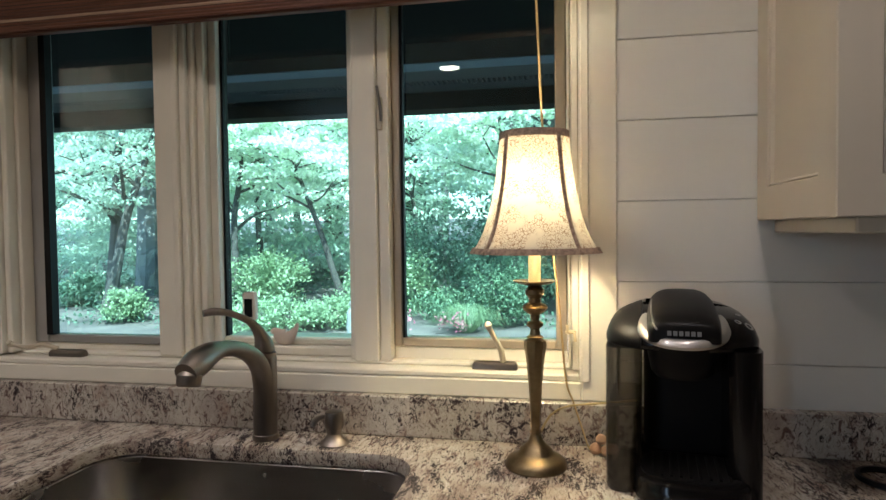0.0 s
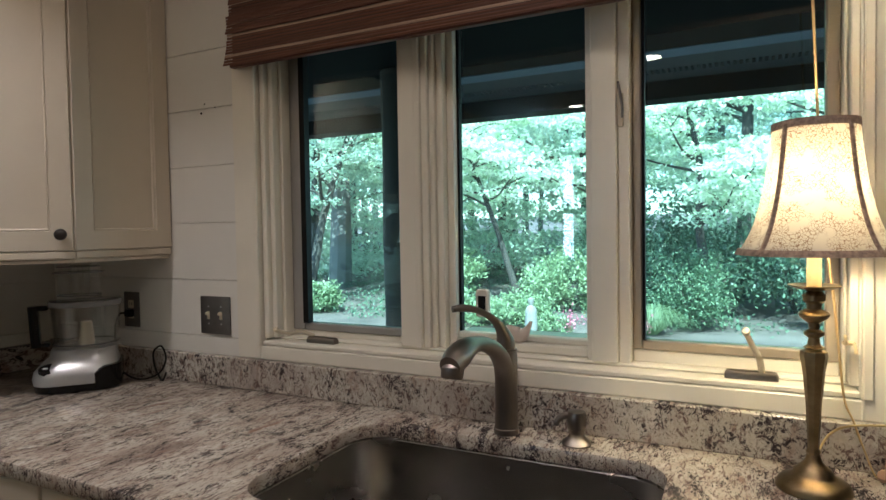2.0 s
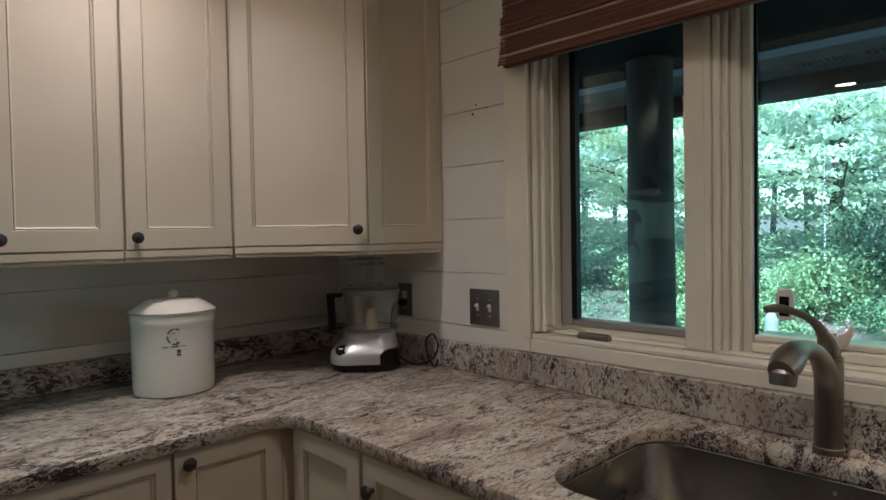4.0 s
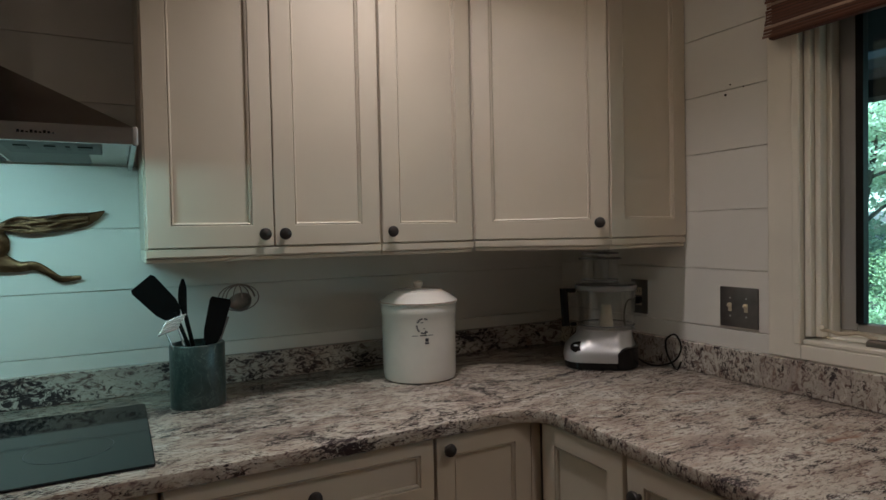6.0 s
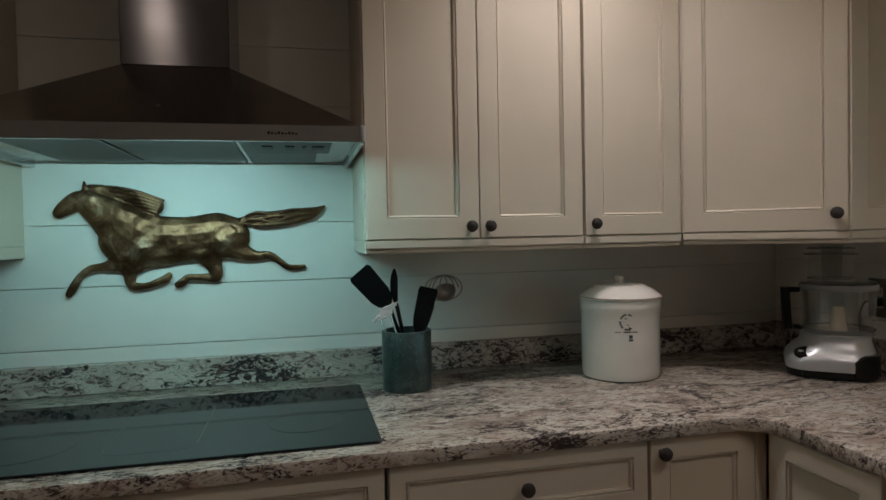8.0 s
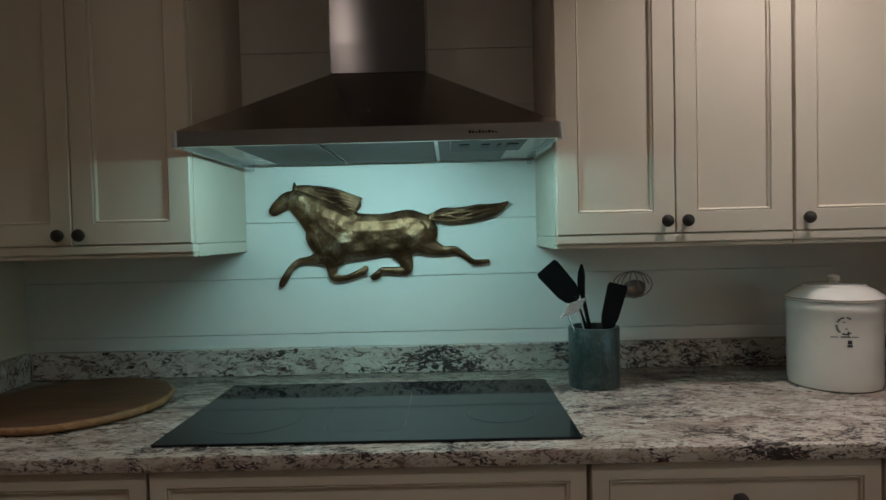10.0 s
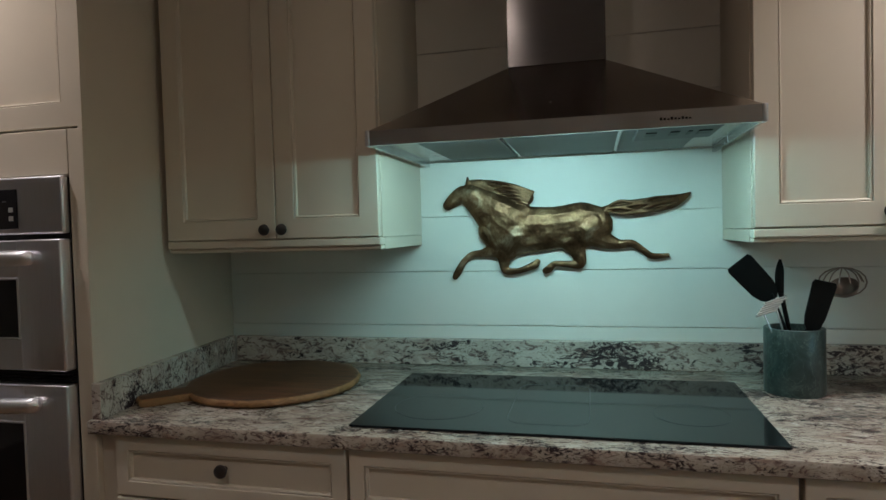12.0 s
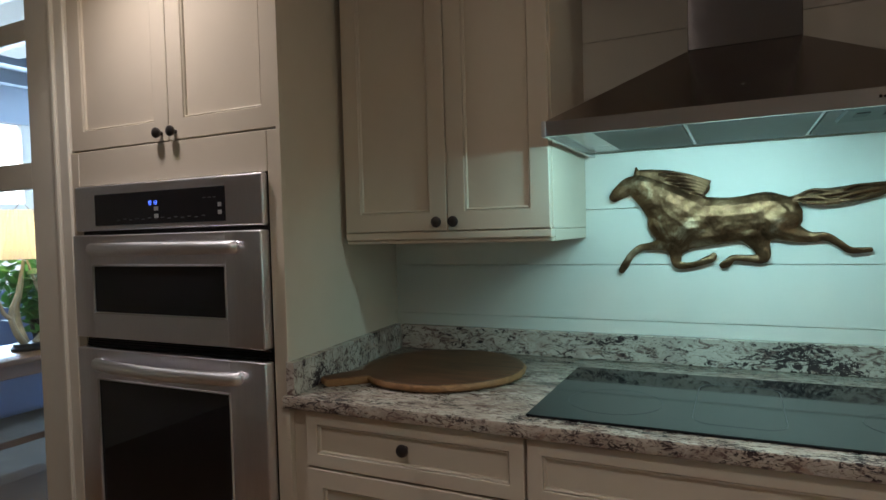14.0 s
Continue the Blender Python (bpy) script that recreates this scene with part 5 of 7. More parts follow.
for k in range(6):
    tube(bm, [(cxu + 0.036 + 0.002 * k, cyu - 0.100 + 0.004 * k, cz + 0.204 + 0.0072 * k, 0.0030), (cxu + 0.038 + 0.002 * k, cyu - 0.050 + 0.004 * k, cz + 0.222 + 0.0072 * k, 0.0030)], 6, smooth=0)
solo("masher", bm, M_MASH, "steel wire potato masher", "utensil", G_UT)
bm = bm_new()
stem(bm, (cxu - 0.02, cyu + 0.005, cz + 0.014), (cxu - 0.015, cyu + 0.085, cz + 0.235), 0.004)
lathe(bm, [(0, -0.02), (0.028, -0.014), (0.045, 0.002), (0.050, 0.02), (0.048, 0.02), (0.043, 0.004), (0.027, -0.011), (0, -0.017)], (0, 0, 0), 28, Matrix.Translation((cxu - 0.005, cyu + 0.120, cz + 0.268)) @ pose(0, 0, 0, 18, 35, 0) @ Matrix.Diagonal((0.66, 0.66, 0.75, 1)))
tube(bm, [(cxu - 0.005, cyu + 0.115 + 0.056 * math.cos(a), cz + 0.288 + 0.038 * math.sin(a), 0.0018) for a in [2 * math.pi * k / 16 for k in range(17)]], 6, smooth=0)
for k in range(7):
    a = radians(-90 + 30 * k)
    tube(bm, [(cxu - 0.005 + 0.05 * math.cos(a + t * 0.3) * math.cos(t), cyu + 0.115 + 0.045 * math.sin(a) * math.cos(t), cz + 0.29 + 0.035 * math.sin(t), 0.0016) for t in (0, 0.6, 1.1, 1.57)], 6, smooth=3)
solo("skimmer", bm, surface("worn_steel", (0.30, 0.25, 0.22), 0.35, metal=0.9, vary=0.2), "wire skimmer with a bowl-shaped head", "utensil", G_UT)


M_RIM = surface("grey_clear_plastic", (0.20, 0.20, 0.20), 0.15, vary=0.1, relief=0.0)


M_PUSHER = pane_material("grey_clear_pusher", (0.78, 0.78, 0.77), 1.0, 0.14)


def food_processor():
    cx, cy = -1.950, 1.535
    f = thing("food_processor", (cx, cy, TOP), "silver food processor with a clear bowl in the corner", "food processor")
    mm = Matrix.Translation((cx, cy, TOP)) @ pose(0, 0, 0, 0, 0, 50) @ Matrix.Diagonal((1, 1, 1.05, 1))

    def rr(x0, x1, y0, y1, r, z):
        return [(x, y, z) for x, y in rounded(x0, x1, y0, y1, r, 8)]
    bm = bm_new()
    loft(bm, [rr(-0.110, 0.108, -0.100, 0.100, 0.06, 0.0006), rr(-0.118, 0.114, -0.106, 0.104, 0.065, 0.004), rr(-0.120, 0.116, -0.108, 0.106, 0.065, 0.024)], m=mm)
    part("foot", bm, M_GLOSSBLACK, f, "black base plate")
    bm = bm_new()
    loft(bm, [rr(-0.121, 0.117, -0.109, 0.107, 0.066, 0.0245), rr(-0.124, 0.117, -0.111, 0.107, 0.068, 0.042), rr(-0.120, 0.114, -0.106, 0.106, 0.068, 0.060), rr(-0.104, 0.110, -0.092, 0.104, 0.066, 0.078), rr(-0.082, 0.105, -0.078, 0.102, 0.066, 0.096), rr(-0.078, 0.102, -0.074, 0.100, 0.066, 0.116), rr(-0.07, 0.095, -0.066, 0.094, 0.06, 0.120)], m=mm)
    motor = part("motor_base", bm, M_SILVER, f, "silver motor base with a sloping front", smooth=50)
    # the black flank that climbs towards the back
    bm = bm_new()
    edge = [q for q in rounded(-0.1265, 0.1195, -0.1135, 0.1095, 0.068, 14) if q[0] > 0.0]
    edge.sort(key=lambda q: math.atan2(q[1], q[0]))
    rows = []
    for x, y in edge:
        rise = min(1.0, max(0.0, (x - 0.005) / 0.085))
        h = 0.026 + 0.046 * rise * rise * (3 - 2 * rise)
        rows.append([(x, y, 0.010), (x, y, h), (x * 0.9, y * 0.9, h + 0.001), (x * 0.9, y * 0.9, 0.010)])
    loft(bm, rows, m=mm)
    part("flank", bm, M_GLOSSBLACK, f, "black flank rising to the back")
    bm = bm_new()
    loft(bm, [[(0.034 * math.cos(a) - 0.066, -0.088 + 0.014 * math.sin(a), z + 0.012 * math.sin(a)) for a in [2 * math.pi * k / 24 for k in range(24)]] for z in (0.066, 0.0745)], m=mm)
    sw = part("switch_plate", bm, M_GLOSSBLACK, motor, "black oval switch plate")
    for dx in (-0.016, 0.012):
        bm = bm_new()
        box(bm, -0.066 + dx - 0.007, -0.066 + dx + 0.007, -0.092, -0.084, 0.0735, 0.0775, 0.001, mm)
        part("switch", bm, M_SILVER, sw, "small silver paddle switch")
    bx, by = 0.014, 0.014
    bm = bm_new()
    lathe(bm, [(0.086, 0.121), (0.091, 0.128), (0.093, 0.16), (0.097, 0.22), (0.099, 0.252), (0.0965, 0.252), (0.094, 0.22), (0.090, 0.16), (0.087, 0.132), (0.0, 0.126)], (bx, by, 0), 48, mm)
    part("bowl", bm, M_CLEAR, f, "clear plastic work bowl")
    for r, z in ((0.0925, 0.121), (0.093, 0.134)):
        bm = bm_new()
        lathe(bm, [(r, z - 0.002), (r + 0.002, z), (r, z + 0.002), (r - 0.002, z), (r, z - 0.002)], (bx, by, 0), 48, mm)
        part("bowl_ring", bm, M_RIM if z > 0.13 else M_SILVER, f, "ring at the foot of the bowl")
    bm = bm_new()
    lathe(bm, [(0.1005, 0.250), (0.102, 0.258), (0.097, 0.268), (0.0, 0.272)], (bx, by, 0), 48, mm)
    bl = part("bowl_lid", bm, M_CLEAR, f, "clear plastic lid")
    bm = bm_new()
    lathe(bm, [(0.1015, 0.246), (0.1035, 0.252), (0.1025, 0.261), (0.0995, 0.261), (0.0995, 0.246), (0.1015, 0.246)], (bx, by, 0), 48, mm)
    part("lid_rim", bm, M_RIM, bl, "grey clear rim")
    tx = bx - 0.012
    bm = bm_new()
    loft(bm, [rr(tx - 0.060, tx + 0.060, by - 0.042, by + 0.042, 0.036, z) for z in (0.270, 0.352)], False, False, m=mm)
    ft = part("feed_tube", bm, M_CLEAR, f, "clear plastic feed tube")
    for hx, hy, z in ((0.070, 0.050, 0.345), (0.061, 0.043, 0.362), (0.061, 0.043, 0.275)):
        bm = bm_new()
        loft(bm, [rr(tx - hx - g, tx + hx + g, by - hy - g, by + hy + g, 0.036, z + dz) for g, dz in ((-0.003, -0.0016), (0.0012, -0.0016), (0.0012, 0.0016), (-0.003, 0.0016), (-0.003, -0.0016))], False, False, m=mm)
        part("tube_rim", bm, M_RIM, ft, "grey clear rim")
    bm = bm_new()
    lathe(bm, [(0, 0.276), (0.026, 0.276), (0.029, 0.366), (0.034, 0.370), (0.034, 0.374), (0, 0.376)], (tx - 0.010, by, 0), 28, mm)
    part("pusher", bm, M_PUSHER, f, "clear plastic pusher")
    bm = bm_new()
    lathe(bm, [(0, 0.127), (0.024, 0.127), (0.021, 0.150), (0.016, 0.195), (0, 0.197)], (bx, by, 0), 20, mm)
    part("blade_hub", bm, M_IVORY, f, "ivory blade hub")
    bm = bm_new()
    loft(bm, [rr(-0.013, 0.013, -0.020, 0.020, 0.008, z) for z in (0.128, 0.20, 0.250)], m=mm @ pose(-0.108, -0.012, 0, 0, -3, 0))
    box(bm, -0.112, -0.080, -0.028, 0.004, 0.236, 0.250, 0.004, mm)
    box(bm, -0.100, -0.078, -0.028, 0.004, 0.128, 0.140, 0.004, mm)
    part("handle", bm, M_GLOSSBLACK, f, "black bowl handle")


food_processor()
bm = bm_new()
tube(bm, [(-1.905, 1.640, TOP + 0.03, 0.0032), (-1.865, 1.655, TOP + 0.006, 0.0032), (-1.81, 1.66, TOP + 0.006, 0.0032), (-1.755, 1.672, TOP + 0.03, 0.0032), (-1.735, 1.680, TOP + 0.075, 0.0032), (-1.765, 1.688, TOP + 0.112, 0.0032), (-1.805, 1.690, TOP + 0.09, 0.0032), (-1.800, 1.688, TOP + 0.045, 0.0032), (-1.765, 1.680, TOP + 0.008, 0.0032), (-1.745, 1.675, TOP + 0.004, 0.0032), (-1.735, 1.680, TOP + 0.03, 0.0032)], 8)
tube(bm, [(-1.96, 1.712, 1.118, 0.0032), (-1.985, 1.700, 1.115, 0.0032), (-1.995, 1.690, 1.07, 0.0032), (-1.98, 1.68, 0.99, 0.0032), (-1.955, 1.665, 0.935, 0.0032), (-1.905, 1.640, TOP + 0.03, 0.0032)], 8)
box(bm, -1.975, -1.945, WY - 0.028, WY - 0.006, 1.105, 1.130, 0.004)
solo("power_cord", bm, M_BLACK, "black power cord coiled by the upstand", "cord")


def plate(name, x0, x1, z0, z1, label, category):
    p = thing(name, ((x0 + x1) / 2, WY, z0), label, category)
    bm = bm_new()
    box(bm, x0, x1, WY - 0.006, WY - 0.0005, z0, z1, 0.0022, segs=2)
    part("cover_plate", bm, M_PLATE, p)
    return p


p = plate("light_switch", -1.628, -1.500, 1.067, 1.188, "dark pewter double switch plate with ivory toggles", "switch")
for x, up in ((-1.592, 1), (-1.538, 1)):
    bm = bm_new()
    box(bm, x - 0.006, x + 0.006, WY - 0.0085, WY - 0.006, 1.114, 1.140, 0.001)
    box(bm, x - 0.0045, x + 0.0045, WY - 0.020, WY - 0.006, 1.122, 1.132, 0.002, Matrix.Translation((x, WY, 1.127)) @ pose(0, 0, 0, -25 * up, 0, 0) @ Matrix.Translation((-x, -WY, -1.127)))
    part("toggle", bm, M_IVORY, p, "ivory toggle")
    for z in (1.100, 1.155):
        bm = bm_new()
        lathe(bm, [(0, 0), (0.003, 0.0), (0.0025, 0.0012), (0, 0.0014)], (0, 0, 0), 10, pose(x, WY - 0.0058, z, 90, 0, 0))
        part("screw", bm, M_SILVER, p)
p = plate("wall_outlet", -2.001, -1.925, 1.069, 1.190, "dark pewter outlet plate with a black plug", "outlet")
for z in (1.112, 1.148):
    bm = bm_new()
    box(bm, -1.977, -1.949, WY - 0.0078, WY - 0.006, z - 0.014, z + 0.014, 0.001)
    q = part("socket", bm, M_IVORY, p, "ivory socket face")
    for dx in (-0.006, 0.005):
        bm = bm_new()
        box(bm, -1.963 + dx, -1.961 + dx, WY - 0.0084, WY - 0.0079, z - 0.004, z + 0.006)
        part("slot", bm, M_DARK, q)
for k, (x, z, r) in enumerate(((-1.606, 1.772, 0.004), (-1.590, 1.800, 0.0025), (-1.545, 1.785, 0.0022))):
    bm = bm_new()
    lathe(bm, [(0, 0), (r, 0), (r * 0.7, 0.003), (0, 0.004)], (0, 0, 0), 10, pose(x, WY + 0.0002, z, 90, 0, 0))
    solo("nail_hole", bm, M_DARK, "dark old nail head in the shiplap", "nail", "nail heads in the wall")


# ---- woven blind, cord, window fittings ----
M_SLAT = wood_material("woven_reed", (0.18, 0.07, 0.04), (0.065, 0.022, 0.014), 0.6, 1.5, (1, 20, 20))
M_THREAD = surface("blind_thread", (0.42, 0.30, 0.22), 0.9, vary=0.3, relief=0.1)


def blind():
    x0, x1 = -1.440, 0.250
    b = thing("woven_blind", ((x0 + x1) / 2, WY - 0.03, 1.885), "reddish brown woven wood roman blind, drawn up", "blind")
    rng = random.Random(4)
    # three hanging folds, each a curved stack of reeds
    for fold, (yb, zt, zb) in enumerate(((WY - 0.056, 2.03, 1.888), (WY - 0.046, 2.10, 1.985), (WY - 0.034, 2.18, 2.075))):
        n = round((zt - zb) / 0.0085)
        for k in range(n):
            t = k / (n - 1)
            z = zb + (zt - zb) * t
            y = yb + 0.012 * math.sin(t * 2.6) - 0.006 * (1 - t)
            h = 0.0036 + 0.0008 * rng.random()
            bm = bm_new()
            nx = 12
            rows = []
            for i in range(nx + 1):
                x = x0 + 0.003 * rng.random() + (x1 - x0) * i / nx
                dz, dy = 0.0014 * (rng.random() - 0.5), 0.0016 * (rng.random() - 0.5)
                rows.append([(x, y - 0.0025 + dy, z - h + dz), (x, y - 0.0032 + dy, z + dz), (x, y - 0.0015 + dy, z + h + dz), (x, y + 0.002 + dy, z + dz)])
            loft(bm, rows)
            part("reed", bm, M_THREAD if k % 7 == 3 else M_SLAT, b, "pale thread row" if k % 7 == 3 else "", smooth=0)
    bm = bm_new()
    box(bm, x0 + 0.004, x1 - 0.004, WY - 0.046, WY - 0.024, 1.884, 1.893, 0.003)
    part("bottom_bar", bm, M_SLAT, b)
    bm = bm_new()
    box(bm, x0 + 0.004, x1 - 0.004, WY - 0.030, WY - 0.026, 1.893, 2.19)
    part("lining", bm, surface("dark_lining", (0.05, 0.04, 0.035), 0.9, vary=0.1), b, "dark cloth lining")
    bm = bm_new()
    box(bm, x0, x1, WY - 0.036, WY - 0.009, 2.185, 2.225, 0.003)
    part("headrail", bm, M_SLAT, b)


blind()
bm = bm_new()
tube(bm, [(0.060, WY - 0.050, 2.05, 0.0026), (0.068, WY - 0.046, 1.86, 0.0026), (0.079, WY - 0.042, 1.60, 0.0026), (0.092, WY - 0.020, 1.40, 0.0026), (0.108, WY - 0.020, 1.25, 0.0026), (0.117, WY - 0.022, 1.15, 0.0024), (0.126, WY - 0.030, 1.05, 0.0022), (0.140, WY - 0.036, 1.01, 0.0020), (0.158, WY - 0.040, 0.955, 0.0018), (0.175, WY - 0.055, TOP + 0.003, 0.0016), (0.20, WY - 0.07, TOP + 0.003, 0.0016)], 8)
solo("blind_cord", bm, surface("tan_cord", (0.48, 0.33, 0.15), 0.7, vary=0.2, relief=0.2), "tan blind cord hanging beside the casing", "cord")
bm = bm_new()
box(bm, 0.100, 0.124, WY - 0.018, WY - 0.008, 1.150, 1.158, 0.003)
tube(bm, [(0.106, WY - 0.008, 1.154, 0.003), (0.106, WY - 0.026, 1.154, 0.003), (0.104, WY - 0.030, 1.172, 0.003)], 8, smooth=3)
tube(bm, [(0.120, WY - 0.008, 1.154, 0.003), (0.120, WY - 0.026, 1.154, 0.003), (0.122, WY - 0.030, 1.136, 0.003)], 8, smooth=3)
cl = solo("cord_cleat", bm, M_CREAM, "small cream cord cleat on the window jamb", "cleat")
cl.location = (0.024, 0.008, 0)


def crank(x, flip, arm):
    c = thing("window_crank", (x, WY + 0.055, WZ0 + 0.022), "metal casement crank on the window sill", "window crank", "window cranks")
    z = WZ0 + 0.0145
    bm = bm_new()
    loft(bm, [rr for rr in [[(px, py, z + zz) for px, py in rounded(x - 0.052 + g, x + 0.052 - g, WY + 0.018 + g, WY + 0.044 - g, 0.006, 4)] for g, zz in ((0, 0.0), (0, 0.010), (0.003, 0.016), (0.007, 0.018))]])
    part("housing", bm, M_NICKEL, c)
    bm = bm_new()
    tube(bm, arm, 10, smooth=5)
    a = part("arm", bm, M_TRIMMETAL, c, "cream painted crank arm")
    bm = bm_new()
    e = arm[-1]
    lathe(bm, [(0, -0.006), (0.007, -0.004), (0.0085, 0.004), (0.007, 0.011), (0, 0.013)], (0, 0, 0), 16, Matrix.Translation(e[:3]) @ pose(0, 0, 0, 55, 0, 0))
    part("grip", bm, M_IVORY, a, "ivory crank knob")


M_TRIMMETAL = surface("cream_metal", (0.55, 0.48, 0.36), 0.4, metal=0.3, vary=0.15, relief=0.05)
z = WZ0 + 0.034
crank(-1.170, 1, [(-1.200, WY + 0.030, z, 0.006), (-1.235, WY + 0.018, z + 0.012, 0.0055), (-1.275, WY + 0.008, z + 0.006, 0.005), (-1.315, WY + 0.000, z + 0.014, 0.005)])
crank(-0.035, -1, [(-0.015, WY + 0.024, z, 0.007), (-0.020, WY + 0.014, z + 0.03, 0.0065), (-0.032, WY + 0.006, z + 0.055, 0.006), (-0.045, WY - 0.004, z + 0.085, 0.006)])
for x, z, dark in ((-0.307, 1.622, M_PLATE), (-0.913, 1.622, M_TRIMMETAL)):
    lk = thing("sash_lock", (x, WY + 0.05, z), "worn cream metal sash lock on the mullion", "sash lock", "sash locks")
    y = WY + (0.052 if x > -0.5 else 0.078)
    bm = bm_new()
    box(bm, x - 0.008, x + 0.006, y - 0.006, y, z, z + 0.078, 0.002)
    part("plate", bm, M_TRIMMETAL, lk)
    bm = bm_new()
    tube(bm, [(x + 0.004, y - 0.008, z + 0.020, 0.0032), (x + 0.004, y - 0.011, z + 0.050, 0.0036), (x - 0.001, y - 0.011, z + 0.080, 0.0036), (x - 0.005, y - 0.010, z + 0.104, 0.0030)], 8, smooth=4)
    part("lever", bm, dark, lk, "slim metal lock lever")

# bird and thermometer at the middle pane
bm = bm_new()
bx, by, bz = -0.580, WY + 0.084, 1.0925
tube(bm, [(bx - 0.034, by, bz + 0.034, 0.006), (bx - 0.024, by, bz + 0.034, 0.011), (bx - 0.006, by, bz + 0.022, 0.021), (bx + 0.012, by, bz + 0.020, 0.018), (bx + 0.028, by, bz + 0.036, 0.009), (bx + 0.038, by, bz + 0.056, 0.004)], 16, (1, 0.62), 6, up=(0, 1, 0))
solo("bird_figurine", bm, surface("bird_ceramic", (0.62, 0.52, 0.45), 0.4, vary=0.1, relief=0.05), "small pale ceramic bird on the window ledge", "figurine", at=(bx, by, bz))
th = thing("window_thermometer", (-0.69, WY + 0.115, 1.15), "small white thermometer stuck to the window pane", "thermometer")
bm = bm_new()
loft(bm, [[(x, WY + yy, z) for x, z in rounded(-0.706 + g, -0.668 - g, 1.150 + g, 1.226 - g, 0.010, 5)] for g, yy in ((0.0, 0.1165), (0.0, 0.106), (0.003, 0.102))])
part("case", bm, M_STONEWARE, th)
bm = bm_new()
box(bm, -0.698, -0.676, WY + 0.1005, WY + 0.1018, 1.160, 1.208, 0.0004)
part("display", bm, M_BLACKGLASS, th, "dark thermometer display")
bm = bm_new()
lathe(bm, [(0, 0), (0.018, 0), (0.016, 0.004), (0.006, 0.009), (0, 0.010)], (0, 0, 0), 20, pose(-0.687, WY + 0.1172, 1.236, 90, 0, 0))
part("suction_cup", bm, M_CLEAR, th, "clear suction cup")


# ---- ceiling cans ----
M_CAN = glow_material("can_lens", (1.0, 0.86, 0.66), 6.0)
# fitted to every can, the added one over the sink included
for cx, cy, watts in CANS:
    c = thing("recessed_light", (cx, cy, CEIL), "round recessed ceiling light, lit", "ceiling light", "recessed ceiling lights")
    bm = bm_new()
    lathe(bm, [(0.066, 0.0), (0.095, -0.001), (0.096, -0.004), (0.085, -0.007), (0.066, -0.005), (0.066, 0.0)], (cx, cy, CEIL - 0.0005), 36)
    part("trim_ring", bm, M_TRIM, c)
    bm = bm_new()
    lathe(bm, [(0.0, -0.0035), (0.062, -0.0035), (0.065, -0.001), (0, -0.0008)], (cx, cy, CEIL - 0.0005), 30)
    part("lens", bm, M_CAN, c, "glowing lens").visible_shadow = False

# ---- doorway and the room beyond ----
PX = -1.690
M_BLUEWALL = surface("sunroom_paint", (0.46, 0.52, 0.58), 0.7, vary=0.06)
M_CARPET = surface("tan_carpet", (0.40, 0.34, 0.27), 0.95, vary=0.2, fine=200, relief=0.4)
bm = bm_new()
box(bm, PX - 0.14, PX, -4.05, -3.52, 0, CEIL)
box(bm, PX - 0.14, PX, -3.52, -2.353, 2.30, CEIL)
box(bm, PX - 0.14, PX, -2.440, -2.353, 0, 2.30)
solo("wall_partition", bm, M_TRIM, "white painted wall round the glazed door", "wall", kind="structure")
d = thing("door_1", (PX, -3.0, 0), "white glazed interior door", "door", kind="structure")
bm = bm_new()
box(bm, PX - 0.04, PX, -2.600, -2.4405, 0.0, 2.30, 0.003)
part("door_stile", bm, M_TRIM, d)
bm = bm_new()
box(bm, PX - 0.04, PX, -3.515, -3.400, 0.0, 2.30, 0.003)
part("door_stile", bm, M_TRIM, d)
for z0, z1 in ((0.0, 0.20), (1.540, 1.632), (2.060, 2.135), (2.25, 2.30)):
    bm = bm_new()
    box(bm, PX - 0.038, PX - 0.002, -3.3995, -2.6005, z0, z1, 0.003)
    part("door_rail", bm, M_TRIM, d)
for z0, z1 in ((0.20, 1.540), (1.632, 2.060), (2.135, 2.25)):
    bm = bm_new()
    box(bm, PX - 0.022, PX - 0.018, -3.3995, -2.6005, z0, z1)
    part("pane", bm, M_CLEARPANE, d, "clear glass pane").visible_shadow = False
bm = bm_new()
for a, b, o in ((-2.440, -2.420, 0.022), (-2.4195, -2.375, 0.014), (-2.3745, -2.352, 0.024)):
    box(bm, PX, PX + o, a, b, 0, 2.34, 0.004)
solo("trim_door", bm, M_TRIM, "cream moulded door casing", "trim", kind="structure")

bm = bm_new()
box(bm, -6.2, PX - 0.141, -8.2, -2.61, -0.12, -0.002)
solo("floor_sunroom", bm, M_CARPET, "tan carpeted floor of the next room", "floor", kind="structure")
bm = bm_new()
for z0, z1 in ((0, 0.55), (2.75, 3.3)):
    box(bm, -6.2, PX - 0.141, -8.2, -8.05, z0, z1)
box(bm, -6.2, -5.9, -8.2, -8.05, 0.55, 2.75)
box(bm, -2.9, PX - 0.141, -8.2, -8.05, 0.55, 2.75)
solo("wall_sunroom_south", bm, M_BLUEWALL, "pale wall with a wide window", "wall", kind="structure")
bm = bm_new()
box(bm, -6.35, -6.2, -8.2, -2.45, 0, 3.3)
solo("wall_sunroom_west", bm, M_BLUEWALL, "pale painted wall", "wall", kind="structure")
bm = bm_new()
box(bm, -6.2, -2.60, -2.61, -2.45, 0, 3.3)
box(bm, -2.60, PX - 0.141, -2.61, -2.3495, CEIL, 3.3)
solo("wall_sunroom_north", bm, M_BLUEWALL, "pale painted wall", "wall", kind="structure")
bm = bm_new()
box(bm, PX - 0.14, PX - 0.001, -8.2, -4.051, 0, 3.3)
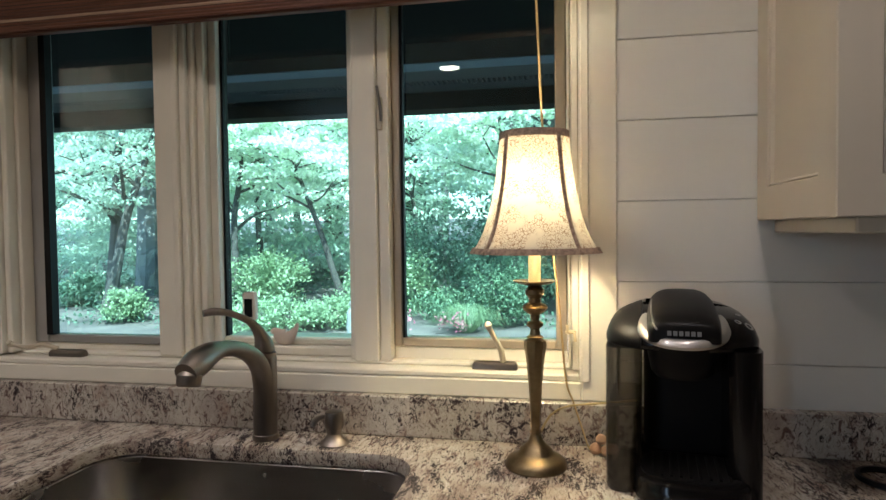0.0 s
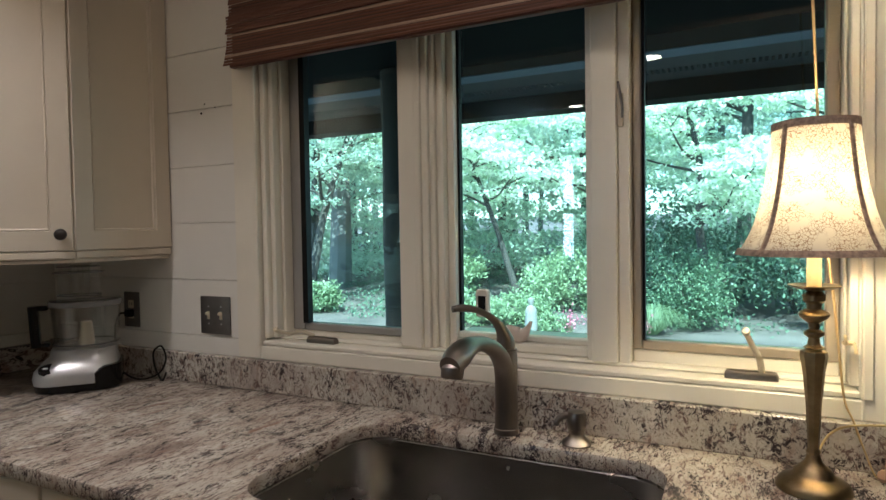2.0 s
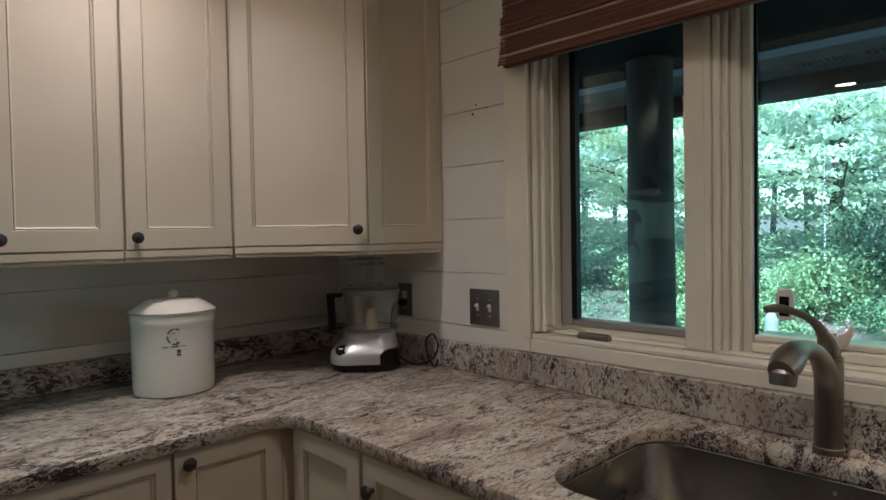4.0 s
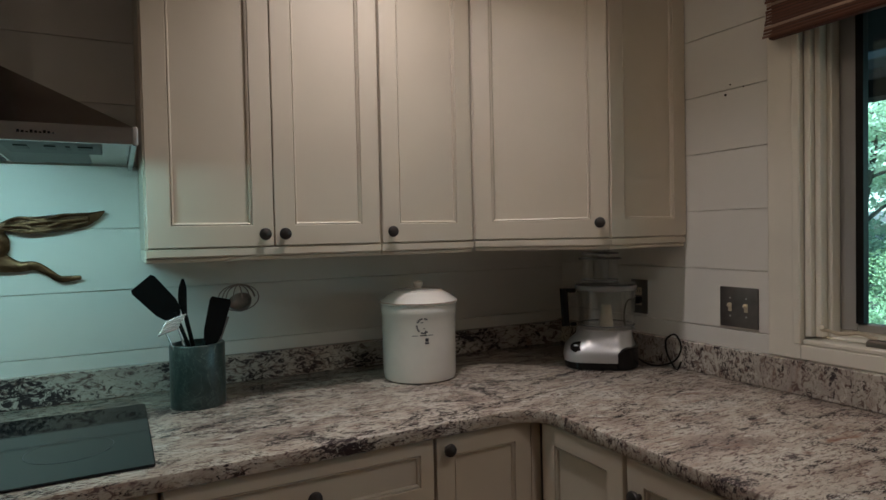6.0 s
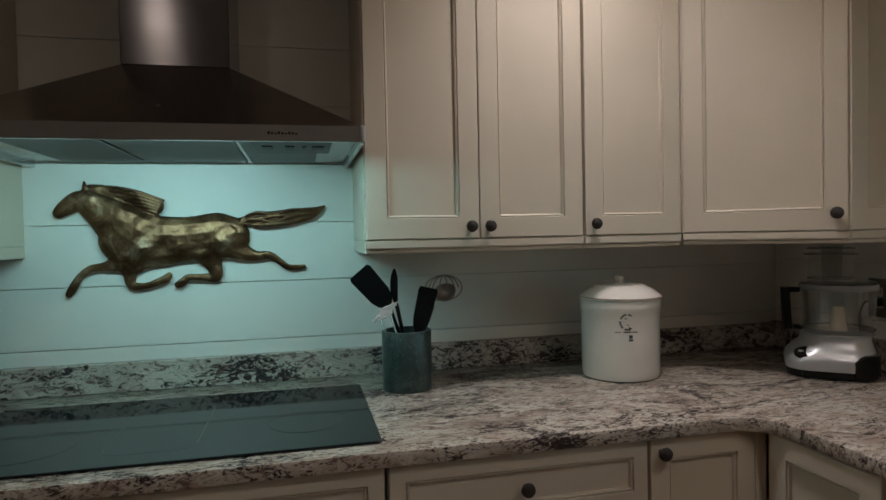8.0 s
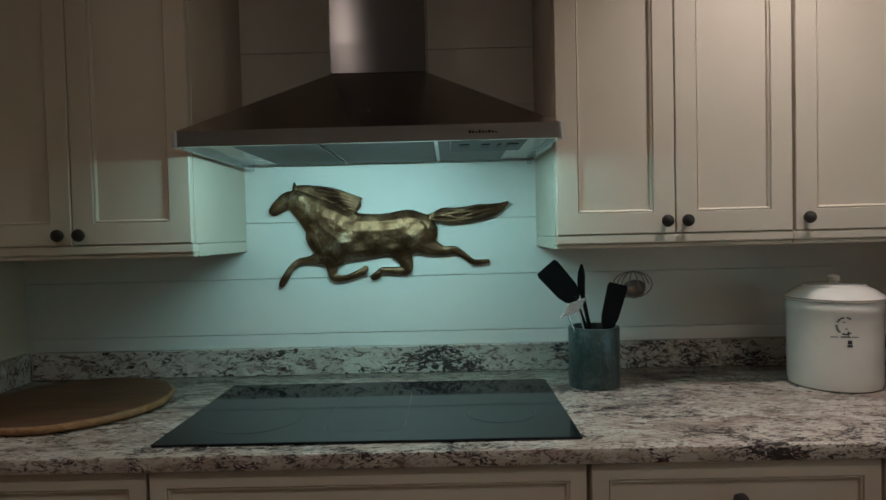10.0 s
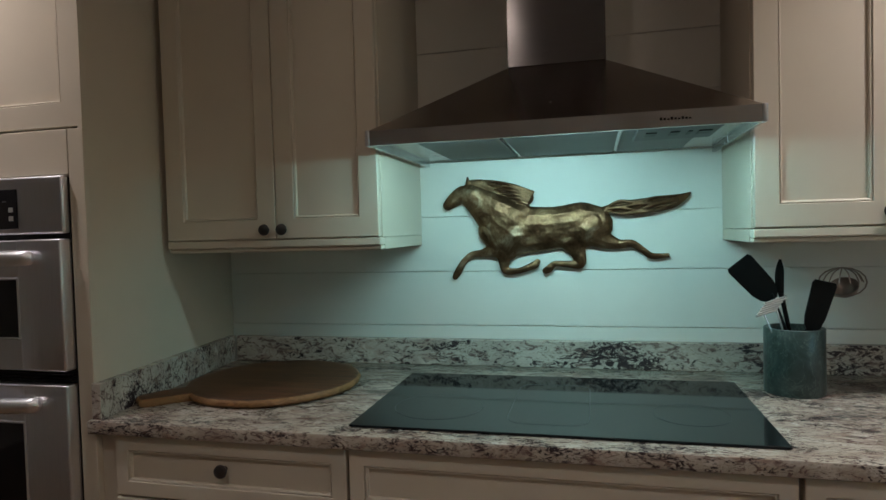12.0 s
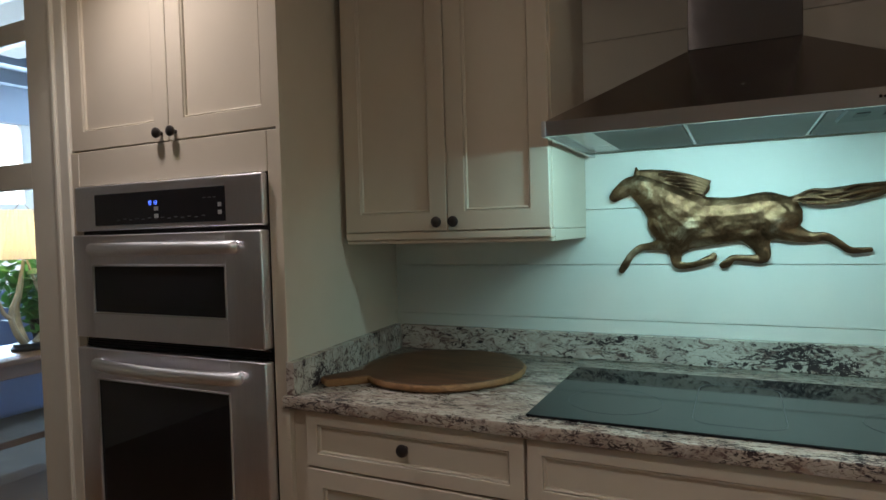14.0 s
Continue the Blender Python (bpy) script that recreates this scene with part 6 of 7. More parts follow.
box(bm, PX - 0.14, PX - 0.001, -4.05, -2.35, CEIL + 0.15, 3.3)
solo("wall_sunroom_east", bm, M_BLUEWALL, "pale painted wall", "wall", kind="structure")
bm = bm_new()
box(bm, -6.35, PX, -8.2, -2.45, 3.3, 3.4)
for k in range(7):
    box(bm, -6.2, PX - 0.141, -7.9 + 0.8 * k, -7.78 + 0.8 * k, 3.15, 3.2995)
solo("ceiling_sunroom", bm, surface("sunroom_ceiling", (0.16, 0.18, 0.20), 0.8, vary=0.15), "dark beamed ceiling of the next room", "ceiling", kind="structure")
w = thing("window_2", (-4.4, -8.1, 0.55), "wide white framed sunroom window", "window", kind="structure")
for x in (-5.9, -4.95, -4.0, -3.05):
    bm = bm_new()
    box(bm, x, x + 0.10, -8.16, -8.08, 0.55, 2.75, 0.003)
    part("window_frame", bm, M_TRIM, w)
bm = bm_new()
box(bm, -5.8, -2.95, -8.155, -8.085, 1.72, 1.80, 0.003)
part("window_rail", bm, M_TRIM, w)
for x in (-5.8, -4.85, -3.9):
    bm = bm_new()
    box(bm, x, x + 0.85, -8.125, -8.119, 0.55, 2.75)
    part("pane", bm, M_CLEARPANE, w, "clear glass pane").visible_shadow = False

# table, lamp, plant and sofa in the next room
M_TABLE = wood_material("table_wood", (0.22, 0.10, 0.05), (0.10, 0.045, 0.025), 0.3, 1.0, (1, 10, 10))
tb = thing("side_table", (-2.43, -3.98, 0), "dark wooden side table in the next room", "table")
bm = bm_new()
box(bm, -3.05, -2.05, -4.25, -3.70, 0.715, 0.745, 0.006, segs=2)
part("tabletop", bm, M_TABLE, tb)
bm = bm_new()
box(bm, -3.00, -2.10, -4.20, -3.75, 0.64, 0.7145, 0.003)
part("apron", bm, M_TABLE, tb)
for x in (-3.0, -2.14):
    for y in (-4.20, -3.79):
        bm = bm_new()
        loft(bm, [[(x + 0.02 + s * a, y + 0.02 + s * b, z) for a, b in ((-1, -1), (1, -1), (1, 1), (-1, 1))] for s, z in ((0.015, 0.0), (0.024, 0.6395))])
        part("leg", bm, M_TABLE, tb)
bm = bm_new()
box(bm, -2.97, -2.13, -4.175, -4.155, 0.16, 0.20, 0.003)
part("stretcher", bm, M_TABLE, tb)

LX, LY = -2.43, -3.95
al = thing("antler_lamp", (LX, LY, 0.746), "table lamp with an antler base and a lit pleated shade", "lamp")
bm = bm_new()
lathe(bm, [(0, 0), (0.085, 0), (0.088, 0.012), (0.075, 0.022), (0.070, 0.038), (0, 0.04)], (LX, LY, 0.746), 28)
part("foot", bm, M_BLACK, al)
M_ANTLER = surface("antler", (0.50, 0.36, 0.20), 0.6, vary=0.3, coarse=20, relief=0.2)
for k in range(3):
    a = 2.1 * k + 0.4
    bm = bm_new()
    ca, sa = math.cos(a), math.sin(a)
    tube(bm, [(LX + 0.03 * ca, LY + 0.03 * sa, 0.78, 0.020), (LX + 0.09 * ca, LY + 0.09 * sa, 0.86, 0.017), (LX + 0.12 * ca, LY + 0.12 * sa, 0.96, 0.014), (LX + 0.06 * ca, LY + 0.06 * sa, 1.08, 0.011), (LX + 0.01 * ca, LY + 0.01 * sa, 1.25, 0.006)], 10)
    tube(bm, [(LX + 0.11 * ca, LY + 0.11 * sa, 0.93, 0.013), (LX + 0.17 * ca, LY + 0.17 * sa, 0.97, 0.010), (LX + 0.20 * ca, LY + 0.19 * sa, 1.05, 0.004)], 8)
    part("antler", bm, M_ANTLER, al, "tan antler branch")
M_PLEAT = surface("pleated_linen", (0.80, 0.70, 0.50), 0.9, vary=0.1, relief=0.1)
tr_n, tr_l = M_PLEAT.node_tree.nodes, M_PLEAT.node_tree.links
tr_b, tr_m = tr_n.new("ShaderNodeBsdfTranslucent"), tr_n.new("ShaderNodeMixShader")
tr_b.inputs[0].default_value, tr_m.inputs[0].default_value = (0.85, 0.72, 0.48, 1), 0.5
tr_l.new(tr_n["Principled BSDF"].outputs[0], tr_m.inputs[1])
tr_l.new(tr_b.outputs[0], tr_m.inputs[2])
tr_l.new(tr_m.outputs[0], tr_n["Material Output"].inputs[0])
bm = bm_new()
rings = []
for r, z in ((0.205, 1.258), (0.165, 1.40), (0.130, 1.525)):
    rings.append([(LX + (r + (0.005 if k % 2 else -0.005)) * math.cos(2 * math.pi * k / 72), LY + (r + (0.005 if k % 2 else -0.005)) * math.sin(2 * math.pi * k / 72), z) for k in range(72)])
loft(bm, rings, False, False)
part("shade", bm, M_PLEAT, al, "cream pleated shade", smooth=0)
bm = bm_new()
tube(bm, [(LX - 0.06, LY, 1.30, 0.003), (LX - 0.07, LY, 1.45, 0.003), (LX, LY, 1.57, 0.003), (LX + 0.07, LY, 1.45, 0.003), (LX + 0.06, LY, 1.30, 0.003)], 8)
part("harp", bm, M_BRASS, al)
lamp("sunroom_daylight", "AREA", look((-4.4, -8.06, 1.65), (-4.4, 0, 1.5)), 95, (0.58, 0.80, 1.0), size=2.8, size_y=2.1)
lamp("antler_bulb", "POINT", pose(LX, LY, 1.38), 0.9, (1.0, 0.78, 0.5), radius=0.03)

M_SOFA = surface("blue_grey_cloth", (0.13, 0.16, 0.26), 0.9, vary=0.15, fine=220, relief=0.3)
sf = thing("sofa", (-3.4, -5.6, 0), "blue-grey upholstered sofa in the next room", "sofa")
for nm, a in (("seat_base", (-4.6, -2.2, -6.0, -5.1, 0.08, 0.42)), ("backrest", (-4.6, -2.2, -5.28, -5.0, 0.425, 0.92)), ("armrest", (-4.85, -4.605, -6.0, -5.0, 0.08, 0.66)), ("armrest", (-2.195, -1.95, -6.0, -5.0, 0.08, 0.66))):
    bm = bm_new()
    box(bm, *a, 0.05, segs=4)
    part(nm, bm, M_SOFA, sf)
for x in (-4.5, -3.6, -2.9):
    bm = bm_new()
    box(bm, x, x + 0.55, -5.50, -5.31, 0.45, 0.99, 0.07, segs=4)
    part("back_cushion", bm, M_SOFA, sf, "soft blue-grey back cushion")


def leaf_cloud(centres, spread, count, size, rng, flat=0.6, droop=0.2):
    """Many small folded leaves scattered round the centres; returns verts and faces."""
    c = centres[rng.integers(0, len(centres), count)]
    p = c + rng.normal(0, 1, (count, 3)) * spread
    a, tilt, s = rng.uniform(0, 2 * np.pi, count), rng.normal(-droop, flat, count), size * rng.uniform(0.6, 1.3, count)
    d = np.stack([np.cos(a) * np.cos(tilt), np.sin(a) * np.cos(tilt), np.sin(tilt)], 1)
    side = np.stack([-np.sin(a), np.cos(a), rng.normal(0, 0.35, count)], 1)
    w = (s * 0.27)[:, None]
    L = s[:, None]
    v = np.stack([p - d * L / 2, p - d * L * 0.1 + side * w, p + d * L * 0.22 + side * w * 0.75, p + d * L / 2, p + d * L * 0.22 - side * w * 0.75, p - d * L * 0.1 - side * w], 1).reshape(-1, 3)
    f = np.arange(count * 6).reshape(-1, 6)
    return v, f


def leaf_mesh(name, v, f, material):
    me = bpy.data.meshes.new(name)
    me.from_pydata(v.tolist(), [], f.tolist())
    me.materials.append(material)
    return me


rng = np.random.default_rng(7)
pl = thing("potted_plant", (-2.62, -4.10, 0.746), "leafy green houseplant in a pot behind the lamp", "plant")
bm = bm_new()
lathe(bm, [(0, 0), (0.06, 0), (0.085, 0.14), (0.09, 0.15), (0.08, 0.15), (0, 0.13)], (-2.62, -4.10, 0.746), 24)
part("pot", bm, M_BLACK, pl)
v, f = leaf_cloud(np.array([(-2.62, -4.10, 1.02), (-2.52, -4.14, 1.12), (-2.74, -4.06, 1.10)]), 0.09, 420, 0.10, rng)
lf = new("foliage", leaf_mesh("foliage", v - np.array((-2.62, -4.10, 0.746)), f, leaf_material("house_leaf", (0.03, 0.13, 0.02), (0.10, 0.30, 0.05))))
lf.parent = pl


# ---- outdoors ----
M_GROUND = surface("leaf_litter", (0.12, 0.10, 0.09), 0.95, vary=0.5, coarse=0.8, fine=30, relief=0.6)
M_BARK = surface("bark", (0.05, 0.045, 0.04), 0.95, vary=0.4, coarse=6, fine=40, relief=0.8, stretch=(1, 1, 0.3))
M_LEAF = leaf_material("tree_leaf", (0.32, 0.43, 0.33), (0.55, 0.66, 0.54), 0.55)
M_BLOOM = leaf_material("pale_leaf", (0.50, 0.65, 0.48), (0.90, 0.93, 0.84), 0.55)
# distance haze is put into the far leaf colour: paler, greyer green
M_FARHAZE = leaf_material("far_leaf_haze", (0.42, 0.53, 0.44), (0.68, 0.78, 0.66), 0.6)
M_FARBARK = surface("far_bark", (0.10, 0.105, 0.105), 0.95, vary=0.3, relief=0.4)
M_BUSH = leaf_material("bush_leaf", (0.065, 0.12, 0.08), (0.15, 0.25, 0.17), 0.4)
M_LIME = leaf_material("lime_leaf", (0.16, 0.25, 0.13), (0.32, 0.43, 0.26), 0.45)
M_ROUND = leaf_material("clipped_leaf", (0.09, 0.17, 0.10), (0.19, 0.30, 0.18), 0.4)
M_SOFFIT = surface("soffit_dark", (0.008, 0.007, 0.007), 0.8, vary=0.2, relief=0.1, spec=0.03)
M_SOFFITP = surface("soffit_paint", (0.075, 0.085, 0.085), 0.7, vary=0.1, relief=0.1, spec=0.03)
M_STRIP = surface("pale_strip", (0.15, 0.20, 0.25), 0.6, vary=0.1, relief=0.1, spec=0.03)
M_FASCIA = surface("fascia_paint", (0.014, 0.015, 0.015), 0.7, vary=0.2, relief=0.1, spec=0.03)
GZ = -0.45


def ground_z(x, y):
    d = max(0.0, abs(y - 2) - 4)
    return GZ + 0.10 * noise.noise(Vector((x * 0.35, y * 0.35, 0))) * min(1, d / 6) + max(0, y - 15) * 0.035


bm = bm_new()
bmesh.ops.create_grid(bm, x_segments=150, y_segments=150, size=150)
for v in bm.verts:
    v.co.z = ground_z(v.co.x, v.co.y)
solo("ground", bm, M_GROUND, "brown leaf-covered woodland ground", "ground", kind="structure")

# eave: dark soffit, a pale strip, a vented board and the fascia
ev = thing("porch_eave", (-0.6, 3.0, 2.146), "dark porch eave with a vented soffit outside the window", "eave", kind="structure")
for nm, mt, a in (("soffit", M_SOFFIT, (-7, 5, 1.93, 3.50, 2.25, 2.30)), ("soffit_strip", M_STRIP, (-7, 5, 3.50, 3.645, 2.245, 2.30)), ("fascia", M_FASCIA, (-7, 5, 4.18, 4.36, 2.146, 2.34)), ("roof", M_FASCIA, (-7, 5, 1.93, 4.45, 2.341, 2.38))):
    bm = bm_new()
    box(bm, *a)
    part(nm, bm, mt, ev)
bm = bm_new()
box(bm, -7, 5, 3.646, 3.90, 2.252, 2.30)
box(bm, -7, 5, 4.00, 4.179, 2.252, 2.30)
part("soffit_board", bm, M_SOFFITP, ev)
bm = bm_new()
box(bm, -7, 5, 3.90, 4.00, 2.275, 2.30)
part("vent_back", bm, M_DARK, ev)
bm = bm_new()
for k in range(300):
    x = -5.5 + 0.030 * k
    if (k % 50) > 1:
        box(bm, x, x + 0.013, 3.9002, 3.9998, 2.2525, 2.262)
    else:
        box(bm, x, x + 0.0298, 3.9002, 3.9998, 2.2525, 2.262)
box(bm, -7, 5, 3.944, 3.956, 2.2515, 2.2524)
tagged(part("vent_bars", bm, M_SOFFITP, ev), "pierced soffit vent strip", kind="stuff")
bm = bm_new()
rings = []
for k in range(16):
    z = GZ - 0.1 + (2.2495 - GZ + 0.1) * k / 15
    rings.append([(-1.735 + (0.115 + 0.012 * noise.noise(Vector((math.cos(a), math.sin(a), z * 1.7)))) * math.cos(a), 3.24 + (0.115 + 0.012 * noise.noise(Vector((math.cos(a), 4 + math.sin(a), z * 1.7)))) * math.sin(a), z) for a in [2 * math.pi * i / 20 for i in range(20)]])
loft(bm, rings)
solo("porch_post", bm, M_DARKWOOD, "rough dark log post holding up the porch eave", "post", kind="structure")


def tree(at, height, lean, crown, leaf, count, size, limbs=9, thick=0.11, label="", seed=1, z0=0.25, bark=None):
    """A tapered trunk with forking limbs and sprays of leaves in flat layers."""
    r, bark = random.Random(seed), bark or M_BARK
    g = np.random.default_rng(seed)
    base = Vector((at[0], at[1], ground_z(*at) - 0.1))
    t = thing("tree", base, label or "slender woodland tree in fresh green leaf", "tree", "trees outside the window")
    bm = bm_new()
    pts = []
    for k in range(6):
        q = k / 5
        pts.append((base.x + lean[0] * q + 0.18 * r.uniform(-1, 1) * q, base.y + lean[1] * q + 0.18 * r.uniform(-1, 1) * q, base.z + height * q, thick * (1.15 - 0.9 * q)))
    tube(bm, pts, 9, smooth=4)
    line = spline(pts, 6)
    centres = []
    for k in range(limbs):
        q = z0 + (0.97 - z0) * (k + r.random() * 0.6) / limbs
        o = line[min(int(q * (len(line) - 1)), len(line) - 1)]
        a, reach = r.uniform(0, 6.283), crown * (1.15 - 0.65 * q) * r.uniform(0.6, 1.1)
        p = [o]
        for s in (0.35, 0.7, 1.0):
            p.append(np.array((o[0] + math.cos(a) * reach * s + r.uniform(-.12, .12), o[1] + math.sin(a) * reach * s + r.uniform(-.12, .12), o[2] + reach * (0.34 * s + r.uniform(-.08, .08)), o[3] * (0.55 - 0.42 * s))))
        p[0] = np.array((*o[:3], o[3] * 0.6))
        tube(bm, p, 6, smooth=3)
        for j in range(1, 4):
            for _ in range(4):
                w = 0.20 * reach + 0.12
                centres.append((p[j][0] + r.uniform(-w, w), p[j][1] + r.uniform(-w, w), p[j][2] + r.uniform(-.08, .12)))
        b = a + r.choice((-0.8, 0.8))
        e = p[2]
        sub = [(*e[:3], e[3] * 0.8), (e[0] + 0.3 * reach * math.cos(b), e[1] + 0.3 * reach * math.sin(b), e[2] + 0.12 * reach, e[3] * 0.5), (e[0] + 0.55 * reach * math.cos(b), e[1] + 0.55 * reach * math.sin(b), e[2] + 0.15 * reach, e[3] * 0.2)]
        tube(bm, sub, 5, smooth=3)
        for s in sub[1:]:
            centres += [(s[0] + r.uniform(-.25, .25), s[1] + r.uniform(-.25, .25), s[2] + r.uniform(-.08, .1)) for _ in range(3)]
    part("trunk", bm, bark, t)
    v, f = leaf_cloud(np.array(centres), np.array((0.14, 0.14, 0.035)) * max(1, crown / 2.0), count, size, g, 0.45, 0.45)
    cr = new("crown", leaf_mesh("crown", v - np.array(base), f, leaf))
    cr.parent = t
    return t


PALE = "dogwood tree with layered pale green sprays"
tree((-5.15, 14.9), 5.0, (-1.5, -0.3), 3.0, M_BLOOM, 9000, 0.13, 15, 0.085, PALE, 3, 0.5)
tree((-9.0, 18.0), 6.5, (0.3, -0.6), 3.2, M_BLOOM, 11000, 0.14, 15, 0.10, PALE, 4, 0.35)
tree((-3.9, 17.6), 6.4, (-0.5, 0.2), 3.0, M_BLOOM, 10000, 0.14, 14, 0.08, PALE, 5, 0.35)
tree((-0.6, 13.2), 5.0, (-0.6, -0.5), 2.6, M_BLOOM, 11000, 0.12, 13, 0.10, PALE, 8, 0.42)
tree((1.6, 14.0), 5.5, (-0.5, -0.6), 2.8, M_BLOOM, 11000, 0.13, 12, 0.11, PALE, 9, 0.40)
tree((-10.6, 13.4), 6.4, (0.6, 0.1), 2.8, M_LEAF, 7000, 0.12, 13, 0.15, "", 11, 0.36)
tree((-10.1, 12.6), 5.6, (1.5, 0.4), 2.2, M_LEAF, 4500, 0.11, 9, 0.12, "", 12, 0.42)
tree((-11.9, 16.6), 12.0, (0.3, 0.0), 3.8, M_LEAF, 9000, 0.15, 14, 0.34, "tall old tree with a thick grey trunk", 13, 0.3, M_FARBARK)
tree((-8.3, 15.0), 6.0, (0.4, 0.1), 2.8, M_BLOOM, 11000, 0.13, 12, 0.10, PALE, 14, 0.34)
tree((-0.2, 16.5), 9.0, (0.1, 0.0), 3.0, M_LEAF, 7000, 0.14, 12, 0.17, "", 15, 0.35)
tree((3.2, 18.5), 9.0, (-0.2, 0.0), 3.6, M_LEAF, 8000, 0.15, 12, 0.2, "", 16, 0.3)
tree((-5.0, 21.0), 10.0, (0.2, 0.0), 3.8, M_LEAF, 9000, 0.16, 13, 0.24, "", 17, 0.22)
tree((-15.0, 21.0), 10.0, (0.3, 0.0), 4.0, M_LEAF, 9000, 0.16, 13, 0.24, "", 18, 0.22)
tree((-8.6, 23.0), 11.0, (0.0, 0.0), 4.0, M_LEAF, 9000, 0.17, 13, 0.3, "", 19, 0.2)
tree((-14.5, 15.0), 8.0, (0.2, 0.0), 3.4, M_LEAF, 8000, 0.14, 13, 0.18, "", 20, 0.28)
tree((-1.8, 24.0), 11.0, (0.0, 0.0), 4.2, M_LEAF, 9000, 0.17, 13, 0.3, "", 21, 0.2)


def bush(at, w, h, mat, count, size, seed, label):
    g = np.random.default_rng(seed)
    z = ground_z(*at)
    b = thing("bush", (at[0], at[1], z), label, "bush", "bushes in the garden")
    bm = bm_new()
    c = []
    for k in range(9):
        a, q = g.uniform(0, 6.283), g.uniform(0.3, 1.0)
        tip = (at[0] + w * 0.8 * q * math.cos(a), at[1] + w * 0.8 * q * math.sin(a), z + h * g.uniform(0.45, 0.95))
        tube(bm, [(at[0], at[1], z - 0.05, 0.018), (at[0] + 0.4 * w * q * math.cos(a), at[1] + 0.4 * w * q * math.sin(a), z + h * 0.4, 0.012), (*tip, 0.005)], 5, smooth=3)
    part("stems", bm, M_BARK, b)
    for k in range(60):
        u = g.normal(0, 1, 3)
        u /= np.linalg.norm(u)
        q = g.uniform(0.55, 1.0) * (1 + 0.18 * g.normal())
        c.append((at[0] + w * u[0] * q, at[1] + w * u[1] * q, z + h * (0.5 + 0.5 * u[2] * q)))
    v, f = leaf_cloud(np.array(c), np.array((0.11, 0.11, 0.09)) * max(w, h), count, size, g, 0.7, -0.2)
    v[:, 2] = np.maximum(v[:, 2], z + 0.02)
    lf = new("foliage", leaf_mesh("foliage", v - np.array((at[0], at[1], z)), f, mat))
    lf.parent = b


ROUND = "dense rounded green garden bush"
bush((-0.93, 12.0), 0.58, 1.35, M_ROUND, 6000, 0.055, 31, ROUND)
bush((-2.05, 12.7), 0.85, 0.62, M_ROUND, 4500, 0.06, 32, "low dark green garden bush")
bush((-2.2, 15.4), 1.7, 2.5, M_BUSH, 6500, 0.10, 33, "tall dark green shrub")
bush((0.8, 14.6), 1.7, 2.6, M_BUSH, 6500, 0.10, 34, "tall dark green shrub")
bush((-5.2, 11.2), 0.85, 0.55, M_LIME, 4500, 0.07, 35, "bright green low garden bush")
bush((-4.05, 11.4), 0.75, 0.60, M_LIME, 4000, 0.07, 36, "bright green low garden bush")
bush((-3.7, 13.8), 1.25, 1.35, M_LIME, 5000, 0.09, 37, "spreading lime green shrub")
bush((-7.0, 14.4), 1.1, 1.3, M_LIME, 5000, 0.10, 38, "leafy mid green woodland shrub")
bush((-8.85, 11.7), 0.42, 0.72, M_LIME, 2200, 0.08, 39, "small bright shrub beside the trees")
bush((-11.9, 14.3), 0.9, 0.8, M_BUSH, 4000, 0.10, 40, "dark green shrub under the trees")
bush((-3.1, 10.6), 0.35, 0.35, M_LIME, 1200, 0.06, 41, "small bright clump beside the statue")
bush((-1.2, 14.0), 1.2, 1.5, M_BUSH, 4500, 0.09, 42, "dark green garden bush")
bush((1.6, 12.4), 0.9, 1.1, M_BUSH, 3500, 0.08, 43, "dark green garden bush")
# a tuft of long arching grass leaves, and pink flowers
g = np.random.default_rng(50)
bm = bm_new()
for k in range(520):
    a, q = g.uniform(0, 6.283), g.uniform(0.25, 0.75)
    b0 = Vector((-1.55 + 0.12 * math.cos(a), 11.2 + 0.12 * math.sin(a), ground_z(-1.55, 11.2)))
    d = Vector((math.cos(a), math.sin(a), 0))
    s = Vector((-d.y, d.x, 0)) * 0.0065
    row = [b0, b0 + d * q * 0.35 + Vector((0, 0, 0.42 * (1.2 - q))), b0 + d * q * 0.75 + Vector((0, 0, 0.52 * (1.2 - q))), b0 + d * q + Vector((0, 0, 0.30 * (1.2 - q)))]
    vs = [(bm.verts.new(p - s * (1 - i / 3.2)), bm.verts.new(p + s * (1 - i / 3.2))) for i, p in enumerate(row)]
    for (p, q2), (r2, s2) in zip(vs, vs[1:]):
        bm.faces.new((p, q2, s2, r2))
solo("grass_tuft", bm, M_LIME, "tuft of arching grass-like leaves", "plant", kind="stuff")
c = np.array([(-2.9 + 0.5 * g.random() + 0.9 * k, 10.5 + 0.4 * g.random(), GZ + 0.22 + 0.1 * g.random()) for k in range(2) for _ in range(6)])
v, f = leaf_cloud(c, 0.07, 260, 0.06, g)
solo_me = new("flower_bed", leaf_mesh("flower_bed", v, f, leaf_material("pink_petal", (0.45, 0.08, 0.16), (0.75, 0.30, 0.38))))
tagged(solo_me, "small pink flowers in the garden bed", "flowers", kind="stuff")
bm = bm_new()
sx, sy, sz = -3.35, 10.25, ground_z(-3.35, 10.25)
lathe(bm, [(0, 0), (0.13, 0), (0.13, 0.05), (0.10, 0.07), (0.11, 0.20), (0.095, 0.36), (0.10, 0.44), (0.07, 0.50), (0.03, 0.53), (0.055, 0.58), (0.05, 0.63), (0, 0.66)], (sx, sy, sz), 16)
solo("garden_statue", bm, surface("white_stone", (0.20, 0.20, 0.19), 0.8, vary=0.15, relief=0.2), "small plain white stone garden statue", "statue")
bm = bm_new()
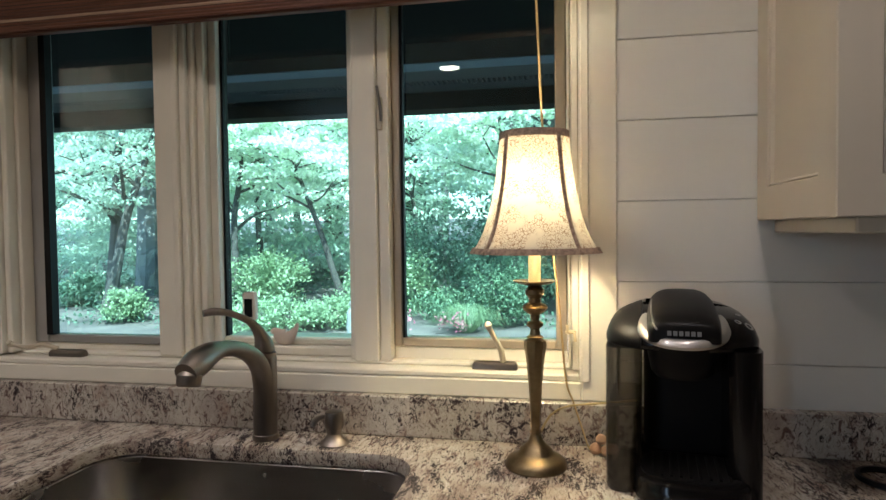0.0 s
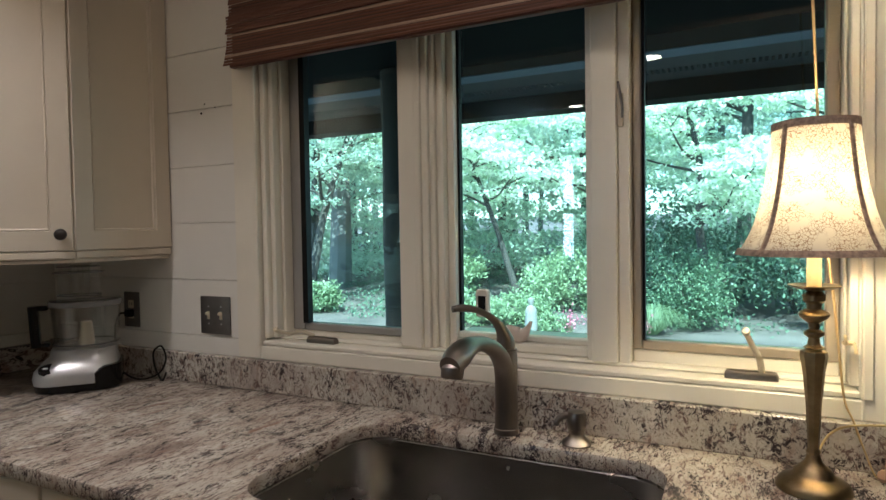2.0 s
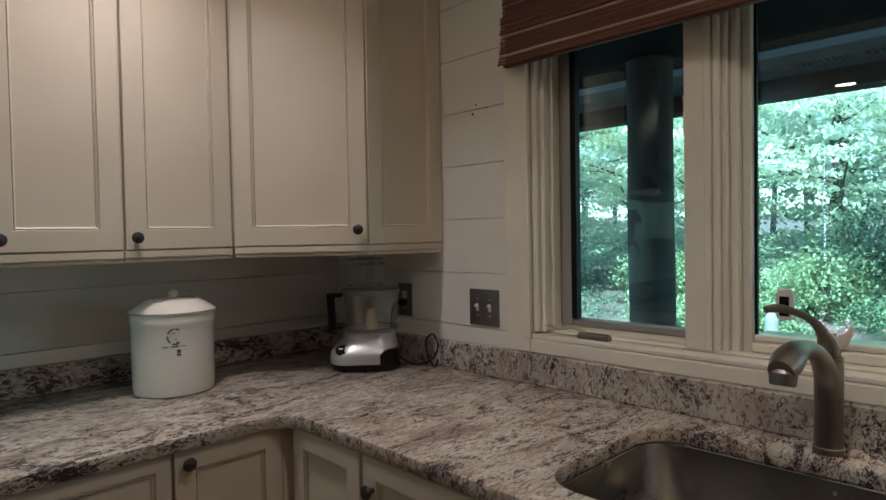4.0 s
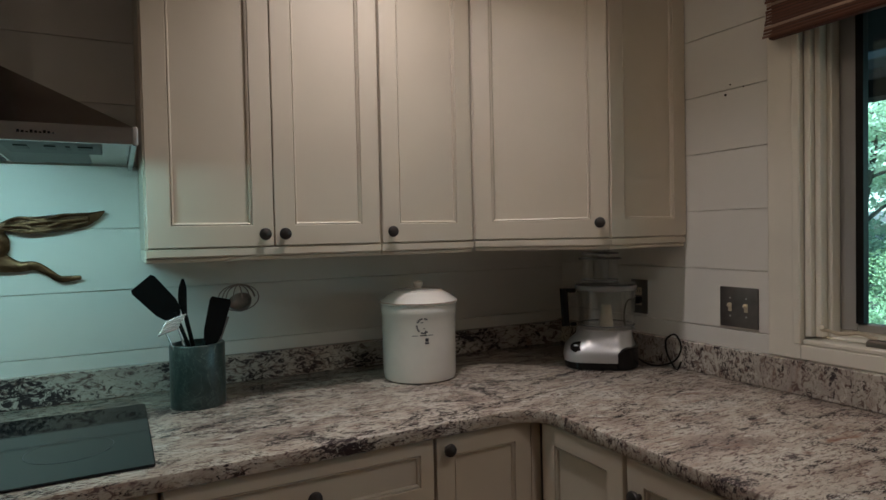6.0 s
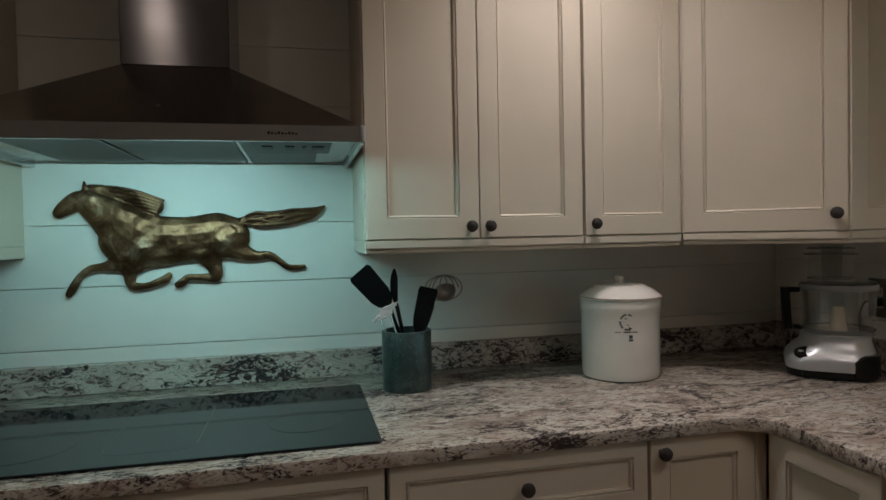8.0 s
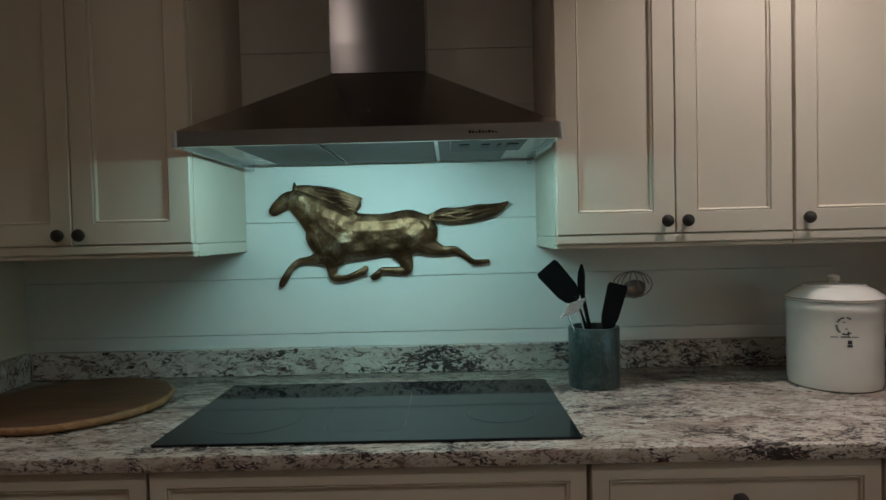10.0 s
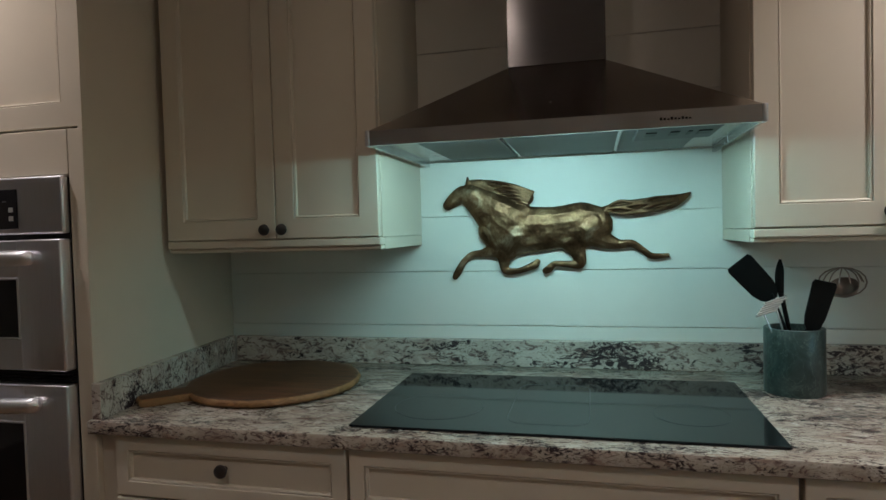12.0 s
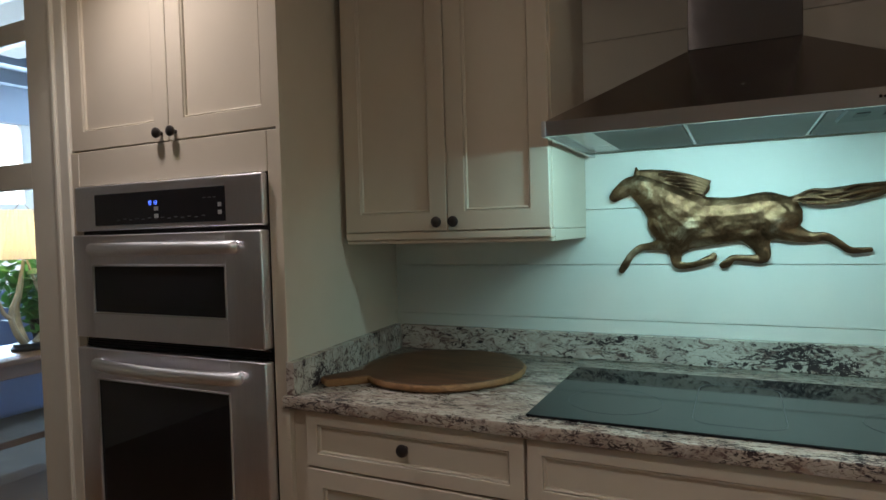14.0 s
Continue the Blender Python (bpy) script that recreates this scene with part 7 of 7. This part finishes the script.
for k in range(26):
    x, y = -3.4 + 0.19 * k + 0.05 * g.random(), 9.95 + 0.25 * g.random()
    s = 0.10 + 0.06 * g.random()
    lathe(bm, [(0, 0), (s, 0.0), (s * 1.05, s * 0.3), (s * 0.7, s * 0.62), (0, s * 0.7)], (x, y, ground_z(x, y) - 0.02), 9)
solo("edging_stones", bm, surface("field_stone", (0.30, 0.29, 0.27), 0.9, vary=0.3, relief=0.4), "row of grey edging stones along the bed", "stones", kind="stuff")

# far woods: trunks and leaf masses behind the near trees
g = np.random.default_rng(60)
c = []
for k in range(900):
    y = g.uniform(25, 46)
    x = g.uniform(-1.25, 0.55) * y * 0.9
    c.append((x, y, ground_z(x, y) + g.uniform(0.2, 1.0) ** 0.8 * 13))
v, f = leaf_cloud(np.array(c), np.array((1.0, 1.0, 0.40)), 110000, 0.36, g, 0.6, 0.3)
tagged(new("far_woods", leaf_mesh("far_woods", v, f, M_FARHAZE)), "distant woodland canopy, leaf colour paled for haze", "woods", kind="stuff")
c = []
for k in range(520):
    y = g.uniform(17.5, 26)
    x = g.uniform(-1.0, 0.42) * y
    c.append((x, y, ground_z(x, y) + 0.3 + 4.2 * g.random() ** 1.3))
v, f = leaf_cloud(np.array(c), np.array((0.42, 0.42, 0.11)), 80000, 0.17, g, 0.5, 0.4)
tagged(new("understory", leaf_mesh("understory", v, f, M_LEAF)), "young trees and saplings filling the wood", "woods", kind="stuff")
bm = bm_new()
for k in range(34):
    y = g.uniform(24, 44)
    x = g.uniform(-1.2, 0.5) * y * 0.9
    z = ground_z(x, y)
    tube(bm, [(x, y, z - 0.2, 0.16 + 0.12 * g.random()), (x + g.uniform(-.3, .3), y, z + 6, 0.13), (x + g.uniform(-.6, .6), y, z + 13, 0.07)], 6, smooth=2)
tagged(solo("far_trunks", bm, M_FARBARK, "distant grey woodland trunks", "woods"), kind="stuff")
c = np.array([(g.uniform(-13, 3), g.uniform(11.2, 24), 0.0) for _ in range(260)])
c[:, 2] = [ground_z(x, y) + 0.10 for x, y, _ in c]
v, f = leaf_cloud(c, np.array((0.25, 0.25, 0.07)), 16000, 0.08, g, 0.6, 0.0)
v[:, 2] = np.maximum(v[:, 2], GZ - 0.05)
tagged(new("undergrowth", leaf_mesh("undergrowth", v, f, M_BUSH)), "low green undergrowth on the woodland floor", "undergrowth", kind="stuff")
